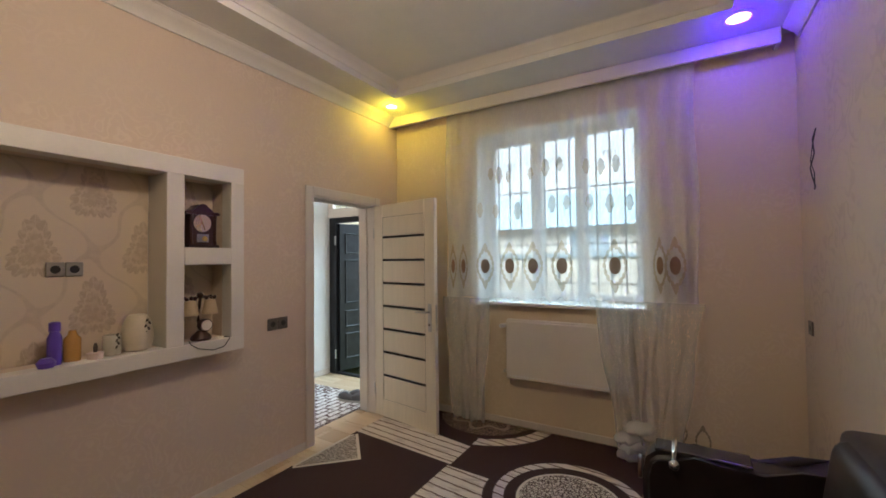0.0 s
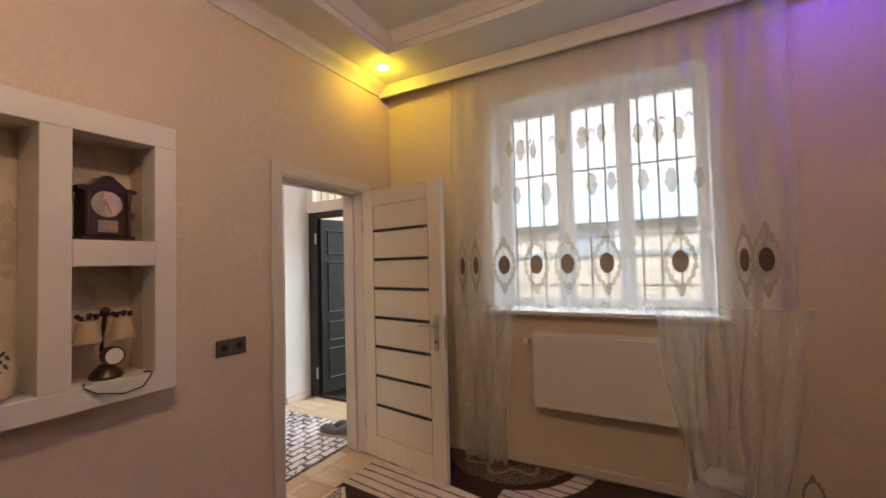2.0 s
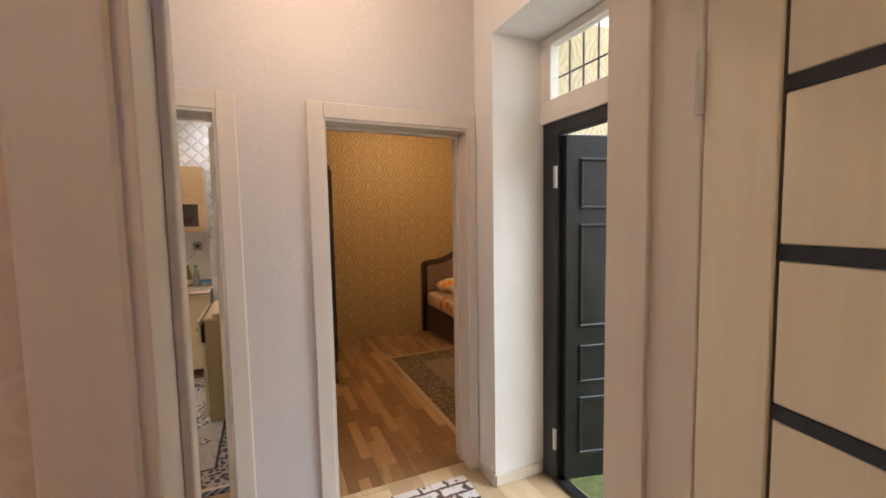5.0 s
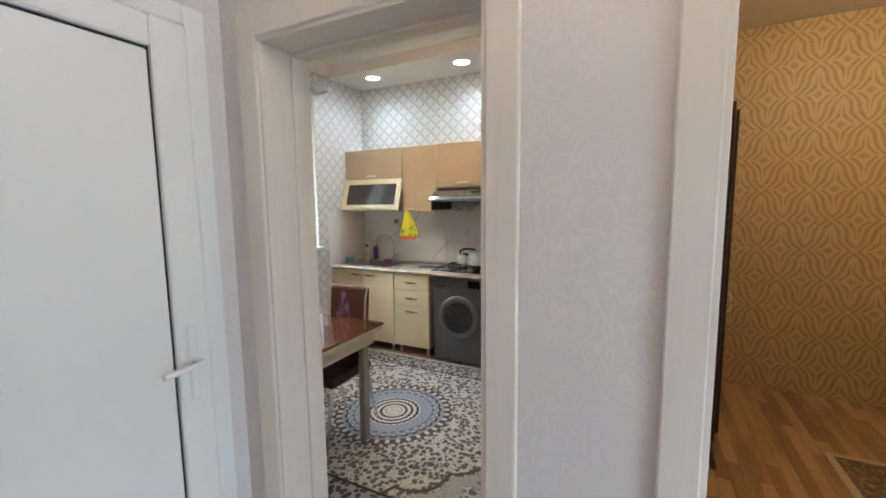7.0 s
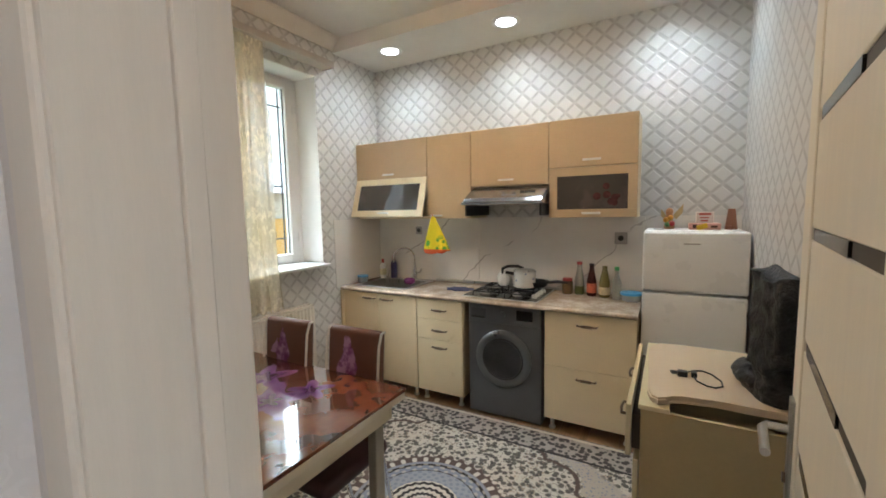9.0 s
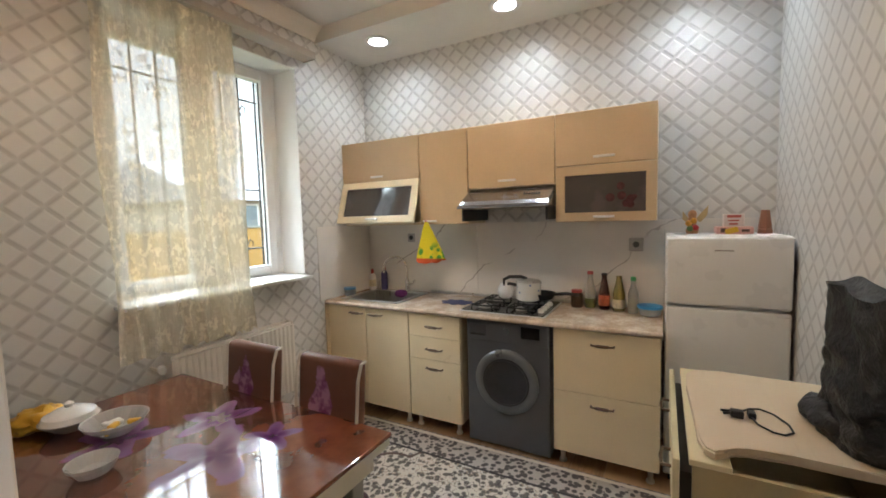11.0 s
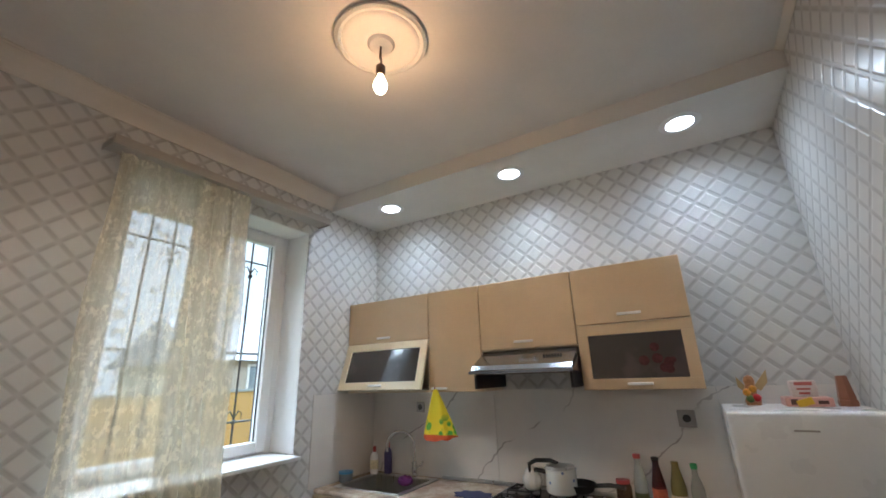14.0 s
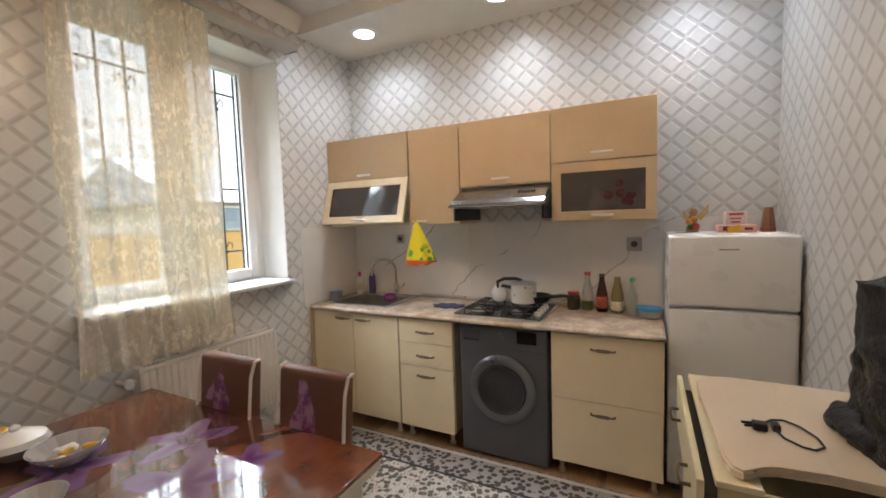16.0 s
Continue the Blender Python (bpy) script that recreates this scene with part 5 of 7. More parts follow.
# shoes by the hall rug
SHOE = plain("grey_shoe_fabric", (0.10, 0.10, 0.115), 0.8, var=0.3, bump=0.4)
SOLE = plain("pale_rubber", (0.45, 0.44, 0.42), 0.7)
for k, (x, y, a) in enumerate(((4.30, 5.62, 20), (4.24, 5.50, 5), (4.40, 5.55, 30))):
    sp = thing("shoe", (x, y, 0.01), "grey laced shoe on the hall rug", "shoe", "shoes by the entrance")
    bm = B()
    bmesh.ops.create_uvsphere(bm, u_segments=18, v_segments=10, radius=1.0, matrix=Matrix.Diagonal((0.125, 0.047, 0.055, 1)))
    for v in bm.verts:
        v.co.z = max(v.co.z, 0.0) * (1.0 if v.co.x < 0.02 else 0.75) + 0.02
        if v.co.x < -0.02:
            v.co.z += 0.018 * (v.co.z > 0.03)
        v.co = Matrix.Rotation(radians(a), 3, "Z") @ v.co + Vector((x, y, 0.010))
    part("upper", bm, SHOE, sp, smooth=True)
    bm = B()
    bmesh.ops.create_uvsphere(bm, u_segments=18, v_segments=8, radius=1.0, matrix=Matrix.Diagonal((0.13, 0.05, 0.02, 1)))
    for v in bm.verts:
        v.co = Matrix.Rotation(radians(a), 3, "Z") @ v.co + Vector((x, y, 0.022 if v.co.z > 0 else 0.011))
    part("sole", bm, SOLE, sp, "pale rubber sole", smooth=True)

# ---------- bedroom ----------
bd = thing("bed", (0.9, 7.5, 0), "dark wooden bed with a padded headboard and a floral cover", "bed")
bm = B(); bx(bm, 0.05, 2.1, 6.70, 6.76, 0.04, 0.40, 0.01, 2); part("side_rail", bm, DARK_WOOD, bd)
bm = B(); bx(bm, 0.05, 2.1, 8.24, 8.30, 0.04, 0.40, 0.01, 2); part("side_rail", bm, DARK_WOOD, bd)
hb = [(6.66, 0.0), (6.66, 0.93), (6.70, 0.95), (6.90, 0.97), (7.05, 1.02), (7.18, 1.10), (7.35, 1.17), (7.5, 1.19), (7.65, 1.17), (7.82, 1.10), (7.95, 1.02), (8.10, 0.97), (8.30, 0.95), (8.34, 0.93), (8.34, 0.0)]
bm = B(); prism(bm, hb, -0.025, 0.035, "x"); h_ = part("headboard", bm, DARK_WOOD, bd)
ins = [(7.5 + (a - 7.5) * 0.92, b * 0.955) for a, b in hb]
bm = B(); prism(bm, ins, 0.035, 0.05, "x"); part("padding", bm, plain("mauve_padding", (0.22, 0.15, 0.13), 0.7), h_, "mauve padded panel")
bm = B(); tube(bm, [(0.04, a, b + 0.005) for a, b in hb[1:-1]], 0.022, 10); part("headboard_rim", bm, DARK_WOOD, h_, smooth=True)
mt = Mat("floral_cover", 0.85)
fl = mt.cells(7, "Distance").step(0.28, 0.45)
mt.colour(mt.mix(fl, (0.42, 0.20, 0.08), (0.60, 0.46, 0.34)))
mt.bump(mt.noise(30, 3), 0.4, 0.01)
COVER = mt.m
bm = B(); bx(bm, 0.06, 2.1, 6.69, 8.3, 0.36, 0.56, 0.06, 3)
bmesh.ops.subdivide_edges(bm, edges=bm.edges[:], cuts=3, use_grid_fill=True)
for v in bm.verts:
    v.co += Vector((0, 1, 1)) * 0.015 * noise.noise(v.co * 6)
part("cover", bm, COVER, bd, "orange and cream floral cover", smooth=True)
mt = Mat("floral_pillow", 0.85)
fl = mt.cells(6, "Distance").step(0.22, 0.36)
mt.colour(mt.mix(fl, (0.65, 0.25, 0.06), (0.72, 0.66, 0.52)))
bm = B()
bmesh.ops.create_uvsphere(bm, u_segments=28, v_segments=16, radius=1.0, matrix=Matrix.Translation((0.30, 7.05, 0.65)) @ Matrix.Diagonal((0.20, 0.30, 0.10, 1)))
for v in bm.verts:
    v.co += Vector((1, 1, 1)) * 0.02 * noise.noise(v.co * 7)
mesh_thing("pillow", bm, mt.m, "white pillow with orange flowers on the bed", "pillow", smooth=True)
wd = thing("wardrobe", (0.9, 5.0, 0), "tall dark wooden cabinet with a curved foot", "cabinet")
bm = B(); bx(bm, 0.75, 1.34, 4.90, 5.285, 0.16, 2.05, 0.008, 2); part("body", bm, DARK_WOOD, wd)
bm = B(); bx(bm, 0.78, 1.31, 5.2855, 5.305, 0.2, 2.01, 0.004); part("door", bm, DARK_WOOD, wd)
bm = B(); tube(bm, [(1.26, 5.305, 0.90), (1.26, 5.33, 0.92), (1.26, 5.33, 1.0), (1.26, 5.305, 1.02)], 0.006, 8); part("handle", bm, STEEL, wd, "steel handle", smooth=True)
for y in (4.93, 5.26):
    bm = B(); tube(bm, [(1.31, y, 0.17), (1.32, y + 0.005, 0.10), (1.35, y + 0.02, 0.04), (1.37, y + 0.025, 0.012)], 0.016, 10); part("foot", bm, DARK_WOOD, wd, smooth=True)

# ---------- kitchen ----------
FRONT = plain("cream_laminate_front", (0.80, 0.68, 0.46), 0.3, var=0.03, bump=0.04)
FRONT_UP = plain("tan_gloss_front", (0.62, 0.46, 0.285), 0.16, var=0.03, bump=0.03)
CARCASS = plain("cream_carcass_board", (0.66, 0.54, 0.36), 0.45, var=0.04)
BRONZE = plain("bronze_handle", (0.20, 0.15, 0.11), 0.3, 0.9)
NICKEL = plain("nickel_handle", (0.82, 0.80, 0.76), 0.32, 1.0)


def marble(name, ground, vein, rough, sc=1.0, thin=0.011):
    m = Mat(name, rough)
    n = m.noise(1.1 * sc, 5, 0.55, stretch=(1, 1, 1.4))
    x, y, z = m.pos()
    v = ((y * 0.75 - z * 0.85) * 1.55 * sc + n * 0.8).fract()
    patch = m.noise(2.7 * sc, 2).step(0.40, 0.52)
    line = (v - 0.5).abs().step(thin, thin * 0.3) * patch
    cloud = m.noise(4 * sc, 4)
    m.colour(m.mix(line * 0.75 + cloud.step(0.35, 0.8) * 0.12, ground, vein))
    return m.m


SPLASH = marble("marble_splash_panel", (0.78, 0.75, 0.71), (0.34, 0.30, 0.28), 0.22)
mt = Mat("worktop_stone_print", 0.25)
c1, c2 = mt.noise(9, 5, 0.65), mt.noise(60, 3)
mt.colour(mt.mix((c1 * 0.75 + c2 * 0.25).step(0.36, 0.66), (0.46, 0.35, 0.26), (0.72, 0.61, 0.49)))
WORKTOP = mt.m


def pull(parent, y, z, x, material, w=0.11):
    """A low bow handle on a front that faces +x."""
    bm = B()
    pts = [(x, y - w / 2, z), (x + 0.018, y - w / 2, z), (x + 0.024, y - w / 4, z), (x + 0.026, y, z), (x + 0.024, y + w / 4, z), (x + 0.018, y + w / 2, z), (x, y + w / 2, z)]
    tube(bm, pts, 0.0055, 8)
    bx(bm, x + 0.018, x + 0.028, y - w * 0.28, y + w * 0.28, z - 0.009, z + 0.009, 0.003)
    return part("handle", bm, material, parent, "metal bow handle", smooth=True)


def base_unit(y0, y1, fronts, label, legs):
    root = thing("base_cabinet", (0.3, (y0 + y1) / 2, 0), label, "cabinet")
    t = 0.016
    for nm, q in (("side_panel", (0.04, 0.55, y0, y0 + t, 0.09, 0.838)), ("side_panel", (0.04, 0.55, y1 - t, y1, 0.09, 0.838)),
                  ("bottom_panel", (0.04, 0.55, y0 + t, y1 - t, 0.09, 0.106)), ("back_panel", (0.04, 0.055, y0 + t, y1 - t, 0.106, 0.838))):
        bm = B(); bx(bm, *q); part(nm, bm, CARCASS, root)
    for (a, b, z0, z1, hy, hz) in fronts:
        bm = B(); bx(bm, 0.553, 0.571, a + 0.002, b - 0.002, z0, z1, 0.002); fr = part("front", bm, FRONT, root)
        for h in hz:
            pull(fr, hy, h, 0.571, BRONZE, 0.12)
    for y in legs:
        for x in (0.10, 0.515):
            bm = B(); lathe(bm, x, y, [(0.022, 0), (0.022, 0.012), (0.014, 0.016), (0.014, 0.075), (0.024, 0.08), (0.024, 0.09)], 14); part("leg", bm, NICKEL, root, "metal leg", smooth=True)
    return root


base_unit(1.84, 2.60, [(1.84, 2.215, 0.09, 0.832, 2.13, (0.79,)), (2.215, 2.60, 0.09, 0.832, 2.31, (0.79,))], "cream sink cabinet with two doors on metal legs", (1.90, 2.55))
base_unit(2.605, 3.01, [(2.605, 3.01, 0.675, 0.832, 2.81, (0.75,)), (2.605, 3.01, 0.515, 0.672, 2.81, (0.59,)), (2.605, 3.01, 0.09, 0.512, 2.81, (0.455,))], "cream drawer cabinet with three bow handles", (2.65, 2.965))
base_unit(3.625, 4.19, [(3.625, 4.19, 0.465, 0.832, 3.90, (0.76,)), (3.625, 4.19, 0.09, 0.462, 3.90, (0.40,))], "cream cabinet with two wide drawers", (3.67, 4.145))

wt = thing("worktop", (0.3, 3.0, 0.84), "beige stone-pattern worktop with a rounded front edge", "worktop")
bm = B()
for y0, y1, x0, x1 in ((1.83, 1.93, 0.003, 0.585), (2.46, 4.195, 0.003, 0.585), (1.93, 2.46, 0.003, 0.07), (1.93, 2.46, 0.50, 0.585)):
    bx(bm, x0, x1, y0, y1, 0.84, 0.87)
part("board", bm, WORKTOP, wt)
bm = B(); tube(bm, [(0.585, 1.83, 0.855), (0.585, 4.195, 0.855)], 0.0151, 14); part("rounded_edge", bm, WORKTOP, wt, smooth=True)
bm = B(); bx(bm, 0.008, 0.024, 2.47, 4.195, 0.871, 0.892, 0.004); part("wall_strip", bm, STEEL, wt, "aluminium wall strip")
# splash panels
for y0, y1 in ((1.824, 2.90), (2.903, 4.196), (4.199, 4.748)):
    bm = B(); bx(bm, 0.001, 0.007, y0, y1, 0.872 if y0 < 4.19 else 0.3, 1.452); setting("splash_panel", bm, SPLASH, "pale marble-pattern wall panel above the worktop", "wall panel")
bm = B(); bx(bm, 0.008, 0.64, 1.8215, 1.8275, 0.872, 1.452); setting("splash_panel_side", bm, SPLASH, "pale marble-pattern wall panel beside the sink", "wall panel")
bm = B(); bx(bm, 0.003, 0.6, 1.8285, 1.8395, 0.0, 0.838); setting("trim_filler", bm, CARCASS, "cream filler board beside the sink cabinet", "trim")

sk = thing("kitchen_sink", (0.28, 2.19, 0.87), "stainless steel sink let into the worktop", "sink")
bm = B()
for q in ((0.06, 0.51, 1.92, 1.955), (0.06, 0.51, 2.435, 2.47), (0.06, 0.115, 1.955, 2.435), (0.485, 0.51, 1.955, 2.435)):
    bx(bm, q[0], q[1], q[2], q[3], 0.8715, 0.878, 0.002)
part("rim", bm, STEEL, sk)
bm = B()
bx(bm, 0.113, 0.118, 1.953, 2.437, 0.72, 0.873); bx(bm, 0.482, 0.487, 1.953, 2.437, 0.72, 0.873); bx(bm, 0.118, 0.482, 1.953, 1.958, 0.72, 0.873); bx(bm, 0.118, 0.482, 2.432, 2.437, 0.72, 0.873); bx(bm, 0.118, 0.482, 1.958, 2.432, 0.715, 0.72)
part("bowl", bm, STEEL, sk)
bm = B(); lathe(bm, 0.3, 2.2, [(0.04, 0.72), (0.04, 0.724), (0.03, 0.724), (0.02, 0.7215)], 20); part("drain", bm, CHROME, sk, smooth=True)
fc = thing("kitchen_tap", (0.085, 2.28, 0.878), "tall chrome swan-neck tap", "tap")
bm = B(); lathe(bm, 0.085, 2.28, [(0.026, 0), (0.026, 0.006), (0.02, 0.012), (0.02, 0.09), (0.016, 0.10)], 20, base=0.878); part("base", bm, CHROME, fc, smooth=True)
pts = [(0.085, 2.28, 0.97), (0.085, 2.28, 1.08)] + [(0.085 + 0.03 * (1 - math.cos(a)) * 1.2, 2.28 - 0.095 * (1 - math.cos(a)), 1.08 + 0.095 * math.sin(a)) for a in [math.pi * k / 10 for k in range(1, 11)]] + [(0.158, 2.09, 1.04)]
bm = B(); tube(bm, pts, 0.010, 12); part("spout", bm, CHROME, fc, smooth=True)
bm = B(); tube(bm, [(0.085, 2.295, 0.94), (0.10, 2.345, 0.955), (0.11, 2.37, 0.985)], 0.008, 10); part("lever", bm, CHROME, fc, smooth=True)

# hob
hb_ = thing("gas_hob", (0.28, 3.27, 0.871), "black glass gas hob with cast iron grates", "hob")
bm = B(); bx(bm, 0.045, 0.525, 2.985, 3.565, 0.871, 0.876, 0.002); part("steel_edge", bm, STEEL, hb_)
bm = B(); bx(bm, 0.055, 0.515, 2.995, 3.555, 0.8762, 0.881, 0.002); part("glass_top", bm, BLACK_GLASS, hb_)
CAST = plain("cast_iron", (0.02, 0.02, 0.02), 0.6, 0.2, bump=0.4)
for cx, cy, r in ((0.17, 3.13, 0.04), (0.40, 3.13, 0.05), (0.17, 3.38, 0.05), (0.40, 3.38, 0.035)):
    bm = B(); lathe(bm, cx, cy, [(r, 0), (r, 0.008), (r * 0.75, 0.012), (r * 0.75, 0.018), (r * 0.4, 0.02)], 20, base=0.881); part("burner", bm, SILVER_PL, hb_, smooth=True)
    bm = B()
    for a in range(4):
        c, s = math.cos(a * math.pi / 2 + 0.78), math.sin(a * math.pi / 2 + 0.78)
        tube(bm, [(cx + 0.105 * c, cy + 0.105 * s, 0.882), (cx + 0.10 * c, cy + 0.10 * s, 0.908), (cx + 0.02 * c, cy + 0.02 * s, 0.910)], 0.005, 6)
    tube(bm, [(cx + 0.1 * math.cos(k * math.pi / 2 + 0.78), cy + 0.1 * math.sin(k * math.pi / 2 + 0.78), 0.906) for k in range(5)], 0.005, 6)
    part("grate", bm, CAST, hb_)
for k in range(4):
    bm = B(); lathe(bm, 0.20 + 0.075 * k, 3.515, [(0.02, 0), (0.02, 0.012), (0.016, 0.024), (0.006, 0.025)], 18, base=0.881); part("knob", bm, NICKEL, hb_, "metal knob", smooth=True)

ENAMEL = Mat("enamel_floral", 0.18)
fl = ENAMEL.cells(24, "Distance").step(0.16, 0.24)
ENAMEL.colour(ENAMEL.mix(fl, (0.25, 0.32, 0.52), (0.78, 0.77, 0.74)))
ENAMEL = ENAMEL.m
WHITE_CHINA = plain("white_china", (0.80, 0.79, 0.77), 0.2, var=0.03)
pt = thing("saucepan", (0.20, 3.37, 0.911), "white enamel pressure pot with blue flowers on the hob", "pot")
bm = B(); lathe(bm, 0.20, 3.37, [(0.075, 0), (0.084, 0.008), (0.084, 0.118), (0.088, 0.122), (0.086, 0.126), (0.06, 0.13)], 32, base=0.911); part("body", bm, ENAMEL, pt, smooth=True)
bm = B(); lathe(bm, 0.20, 3.37, [(0.082, 0.126), (0.078, 0.138), (0.04, 0.145), (0.012, 0.148)], 32, base=0.911); part("lid", bm, STEEL, pt, smooth=True)
bm = B(); tube(bm, [(0.20, 3.36, 1.055), (0.21, 3.32, 1.072), (0.22, 3.24, 1.07), (0.23, 3.20, 1.05), (0.23, 3.20, 1.0)], 0.012, 8); part("handle", bm, BLACK, pt, "black handle", smooth=True)
bm = B(); tube(bm, [(0.205, 3.285, 1.01), (0.215, 3.23, 1.02), (0.22, 3.215, 1.0)], 0.012, 8); part("handle", bm, BLACK, pt, "black handle", smooth=True)
sb = thing("sugar_bowl", (0.20, 3.20, 0.911), "white ribbed china sugar bowl with a lid", "bowl")
bm = B(); vs = lathe(bm, 0.20, 3.20, [(0.03, 0), (0.045, 0.012), (0.055, 0.045), (0.052, 0.075), (0.04, 0.09)], 32, base=0.911)
for v in bm.verts:
    a = math.atan2(v.co.y - 3.20, v.co.x - 0.20)
    f = 1 + 0.05 * math.cos(10 * a)
    v.co.x, v.co.y = 0.20 + (v.co.x - 0.20) * f, 3.20 + (v.co.y - 3.20) * f
part("body", bm, WHITE_CHINA, sb, smooth=True)
bm = B(); lathe(bm, 0.20, 3.20, [(0.042, 0.09), (0.036, 0.105), (0.014, 0.118), (0.008, 0.125), (0.012, 0.133), (0.004, 0.14)], 24, base=0.911); part("lid", bm, WHITE_CHINA, sb, smooth=True)
fp = thing("frying_pan", (0.13, 3.47, 0.911), "dark frying pan behind the pot", "pan")
bm = B(); lathe(bm, 0.14, 3.44, [(0.07, 0), (0.085, 0.01), (0.10, 0.045), (0.096, 0.045), (0.08, 0.012)], 28, base=0.911); part("body", bm, CAST, fp, smooth=True)
bm = B(); tube(bm, [(0.15, 3.53, 0.95), (0.17, 3.62, 0.965), (0.18, 3.70, 0.962)], 0.011, 8); part("handle", bm, BLACK, fp, smooth=True)

# jars along the worktop


def jar(name, x, y, prof, material, label, cap=None, cap_col=None, lab=None, base=0.871, cat="bottle"):
    root = thing(name, (x, y, base), label, cat)
    bm = B(); lathe(bm, x, y, prof, 22, base=base); body = part("body", bm, material, root, smooth=True)
    if cap:
        bm = B(); lathe(bm, x, y, cap, 20, base=base); part("cap", bm, cap_col, root, smooth=True)
    if lab:
        bm = B()
        r, z0, z1, col = lab
        lathe(bm, x, y, [(r, z0), (r + 0.0008, z0 + 0.001), (r + 0.0008, z1 - 0.001), (r, z1)], 22, base=base)
        part("paper_label", bm, col, body, "printed paper label", smooth=True)
    return root


def tinted(name, col, rough=0.06):
    m = Mat(name, rough)
    m.colour(col)
    m.b.inputs["Transmission Weight"].default_value = 0.55
    return m.m


CLEAR = tinted("clear_jar_glass", (0.70, 0.72, 0.66))
GREEN_G = tinted("pickle_green", (0.16, 0.22, 0.05))
DARK_RED = tinted("dark_red_sauce", (0.10, 0.015, 0.012))
OLIVE = tinted("olive_oil", (0.42, 0.36, 0.12))
BROWNISH = tinted("brown_preserve", (0.20, 0.13, 0.06))
RED = plain("red_lid", (0.38, 0.05, 0.05), 0.35)
GREEN = plain("green_lid", (0.03, 0.30, 0.09), 0.4)
PAPER_W = plain("cream_paper_label", (0.66, 0.60, 0.42), 0.6, var=0.2, scale=60)
PAPER_R = plain("red_paper_label", (0.50, 0.12, 0.06), 0.6, var=0.3, scale=60)
BOT = [(0.030, 0), (0.034, 0.006), (0.034, 0.10), (0.032, 0.12), (0.019, 0.185), (0.016, 0.20), (0.016, 0.225)]
jar("glass_jar", 0.12, 3.68, [(0.036, 0), (0.04, 0.008), (0.04, 0.085), (0.033, 0.10)], BROWNISH, "short glass jar with a red lid", [(0.036, 0.10), (0.036, 0.118), (0.02, 0.12)], RED, cat="jar")
g = jar("glass_bottle", 0.11, 3.765, BOT, CLEAR, "clear bottle with green pickles and a red cap", [(0.02, 0.225), (0.02, 0.245), (0.012, 0.247)], RED)
bm = B(); lathe(bm, 0.11, 3.765, [(0.0345, 0.004), (0.0347, 0.01), (0.0347, 0.06), (0.0345, 0.064)], 22, base=0.871); part("contents", bm, GREEN_G, g, "green pickles", smooth=True)
jar("sauce_bottle", 0.13, 3.855, BOT, DARK_RED, "dark red sauce bottle with a printed label", [(0.018, 0.225), (0.018, 0.238), (0.01, 0.24)], BLACK, (0.0348, 0.025, 0.095, PAPER_R))
jar("oil_bottle", 0.14, 3.945, [(q[0] * 1.08, q[1]) for q in BOT], OLIVE, "bottle of cloudy yellow oil with a label", None, None, (0.0375, 0.02, 0.075, PAPER_W))
jar("vinegar_bottle", 0.18, 4.03, [(0.028, 0), (0.031, 0.006), (0.031, 0.12), (0.014, 0.175), (0.013, 0.205)], CLEAR, "clear plastic bottle with a green cap", [(0.016, 0.205), (0.016, 0.228), (0.01, 0.23)], GREEN)
jar("plastic_tub", 0.20, 4.125, [(0.05, 0), (0.058, 0.005), (0.066, 0.042), (0.064, 0.045)], tinted("clear_plastic", (0.7, 0.74, 0.76), 0.2), "clear plastic tub with a blue lid", [(0.07, 0.045), (0.071, 0.06), (0.05, 0.064)], plain("blue_lid", (0.05, 0.30, 0.62), 0.4), cat="tub")
jar("soap_bottle", 0.10, 1.92, [(0.028, 0), (0.03, 0.006), (0.03, 0.12), (0.014, 0.145)], WHITE_CHINA, "white dish soap bottle with a red cap", [(0.014, 0.145), (0.012, 0.18), (0.006, 0.185)], RED, (0.0306, 0.03, 0.09, PAPER_W), base=0.878)
jar("cleaner_bottle", 0.06, 2.02, [(0.028, 0), (0.03, 0.006), (0.03, 0.14), (0.014, 0.175)], plain("navy_plastic", (0.05, 0.04, 0.14), 0.35), "dark blue cleaner bottle with a red cap", [(0.015, 0.175), (0.012, 0.215), (0.006, 0.22)], RED, base=0.878)
jar("plastic_tub", 0.36, 1.885, [(0.04, 0), (0.045, 0.005), (0.048, 0.05), (0.046, 0.052)], tinted("clear_plastic_pale", (0.6, 0.68, 0.74), 0.2), "small clear tub with a blue lid", [(0.05, 0.052), (0.05, 0.066), (0.03, 0.068)], plain("pale_blue_lid", (0.10, 0.33, 0.62), 0.4), cat="tub")
bm = B(); bmesh.ops.create_icosphere(bm, subdivisions=3, radius=1, matrix=Matrix.Translation((0.30, 2.36, 0.905)) @ Matrix.Diagonal((0.04, 0.055, 0.03, 1)))
for v in bm.verts:
    v.co += Vector((1, 1, 1)) * 0.012 * noise.noise(v.co * 40)
mesh_thing("sponge_cloth", bm, plain("purple_cloth", (0.16, 0.03, 0.14), 0.9), "crumpled purple cloth on the sink edge", "cloth", smooth=True)
bm = B()
prism(bm, [(0.30 + (0.075 + 0.012 * math.cos(8 * a)) * math.cos(a), 2.86 + (0.115 + 0.014 * math.cos(8 * a)) * math.sin(a)) for a in [k * math.pi / 24 for k in range(48)]], 0.8712, 0.876, "z")
mesh_thing("trivet_mat", bm, plain("blue_felt", (0.05, 0.055, 0.13), 0.9), "dark blue scalloped mat on the worktop", "mat")

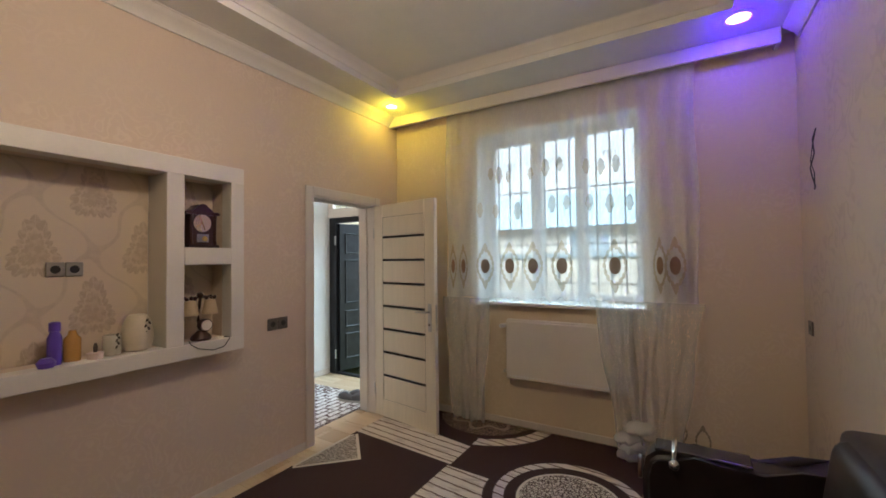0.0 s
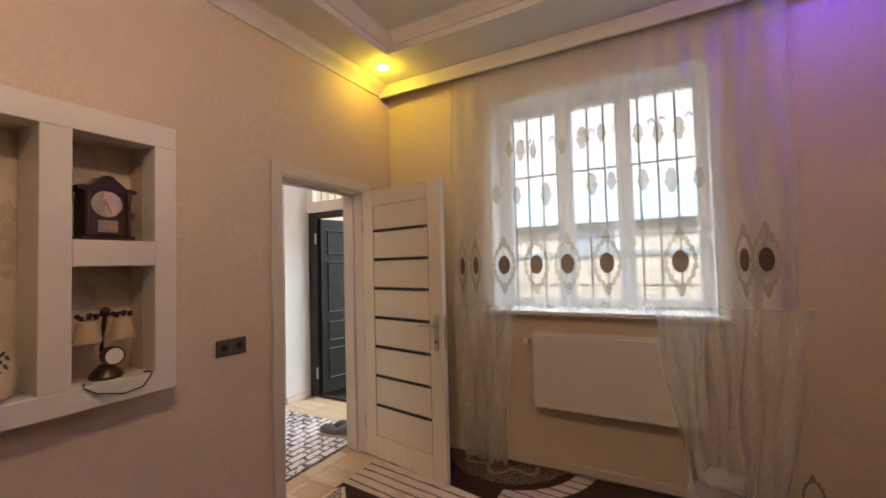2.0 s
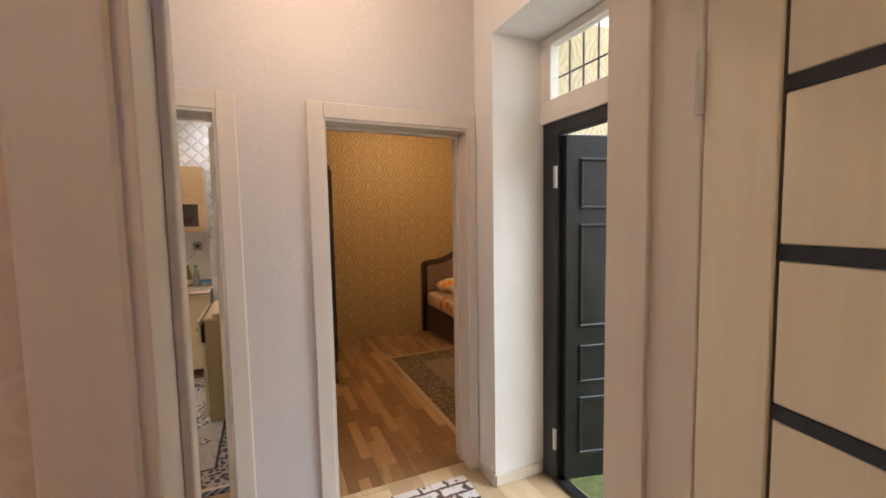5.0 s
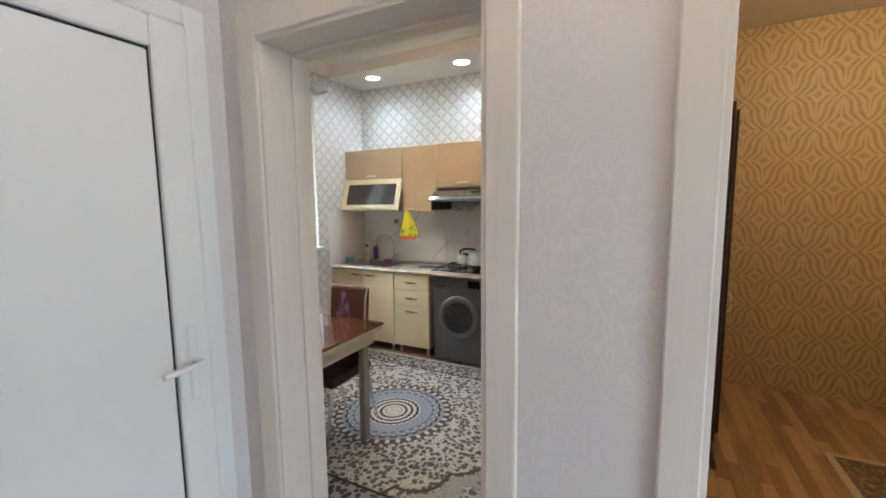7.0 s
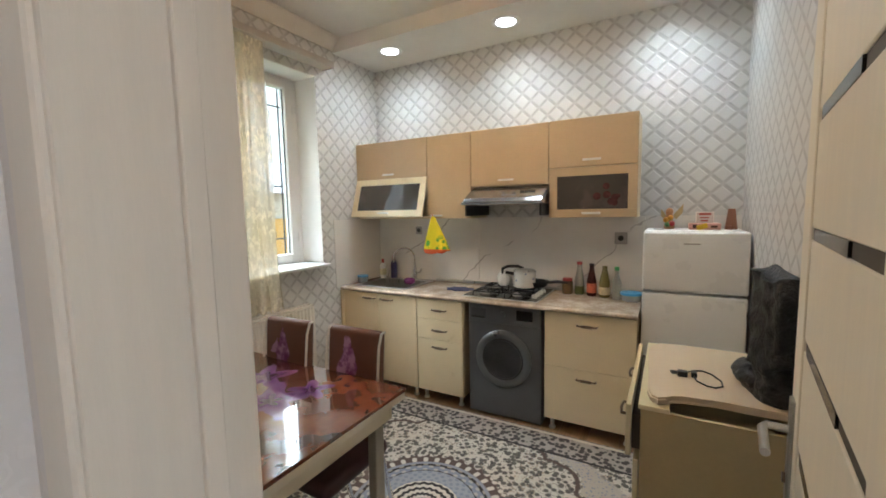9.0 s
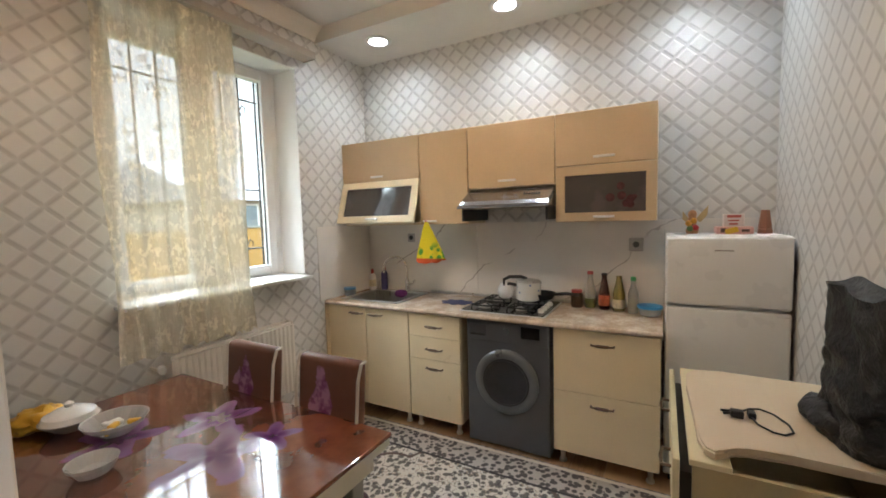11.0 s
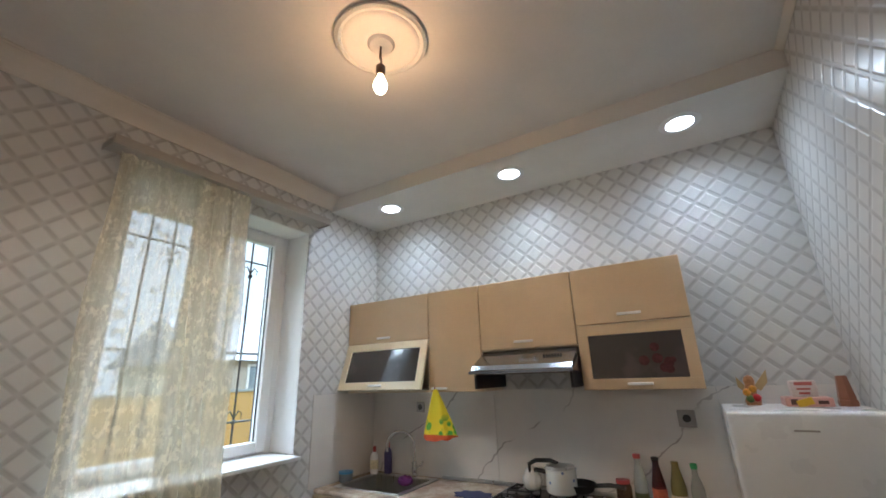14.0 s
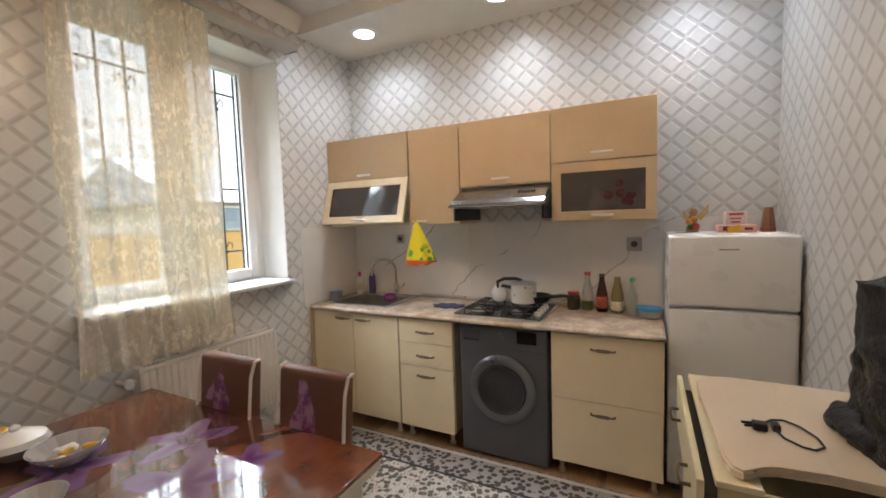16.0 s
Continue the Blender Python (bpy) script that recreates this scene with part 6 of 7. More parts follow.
# wall units
GLASS_DARK = Mat("smoked_glass", 0.06)
n = GLASS_DARK.noise(5, 3)
GLASS_DARK.colour(GLASS_DARK.mix(n.step(0.55, 0.7), (0.045, 0.035, 0.03), (0.075, 0.05, 0.045)))
GLASS_DARK.b.inputs["Specular IOR Level"].default_value = 0.9
GLASS_DARK = GLASS_DARK.m
ROSE = plain("red_rose_print", (0.055, 0.014, 0.016), 0.2, var=0.4, scale=40)


def wall_unit(y0, y1, z0, label):
    root = thing("wall_cabinet", (0.16, (y0 + y1) / 2, z0), label, "cabinet")
    t = 0.016
    boards_ = [("side_panel", (0.009, 0.30, y0 + 0.001, y0 + t, z0, 2.122)), ("side_panel", (0.009, 0.30, y1 - t, y1 - 0.001, z0, 2.122)),
               ("bottom_panel", (0.009, 0.30, y0 + t, y1 - t, z0, z0 + t)), ("top_panel", (0.009, 0.30, y0 + t, y1 - t, 2.106, 2.122)),
               ("back_panel", (0.009, 0.014, y0 + t, y1 - t, z0 + t, 2.106))]
    if z0 < 1.5 and y1 - y0 > 0.45:
        boards_.append(("shelf", (0.014, 0.30, y0 + t, y1 - t, 1.785, 1.80)))
    for nm, q in boards_:
        bm = B(); bx(bm, *q); part(nm, bm, CARCASS, root)
    return root


def flap(root, y0, y1, z0, z1, hy, hz, glazed=False, tilt=0.0):
    """A front that faces +x, hung from its upper edge; tilt opens it."""
    piv = (0.303, 0, z1)
    def tip(vs, b):
        if tilt:
            turn(b, vs, -tilt, piv, "Y")
    y0, y1, z0, z1 = y0 + 0.002, y1 - 0.002, z0 + 0.002, z1 - 0.002
    bm = B()
    if glazed:
        f = 0.055
        for q in ((y0, y1, z0, z0 + f), (y0, y1, z1 - f, z1), (y0, y0 + f, z0 + f, z1 - f), (y1 - f, y1, z0 + f, z1 - f)):
            tip(bx(bm, 0.303, 0.321, *q, 0.001), bm)
        # a tilted flap gets lighter cream, its brighter look put into the colour
        fr = part("door", bm, FRONT if tilt else FRONT_UP, root)
        bm = B(); tip(bx(bm, 0.308, 0.313, y0 + f, y1 - f, z0 + f, z1 - f), bm); gp = part("glass_pane", bm, GLASS_DARK, fr, "dark smoked glass")
        if not tilt:
            rr = random.Random(9)
            bm = B()
            for k in range(9):
                yy, zz, ra = y1 - f - 0.06 - rr.uniform(0, 0.22) * (k / 9), z0 + f + rr.uniform(0.04, 0.16), rr.uniform(0.012, 0.03)
                bmesh.ops.create_circle(bm, cap_ends=True, segments=14, radius=ra, matrix=Matrix.Translation((0.3135 + 0.0001 * k, yy, zz)) @ Matrix.Rotation(radians(90), 4, "Y"))
            part("rose_print", bm, ROSE, gp, "dull red rose print")
    else:
        tip(bx(bm, 0.303, 0.321, y0, y1, z0, z1, 0.002), bm)
        fr = part("door", bm, FRONT_UP, root)
    if hy is not None:
        bm = B(); w = 0.12
        vs = bx(bm, 0.335, 0.343, hy - w / 2, hy + w / 2, hz - 0.007, hz + 0.007, 0.002) + bx(bm, 0.321, 0.336, hy - w * 0.4, hy - w * 0.25, hz - 0.006, hz + 0.006) + bx(bm, 0.321, 0.336, hy + w * 0.25, hy + w * 0.4, hz - 0.006, hz + 0.006)
        if tilt:
            turn(bm, bm.verts[:], -tilt, piv, "Y")
        part("handle", bm, NICKEL, fr, "bright metal bar handle")


u1 = wall_unit(1.824, 2.575, 1.45, "tan wall cabinet with a tilted glass flap standing ajar")
flap(u1, 1.824, 2.575, 1.80, 2.122, 2.19, 1.835)
flap(u1, 1.824, 2.575, 1.452, 1.798, 2.19, 1.48, True, 17)
u2 = wall_unit(2.578, 2.975, 1.45, "narrow tan wall cabinet with one tall door")
flap(u2, 2.578, 2.975, 1.45, 2.122, 2.665, 1.475)
u3 = wall_unit(2.978, 3.583, 1.69, "tan wall cabinet above the cooker hood")
flap(u3, 2.978, 3.583, 1.695, 2.122, 3.27, 1.735)
u4 = wall_unit(3.586, 4.157, 1.45, "tan wall cabinet with a smoked glass flap")
flap(u4, 3.586, 4.157, 1.795, 2.122, 3.875, 1.84)
flap(u4, 3.586, 4.157, 1.45, 1.792, 3.875, 1.48, True)

hd = thing("cooker_hood", (0.25, 3.28, 1.5), "slim stainless steel cooker hood", "cooker hood")
bm = B()
prism(bm, [(0.012, 1.685), (0.30, 1.685), (0.46, 1.60), (0.485, 1.575), (0.485, 1.56), (0.30, 1.555), (0.012, 1.55)], 2.985, 3.577, "y")
HOOD = plain("polished_hood_steel", (0.40, 0.42, 0.46), 0.2, 1.0, var=0.12, bump=0.05)
part("body", bm, HOOD, hd)
bm = B()
for k in range(7):
    vs = bx(bm, 0.375, 0.40, 3.40 + 0.016 * k, 3.407 + 0.016 * k, 1.641, 1.645); turn(bm, vs, 28, (0.39, 3.4, 1.643), "Y")
part("vent_slots", bm, BLACK, hd)
for yy in (2.99, 3.557):
    bm = B(); bx(bm, 0.02, 0.46, yy, yy + 0.015, 1.47, 1.55, 0.003); part("side_bracket", bm, BLACK, hd)
bm = B(); bx(bm, 0.05, 0.45, 3.01, 3.55, 1.548, 1.554); part("filter_plate", bm, DARK_METAL, hd)
bm = B()
prism(bm, [(0.34, 1.646), (0.47, 1.578), (0.50, 1.568), (0.50, 1.555), (0.48, 1.552), (0.49, 1.566), (0.33, 1.642)], 2.975, 3.587, "y"); part("visor", bm, HOOD, hd, "polished steel visor")

# yellow cloth on the narrow door's handle
yc = thing("kitchen_towel", (0.35, 2.64, 1.15), "yellow kitchen towel with a fruit print hanging from a handle", "towel")
mt = Mat("yellow_towel", 0.9)
x, y, z = mt.pos()
cl = mt.cells(20, "Distance").step(0.36, 0.48)
low = z.step(1.34, 1.26)
c = mt.mix((1.0 - cl) * low, (0.80, 0.66, 0.02), (0.10, 0.35, 0.04))
c = mt.mix(z.step(1.205, 1.195), c, (0.60, 0.10, 0.03))
mt.colour(c)
mt.bump(mt.noise(200, 2), 0.4, 0.002)
bm = B()
rows = []
for j in range(15):
    v = j / 14
    w = 0.012 + 0.10 * v ** 0.8
    row = []
    for i in range(29):
        a = 2 * math.pi * i / 28
        fold = 1 + (0.22 * math.cos(5 * a + 0.6) + 0.10 * math.sin(11 * a + 3 * v)) * v
        row.append(bm.verts.new((0.352 + 0.25 * w * math.sin(a) * fold, 2.645 + 0.02 * v + w * math.cos(a) * fold, 1.47 - 0.29 * v + 0.02 * math.sin(a * 2 + 1) * v)))
    rows.append(row)
for a, b in zip(rows, rows[1:]):
    for i in range(28):
        bm.faces.new((a[i], a[i + 1], b[i + 1], b[i]))
part("cloth", bm, mt.m, yc, smooth=True)
bm = B(); tube(bm, [(0.35, 2.645, 1.465), (0.355, 2.64, 1.485), (0.35, 2.635, 1.465)], 0.003, 6); part("loop", bm, RED, yc)
socket(0.008, 2.29, 1.335, "x", 1, SILVER_PL, "silver socket in the splash panel by the sink", 0.075)
socket(0.008, 4.035, 1.29, "x", 1, SILVER_PL, "silver socket in the splash panel by the fridge")

# washing machine
GREY_WM = plain("graphite_enamel", (0.11, 0.115, 0.125), 0.35, 0.3, var=0.05)
wm = thing("washing_machine", (0.31, 3.335, 0), "graphite grey front-loading washing machine under the worktop", "washing machine")
bm = B(); bx(bm, 0.06, 0.565, 3.06, 3.605, 0.015, 0.835, 0.008, 2); part("body", bm, GREY_WM, wm)
bm = B(); bx(bm, 0.565, 0.572, 3.065, 3.60, 0.705, 0.83, 0.003); cp = part("control_panel", bm, GREY_WM, wm)
bm = B(); bx(bm, 0.572, 0.575, 3.08, 3.20, 0.735, 0.805, 0.002); part("detergent_drawer", bm, plain("graphite_drawer", (0.06, 0.06, 0.065), 0.4), cp)
bm = B(); bx(bm, 0.5745, 0.5765, 3.09, 3.19, 0.735, 0.75); part("drawer_grip", bm, BLACK, cp)
bm = B(); tube(bm, [(0.572, 3.33, 0.778), (0.592, 3.33, 0.778)], 0.021, 24); part("programme_knob", bm, GREY_WM, cp, "round programme knob")
bm = B(); bx(bm, 0.572, 0.575, 3.43, 3.545, 0.745, 0.815); part("display", bm, BLACK_GLASS, cp, "black display")


def disc(bm, cy, cz, prof, seg=40, cap=True):
    """Revolve (radius, x) pairs about an axis along x."""
    rings = [[bm.verts.new((x, cy + r * math.cos(2 * math.pi * k / seg), cz + r * math.sin(2 * math.pi * k / seg))) for k in range(seg)] for r, x in prof]
    for a, b in zip(rings, rings[1:]):
        for k in range(seg):
            bm.faces.new((a[k], a[(k + 1) % seg], b[(k + 1) % seg], b[k]))
    if cap:
        bm.faces.new(rings[-1])


bm = B(); disc(bm, 3.333, 0.455, [(0.205, 0.566), (0.207, 0.585), (0.195, 0.597), (0.165, 0.600), (0.150, 0.592)], cap=False); dr = part("door_ring", bm, plain("grey_door_ring", (0.17, 0.175, 0.185), 0.3, 0.6), wm, smooth=True)
bm = B(); disc(bm, 3.333, 0.455, [(0.152, 0.5925), (0.150, 0.5965), (0.142, 0.5965), (0.138, 0.593)], cap=False); part("inner_ring", bm, BLACK, dr, "dark inner ring", smooth=True)
bm = B(); disc(bm, 3.333, 0.455, [(0.139, 0.5935), (0.12, 0.585), (0.09, 0.568), (0.05, 0.566), (0.01, 0.566)]); part("porthole_glass", bm, plain("porthole_dark_glass", (0.03, 0.03, 0.033), 0.1, var=0.3, bump=0), dr, "dark porthole glass", smooth=True)
for y in (3.11, 3.555):
    for x in (0.12, 0.5):
        bm = B(); lathe(bm, x, y, [(0.02, 0), (0.02, 0.016)], 12); part("foot", bm, BLACK, wm)

# fridge
FRIDGE = plain("white_fridge_enamel", (0.80, 0.80, 0.79), 0.28, var=0.02, bump=0.03)
fr_ = thing("fridge", (0.25, 4.475, 0), "white two-door fridge freezer", "fridge")
bm = B(); bx(bm, 0.012, 0.445, 4.205, 4.735, 0.03, 1.366, 0.008, 2); part("cabinet", bm, FRIDGE, fr_)
bm = B(); bx(bm, 0.450, 0.49, 4.205, 4.735, 1.008, 1.364, 0.014, 3); d1 = part("freezer_door", bm, FRIDGE, fr_, smooth=True)
bm = B(); bx(bm, 0.450, 0.49, 4.205, 4.735, 0.06, 0.996, 0.014, 3); d2 = part("fridge_door", bm, FRIDGE, fr_, smooth=True)
bm = B(); bx(bm, 0.4895, 0.4915, 4.42, 4.50, 1.292, 1.299, 0.0005); part("badge", bm, SILVER_PL, d1, "small silver badge bar")
bm = B(); bx(bm, 0.4895, 0.497, 4.675, 4.72, 0.975, 0.99, 0.003); part("hinge_cover", bm, PVC, d2)
for y in (4.25, 4.69):
    for x in (0.04, 0.40):
        bm = B(); bx(bm, x, x + 0.04, y - 0.02, y + 0.02, 0, 0.03); part("foot", bm, BLACK, fr_)
# on the fridge
fg = thing("angel_figurine", (0.12, 4.34, 1.366), "small winged figurine with sunflowers", "figurine")
bm = B()
lathe(bm, 0.12, 4.34, [(0.03, 0), (0.034, 0.02), (0.02, 0.05), (0.026, 0.075), (0.02, 0.095), (0.024, 0.112), (0.018, 0.132), (0.004, 0.14)], 16, base=1.366)
part("body", bm, plain("gilt_resin", (0.45, 0.22, 0.10), 0.4, 0.2, var=0.3, scale=60), fg, smooth=True)
bm = B(); prism(bm, [(4.355, 1.45), (4.42, 1.53), (4.415, 1.47), (4.38, 1.43)], 0.10, 0.106, "x"); prism(bm, [(4.325, 1.45), (4.29, 1.50), (4.29, 1.45), (4.31, 1.43)], 0.10, 0.106, "x"); part("wing", bm, plain("gold_wing", (0.55, 0.40, 0.2), 0.4, 0.5), fg)
for dy, dz, col in ((-0.02, 0.06, (0.65, 0.30, 0.03)), (0.005, 0.075, (0.65, 0.30, 0.03)), (0.015, 0.035, (0.45, 0.02, 0.03)), (-0.012, 0.03, (0.08, 0.16, 0.04))):
    bm = B(); bmesh.ops.create_icosphere(bm, subdivisions=2, radius=0.018, matrix=Matrix.Translation((0.15, 4.34 + dy, 1.366 + dz)))
    part("flower", bm, plain("flower_paint", col, 0.5, var=0.3, scale=80), fg, smooth=True)
ts = thing("sweet_tray", (0.15, 4.53, 1.366), "pink plastic tray with a yellow ribbon", "tray")
PINK = plain("pink_plastic", (0.72, 0.40, 0.34), 0.4)
bm = B(); bx(bm, 0.08, 0.22, 4.45, 4.62, 1.366, 1.405, 0.006, 2); part("tray", bm, PINK, ts)
bm = B(); vs = bx(bm, 0.222, 0.226, 4.49, 4.55, 1.37, 1.40, 0.001); turn(bm, vs, 18, (0.22, 4.52, 1.385), "X"); part("ribbon", bm, plain("yellow_ribbon", (0.75, 0.48, 0.03), 0.5), ts, "yellow ribbon")
DARK_PRINT = plain("dark_print", (0.10, 0.04, 0.03), 0.6)
for q in ((4.47, 4.495, 1.375, 1.398), (4.565, 4.60, 1.378, 1.392)):
    bm = B(); bx(bm, 0.2205, 0.2235, *q); part("printed_mark", bm, DARK_PRINT, ts)
nb_ = thing("napkin_box", (0.10, 4.53, 1.405), "pink and white printed paper box on the tray", "box")
bm = B(); bx(bm, 0.09, 0.16, 4.49, 4.585, 1.405, 1.475, 0.003); part("carton", bm, plain("pale_pink_card", (0.72, 0.62, 0.58), 0.6, var=0.1), nb_)
bm = B(); bx(bm, 0.1605, 0.1615, 4.505, 4.57, 1.455, 1.47); bx(bm, 0.1605, 0.1615, 4.51, 4.56, 1.435, 1.443); bx(bm, 0.1605, 0.1615, 4.515, 4.555, 1.415, 1.425); part("printed_bar", bm, plain("red_print", (0.45, 0.10, 0.08), 0.6), nb_, "red printed bars")
co = thing("wooden_cone", (0.16, 4.675, 1.366), "turned brown wooden cone ornament", "ornament")
bm = B(); lathe(bm, 0.16, 4.675, [(0.036, 0), (0.036, 0.022), (0.031, 0.028), (0.033, 0.032), (0.021, 0.125), (0.018, 0.128)], 6, base=1.366); part("body", bm, plain("brown_varnish", (0.26, 0.10, 0.05), 0.4), co)

# dining table
mt = Mat("table_glass_print", 0.05)
x, y, z = mt.pos()
n1, n2 = mt.noise(3.2, 4, 0.6), mt.noise(14, 4)
stripe = ((x * 0.7 + y * 0.5) * 2.2 + n1 * 0.5).fract()
c = mt.mix((n1 * 0.7 + n2 * 0.3).step(0.32, 0.68), (0.055, 0.014, 0.010), (0.22, 0.075, 0.038))
c = mt.mix((stripe - 0.5).abs().step(0.05, 0.03) * 0.8, c, (0.03, 0.012, 0.01))


def blossom(cx, cy, rad):
    dx, dy = x - cx, y - cy
    r = (dx * dx + dy * dy).sqrt()
    a = dy.atan2(dx)
    pet = (a * 5.0 + n2 * 3.0).sin() * 0.28 + 0.72
    return r / (pet * rad)


for cx, cy, rad in ((2.05, 2.72, 0.16), (2.20, 2.95, 0.20), (2.30, 2.55, 0.16), (2.05, 3.02, 0.11)):
    b_ = blossom(cx, cy, rad)
    c = mt.mix(b_.step(1.0, 0.88), c, mt.mix((b_ + n2 * 0.5).step(0.3, 1.1), (0.09, 0.015, 0.11), (0.20, 0.10, 0.24)))
c = mt.mix((y - 2.77).abs().step(0.003, 0.0015), c, (0.02, 0.01, 0.01))
mt.colour(c)
mt.b.inputs["Coat Weight"].default_value = 0.7
mt.b.inputs["Coat Roughness"].default_value = 0.015
TABLE_TOP = mt.m
TABLE_CREAM = plain("cream_table_edge", (0.66, 0.60, 0.48), 0.4, var=0.04)
tb = thing("dining_table", (2.24, 2.75, 0), "glossy brown dining table with a violet flower print", "table")
bm = B(); bx(bm, 1.845, 2.645, 2.11, 3.375, 0.748, 0.764, 0.003, 2); part("tabletop", bm, TABLE_TOP, tb)
bm = B(); bx(bm, 1.85, 2.64, 2.115, 3.37, 0.715, 0.7475, 0.003); part("edge_board", bm, TABLE_CREAM, tb)
for q in ((1.88, 1.895, 2.16, 3.32), (2.595, 2.61, 2.16, 3.32), (1.895, 2.595, 2.16, 2.175), (1.895, 2.595, 3.305, 3.32)):
    bm = B(); bx(bm, *q, 0.63, 0.715, 0.002); part("apron", bm, TABLE_CREAM, tb)
for x, y, dx, dy in ((1.93, 3.27, 0.06, 0.04), (2.56, 3.27, 0.03, 0.04), (1.93, 2.21, 0.0, -0.04), (2.56, 2.21, 0.03, -0.04)):
    bm = B()
    vs = bx(bm, x - 0.028, x + 0.028, y - 0.022, y + 0.022, 0.010, 0.71, 0.006, 2)
    for v in bm.verts:
        k = 1 - (v.co.z - 0.01) / 0.7
        v.co.x += dx * k
        v.co.y += dy * k
    part("leg", bm, plain("grey_metal_leg", (0.34, 0.32, 0.28), 0.4, 0.5), tb)

# chairs
mt = Mat("brown_leatherette_print", 0.42)
tc = mt.t.nodes.new("ShaderNodeTexCoord")
sp_ = mt.t.nodes.new("ShaderNodeSeparateXYZ")
mt.t.links.new(tc.outputs["Object"], sp_.inputs[0])
ox, oy, oz = (V(mt.t, sp_.outputs[k]) for k in range(3))
nn = mt.noise(16, 4)
dy_ = (oy - 3.055) / 0.105
fl = (nn * 0.55 + (dy_ * 3.0 + nn * 4.0).sin() * 0.12 - dy_.abs() * 0.28 - (oz - 0.80).abs() * 2.2 + 0.22)
c = mt.mix(mt.noise(6, 3), (0.085, 0.030, 0.018), (0.17, 0.065, 0.035))
c = mt.mix(fl.step(0.30, 0.36), c, mt.mix(nn.step(0.4, 0.6), (0.14, 0.015, 0.13), (0.40, 0.22, 0.38)))
mt.colour(c)
mt.bump(mt.noise(150, 3), 0.2, 0.001)
CHAIR = mt.m
PIPING = plain("white_piping", (0.72, 0.68, 0.62), 0.5)
PLUM = plain("plum_leatherette", (0.045, 0.014, 0.016), 0.42, bump=0.3)
ch = thing("dining_chair", (1.75, 3.07, 0.0), "brown padded dining chair with a violet flower print and white piping", "chair", "chairs at the dining table")
bm = B()
vs = bx(bm, 1.775, 1.830, 2.915, 3.225, 0.40, 0.975, 0.022, 4)
for v in bm.verts:
    v.co.x -= 0.05 * ((v.co.z - 0.4) / 0.57) ** 1.5 - 0.05
part("backrest", bm, CHAIR, ch, smooth=True)
for yy in (2.914, 3.226):
    bm = B()
    pts = [(1.829 + 0.05 - 0.05 * max(0, (z - 0.4) / 0.57) ** 1.5, yy, z) for z in [0.42 + 0.055 * k for k in range(10)]] + [(1.815, yy, 0.968), (1.79, yy, 0.972)]
    tube(bm, pts, 0.006, 8)
    part("piping", bm, PIPING, ch, "white piping", smooth=True)
bm = B(); bx(bm, 1.80, 2.20, 2.90, 3.24, 0.41, 0.48, 0.03, 4); part("seat", bm, PLUM, ch, "dark plum seat", smooth=True)
for yy in (2.93, 3.21):
    bm = B(); tube(bm, [(1.83, yy, 0.42), (1.80, yy, 0.30), (1.76, yy, 0.14), (1.73, yy, 0.018)], 0.012, 10); part("leg", bm, CHROME, ch, "chrome tube leg", smooth=True)
    bm = B(); tube(bm, [(2.16, yy, 0.42), (2.19, yy, 0.30), (2.22, yy, 0.14), (2.24, yy, 0.018)], 0.012, 10); part("leg", bm, CHROME, ch, "chrome tube leg", smooth=True)
copy_thing(ch, Matrix.Translation((1.765, 2.635, 0)))

# on the table
CRYSTAL = tinted("crystal", (0.80, 0.80, 0.78), 0.05)
GOLDWRAP = plain("gold_wrapper", (0.62, 0.36, 0.04), 0.3, 0.6)
ds = thing("crystal_bowl", (2.345, 2.31, 0.765), "covered crystal sweet bowl on the table", "bowl")
bm = B(); lathe(bm, 2.345, 2.31, [(0.035, 0), (0.05, 0.008), (0.085, 0.04), (0.088, 0.045), (0.08, 0.043)], 28, base=0.765); part("dish", bm, CRYSTAL, ds, smooth=True)
bm = B(); lathe(bm, 2.345, 2.31, [(0.083, 0.046), (0.075, 0.065), (0.04, 0.082), (0.012, 0.088), (0.015, 0.10), (0.005, 0.108)], 28, base=0.765); part("lid", bm, WHITE_CHINA, ds, smooth=True)
d2_ = thing("crystal_dish", (2.28, 2.49, 0.765), "cut crystal dish holding wrapped sweets", "dish")
bm = B(); lathe(bm, 2.28, 2.49, [(0.04, 0), (0.055, 0.006), (0.09, 0.038), (0.10, 0.055), (0.095, 0.053), (0.06, 0.015), (0.01, 0.008)], 20, base=0.765); part("dish", bm, CRYSTAL, d2_)
rr = random.Random(2)
for k in range(7):
    sx, sy = 2.28 + rr.uniform(-0.05, 0.05), 2.49 + rr.uniform(-0.05, 0.05)
    bm = B(); vs = bx(bm, sx - 0.02, sx + 0.02, sy - 0.01, sy + 0.01, 0.79, 0.806, 0.005, 2); turn(bm, vs, rr.uniform(0, 180), (sx, sy, 0.8))
    mesh_thing("wrapped_sweet", bm, GOLDWRAP if k % 2 else WHITE_CHINA, "wrapped sweet in the crystal dish", "sweet", "sweets in the dish")
d3_ = thing("crystal_dish", (2.43, 2.71, 0.765), "low cut crystal dish near the table edge", "dish")
bm = B(); lathe(bm, 2.43, 2.71, [(0.03, 0), (0.045, 0.005), (0.062, 0.03), (0.066, 0.042), (0.062, 0.04), (0.04, 0.012), (0.01, 0.007)], 16, base=0.765); part("dish", bm, CRYSTAL, d3_)
bk = thing("biscuit_bag", (2.40, 2.19, 0.765), "crinkled gold biscuit packet lying on the table", "packet")
bm = B(); bmesh.ops.create_icosphere(bm, subdivisions=4, radius=1.0, matrix=Matrix.Translation((2.40, 2.19, 0.80)) @ Matrix.Diagonal((0.085, 0.062, 0.042, 1)))
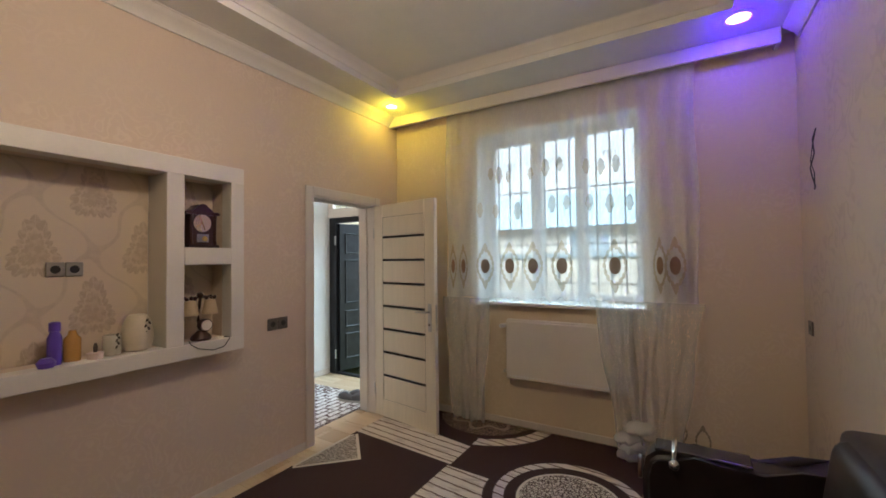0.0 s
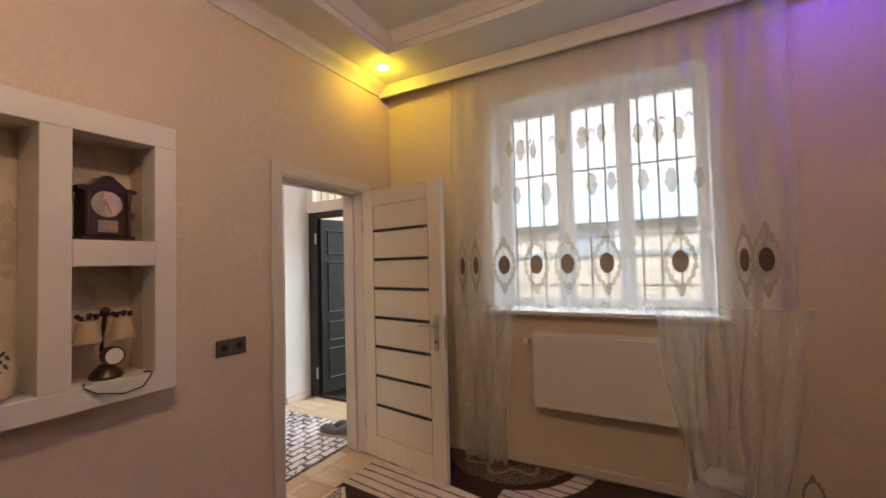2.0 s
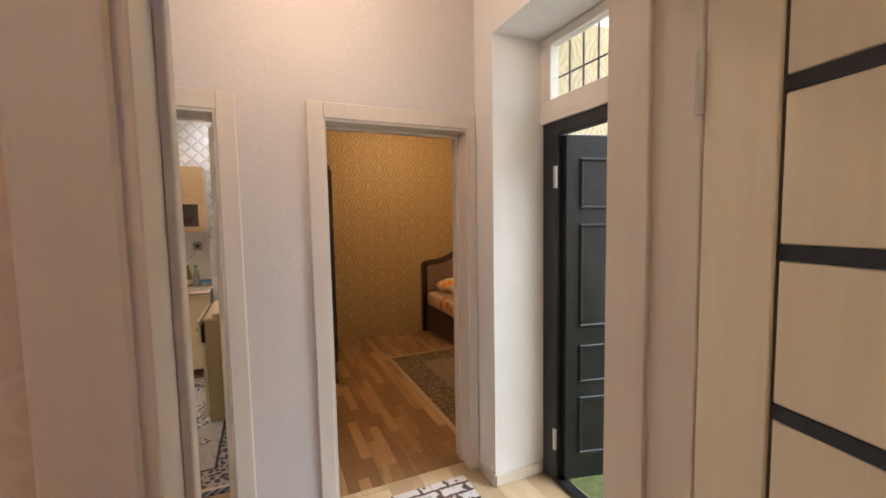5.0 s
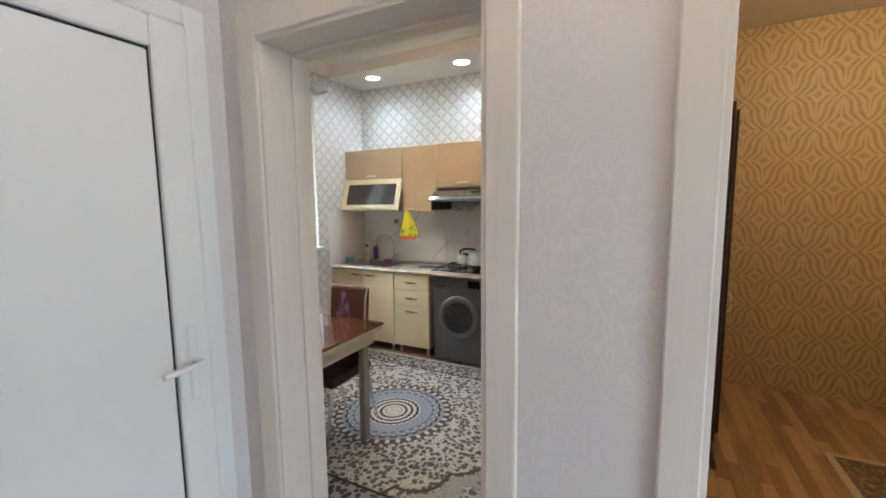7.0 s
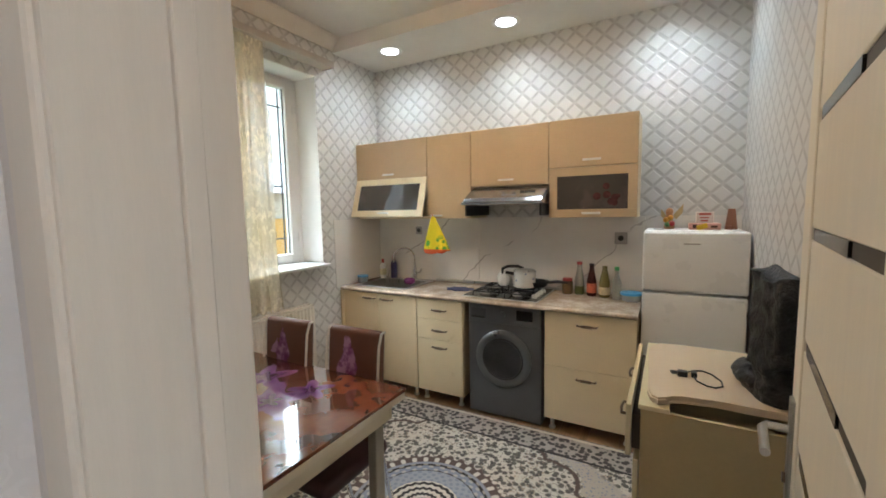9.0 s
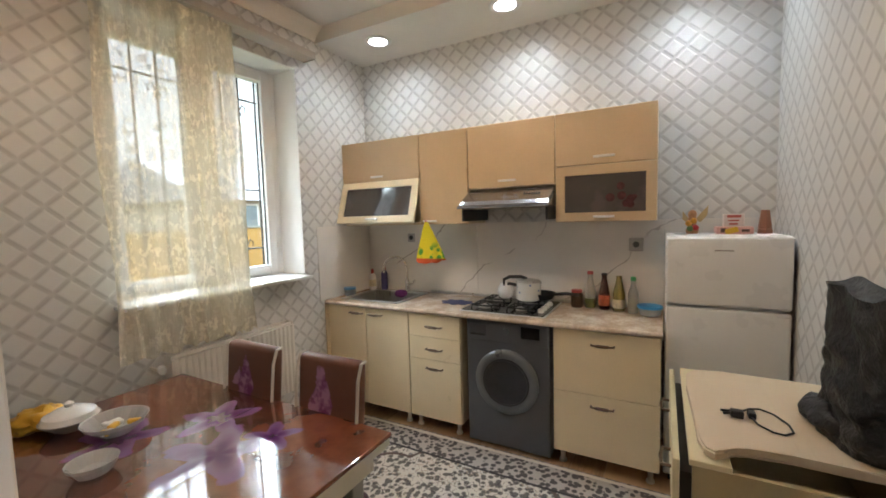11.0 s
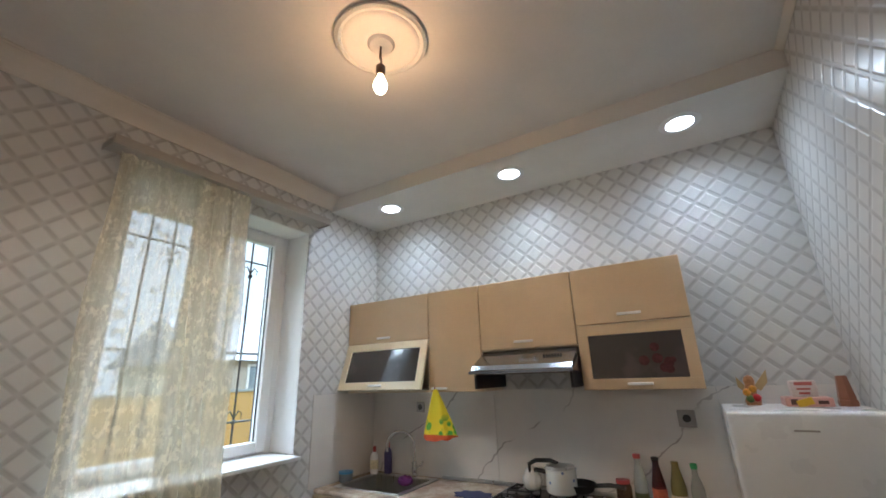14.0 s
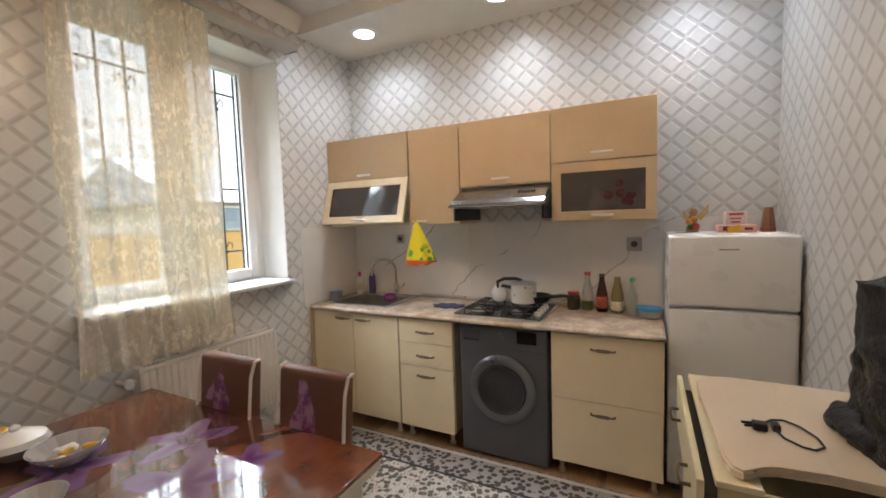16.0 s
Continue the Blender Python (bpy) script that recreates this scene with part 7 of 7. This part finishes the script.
for v in bm.verts:
    v.co += (v.co - Vector((2.40, 2.19, 0.80))).normalized() * 0.022 * (noise.noise(v.co * 30) + 0.6 * abs(noise.noise(v.co * 60)))
    v.co.z = max(v.co.z, 0.7655)
part("packet", bm, GOLDWRAP, bk, smooth=True)

# low cabinet by the north wall
KHAKI = plain("khaki_side_board", (0.46, 0.37, 0.20), 0.5, var=0.05)
PALE_Y = plain("pale_yellow_board", (0.72, 0.63, 0.40), 0.4, var=0.03)
lc_ = thing("low_cabinet", (1.3, 4.48, 0), "low cream cabinet with a drawer standing ajar", "cabinet")
for nm, q in (("side_panel", (0.94, 0.956, 4.27, 4.74, 0.0, 0.80)), ("side_panel", (1.664, 1.68, 4.27, 4.74, 0.0, 0.80)), ("back_panel", (0.956, 1.664, 4.73, 4.74, 0.0, 0.80)),
              ("bottom_panel", (0.956, 1.664, 4.27, 4.73, 0.06, 0.076)), ("shelf", (0.956, 1.664, 4.27, 4.73, 0.60, 0.612))):
    bm = B(); bx(bm, *q); part(nm, bm, KHAKI, lc_)
bm = B(); bx(bm, 0.935, 1.685, 4.262, 4.36, 0.801, 0.818, 0.002); part("top_rail", bm, PALE_Y, lc_)
bm = B(); vs = bx(bm, 0.94, 1.68, 4.222, 4.240, 0.615, 0.808, 0.002); dr_ = part("drawer_front", bm, PALE_Y, lc_)
# near-black block puts the gap's shade behind the ajar front
bm = B(); bx(bm, 0.97, 1.65, 4.2405, 4.275, 0.63, 0.76); part("drawer_gap_shade", bm, GROOVE, lc_)
for a, b in ((0.94, 1.308), (1.312, 1.68)):
    bm = B(); bx(bm, a, b, 4.248, 4.266, 0.07, 0.605, 0.002); part("door", bm, PALE_Y, lc_)
for xx in (1.10, 1.5):
    bm = B(); tube(bm, [(xx - 0.05, 4.222, 0.71), (xx - 0.05, 4.197, 0.71), (xx, 4.192, 0.71), (xx + 0.05, 4.197, 0.71), (xx + 0.05, 4.222, 0.71)], 0.006, 8); part("handle", bm, BRONZE, dr_, smooth=True)
# loose wavy board on top
edge = [(1.00, 4.735), (0.99, 4.40), (1.01, 4.31), (1.06, 4.28), (1.20, 4.275), (1.45, 4.285), (1.60, 4.287), (1.65, 4.298), (1.668, 4.322), (1.65, 4.348), (1.62, 4.365), (1.605, 4.40), (1.60, 4.50), (1.605, 4.60), (1.61, 4.735)]
bm = B(); prism(bm, edge, 0.819, 0.845, "z"); bmesh.ops.bevel(bm, geom=[e for e in bm.edges if abs(e.verts[0].co.z - e.verts[1].co.z) < 1e-4], offset=0.006, segments=2, affect="EDGES")
mesh_thing("loose_board", bm, BOARD_WOOD, "pale wood board with a wavy edge lying on the cabinet", "board", smooth=True)
ch_ = thing("phone_charger", (1.42, 4.44, 0.846), "black charger plug with a looped cable", "charger")
bm = B(); bx(bm, 1.40, 1.43, 4.385, 4.42, 0.846, 0.868, 0.004, 2); tube(bm, [(1.42, 4.39, 0.858), (1.43, 4.365, 0.858)], 0.004, 6); tube(bm, [(1.405, 4.39, 0.858), (1.41, 4.36, 0.858)], 0.004, 6); part("plug", bm, BLACK, ch_)
bm = B(); bx(bm, 1.385, 1.42, 4.432, 4.452, 0.846, 0.866, 0.004, 2); part("connector", bm, BLACK, ch_)
bm = B(); tube(bm, [(1.41, 4.415, 0.852), (1.375, 4.42, 0.85), (1.345, 4.445, 0.85), (1.335, 4.475, 0.85), (1.36, 4.505, 0.85), (1.42, 4.53, 0.85), (1.47, 4.53, 0.85), (1.495, 4.505, 0.85), (1.49, 4.48, 0.85), (1.455, 4.45, 0.85), (1.415, 4.44, 0.853)], 0.003, 8); part("cable", bm, BLACK, ch_, smooth=True)
# black bag
BIN = plain("black_bin_liner", (0.008, 0.008, 0.009), 0.42, var=0.3, scale=20, fine=60, bump=0.9, dist=0.01)
bg = thing("plastic_bag", (1.44, 4.66, 0.846), "crumpled black plastic bag standing on the board", "bag")
bm = B()
rows, seg, lev = [], 72, 44
for j in range(lev + 1):
    v = j / lev
    hx, hy = 0.15 + 0.05 * v - 0.05 * v ** 6, 0.062 - 0.012 * v
    cx, cy, z = 1.425 + 0.10 * v, 4.672 - 0.006 * v, 0.8465 + 0.43 * v
    pinch = 1.0 - 0.16 * math.exp(-((v - 0.24) / 0.07) ** 2)
    row = []
    for i in range(seg):
        a = 2 * math.pi * i / seg
        c, s_ = math.cos(a), math.sin(a)
        px, py = hx * pinch * math.copysign(abs(c) ** 0.55, c), hy * math.copysign(abs(s_) ** 0.7, s_)
        p = Vector((cx + px, cy + py, z))
        crease = abs(noise.noise(Vector((p.x * 9 + z * 6, p.y * 6, z * 7)))) - 0.25 + 0.5 * noise.noise(p * 21)
        out = Vector((c, s_, 0)) * 0.034 * crease * (1.2 - 0.4 * v)
        p += out
        if v > 0.86 and c < -0.2:
            p.x -= 0.05 * (v - 0.86) / 0.14 * -c
            p.y -= 0.02 * (v - 0.86) / 0.14
            p.z += 0.012 * (v - 0.86) / 0.14
        p.z += 0.022 * noise.noise(Vector((p.x * 14, p.y * 14, 3.1))) * v
        p.y, p.z = min(p.y, 4.744), max(p.z, 0.8465)
        row.append(bm.verts.new(p))
    rows.append(row)
for r0, r1 in zip(rows, rows[1:]):
    for i in range(seg):
        bm.faces.new((r0[i], r0[(i + 1) % seg], r1[(i + 1) % seg], r1[i]))
bm.faces.new(list(reversed(rows[0])))
low = bm.verts.new((1.52, 4.668, 1.20))
for i in range(seg):
    bm.faces.new((rows[-1][i], rows[-1][(i + 1) % seg], low))
part("body", bm, BIN, bg, smooth=True)
bm = B()
bmesh.ops.create_icosphere(bm, subdivisions=4, radius=1.0, matrix=Matrix.Translation((1.37, 4.622, 0.885)) @ Matrix.Diagonal((0.12, 0.05, 0.045, 1)))
for v in bm.verts:
    v.co += Vector((1, 1, 1)) * 0.025 * noise.noise(v.co * 20)
    v.co.z = max(v.co.z, 0.8465)
part("fold", bm, BIN, bg, "slumped fold of the bag", smooth=True)

# keys of the strike plates
for x, y, z, nm in ((2.93, 3.794, 1.04, "kitchen"), (2.93, 5.806, 1.0, "bedroom")):
    bm = B(); yy = (y, y + 0.002) if nm == "kitchen" else (y - 0.002, y)
    bx(bm, x - 0.03, x + 0.0, *yy, z - 0.09, z + 0.05)
    setting("trim_strike_" + nm, bm, DARK_METAL, "dark metal strike plate in the door lining", "strike plate")

# ---------- outdoors ----------
mt = Mat("lawn", 0.95)
g1, g2 = mt.noise(0.6, 4), mt.noise(18, 4)
mt.colour(mt.mix((g1 * 0.5 + g2 * 0.5).step(0.35, 0.65), (0.05, 0.085, 0.02), (0.13, 0.14, 0.05)))
mt.bump(g2, 0.6, 0.03)
bm = B(); bmesh.ops.create_grid(bm, x_segments=4, y_segments=4, size=400, matrix=Matrix.Translation((0, 0, -0.35))); setting("ground", bm, mt.m, "short green grass round the house", "ground")
RENDER_OR = plain("ochre_render", (0.55, 0.30, 0.10), 0.85, bump=0.4, fine=30)
RENDER_BE = plain("beige_render", (0.44, 0.39, 0.33), 0.85, bump=0.4, fine=30)
ROOF = plain("grey_sheet_roof", (0.20, 0.21, 0.24), 0.5, 0.2)
ROOF_B = plain("blue_sheet_roof", (0.17, 0.23, 0.27), 0.5, 0.2)


def house(x0, x1, y0, y1, h, ridge, wall, roof, label, wins, face_y):
    root = thing("house", ((x0 + x1) / 2, (y0 + y1) / 2, -0.35), label, "house")
    bm = B(); bx(bm, x0, x1, y0, y1, -0.35, h); part("wall", bm, wall, root)
    ym = (y0 + y1) / 2
    bm = B(); prism(bm, [(y0 - 0.4, h), (y1 + 0.4, h), (ym, ridge)], x0 - 0.4, x1 + 0.4, "x"); part("roof", bm, roof, root)
    for wx in wins:
        bm = B(); q = sorted((face_y, face_y + (0.05 if face_y >= ym else -0.05))); bx(bm, wx - 0.5, wx + 0.5, *q, 0.9, 2.2); wn_ = part("window", bm, PVC, root)
        bm = B(); q = sorted((face_y + (0.05 if face_y >= ym else -0.05), face_y + (0.06 if face_y >= ym else -0.06))); bx(bm, wx - 0.42, wx + 0.42, *q, 0.98, 2.12); part("pane", bm, plain("far_window_glass", (0.22, 0.26, 0.29), 0.15, bump=0), wn_)


house(-16, -5, -16, -9, 2.3, 4.0, RENDER_BE, ROOF, "low beige house with a grey sheet roof", (-13, -9, -6.5), -9)
gw = thing("garden_wall", (0, -7.0, -0.35), "ochre garden wall behind the lawn", "wall")
bm = B(); bx(bm, -14, 12, -7.15, -7.0, -0.35, 1.35); part("wall", bm, RENDER_OR, gw)
bm = B(); bx(bm, -14, 12, -7.2, -6.95, 1.35, 1.42); part("coping", bm, plain("concrete_coping", (0.35, 0.34, 0.32), 0.9), gw)
house(-1, 14, 12.0, 18, 2.2, 3.5, RENDER_BE, ROOF_B, "beige house across the yard with a blue sheet roof", (1.5, 5.5, 9.5), 12.0)
yw = thing("yard_wall", (6, 9.5, -0.35), "beige yard wall before the living room window", "wall")
bm = B(); bx(bm, -4, 16, 9.5, 9.7, -0.35, 1.5); part("wall", bm, RENDER_BE, yw)
bm = B(); bx(bm, -4, 16, 9.45, 9.75, 1.5, 1.57); part("coping", bm, ROOF_B, yw)

# overcast sky in the distance
mt = bpy.data.materials.new("overcast_sky")
mt.use_nodes = True
mt.node_tree.nodes.clear()
glow = mt.node_tree.nodes.new("ShaderNodeEmission")
glow.inputs[0].default_value, glow.inputs[1].default_value = (0.92, 0.97, 1.0, 1), 1.7
end_ = mt.node_tree.nodes.new("ShaderNodeOutputMaterial")
mt.node_tree.links.new(glow.outputs[0], end_.inputs[0])
for side in (-1, 1):
    bm = B()
    for k in range(24):
        a0, a1 = radians(15 + 6.25 * k), radians(15 + 6.25 * (k + 1))
        bm.faces.new([bm.verts.new((4 + 90 * math.cos(a), side * 90 * math.sin(a), z)) for a, z in ((a0, -1), (a1, -1), (a1, 85), (a0, 85))])
    setting("backdrop", bm, mt, "pale overcast sky beyond the houses", "sky")

# ---------- floor boards ----------
plank_mesh = {}


def boards(parent, x0, x1, y0, y1, material, key, w=0.19, length=1.2):
    row = 0
    y = y0
    while y < y1 - 0.02:
        yb = min(y + w, y1)
        x = x0 - length * ((row * 0.37) % 1.0)
        while x < x1:
            a, b = max(x, x0), min(x + length, x1)
            if b - a > 0.03:
                k = (key, round(b - a, 3), round(yb - y, 3))
                if k not in plank_mesh:
                    bm = B(); bx(bm, 0.0007, b - a - 0.0007, 0.0006, yb - y - 0.0006, -0.011, 0.0, 0.0012)
                    plank_mesh[k] = finish(bm, "plank")
                    plank_mesh[k].materials.append(material)
                share("plank", plank_mesh[k], (a, y, 0), parent)
            x += length
        y = yb
        row += 1


fl_b = tagged(new("floor_bedroom"), "brown laminate floor boards of the bedroom", "floor", kind="structure")
boards(fl_b, -0.03, 2.95, 4.885, 7.2, LAMINATE, "bed", 0.068, 0.52)
fl_k = tagged(new("floor_kitchen"), "brown laminate floor boards of the kitchen", "floor", kind="structure")
boards(fl_k, 0.0, 2.95, 1.82, 4.75, LAMINATE, "kit")
fl_h = tagged(new("floor_hall"), "pale laminate floor boards of the hall", "floor", kind="structure")
boards(fl_h, 2.95, 4.60, 3.6, 6.20, LAMINATE_PALE, "hall")
fl_l = tagged(new("floor_living"), "pale laminate floor boards of the living room", "floor", kind="structure")
boards(fl_l, 4.60, 5.3, 3.2, 5.77, LAMINATE_PALE, "liv")
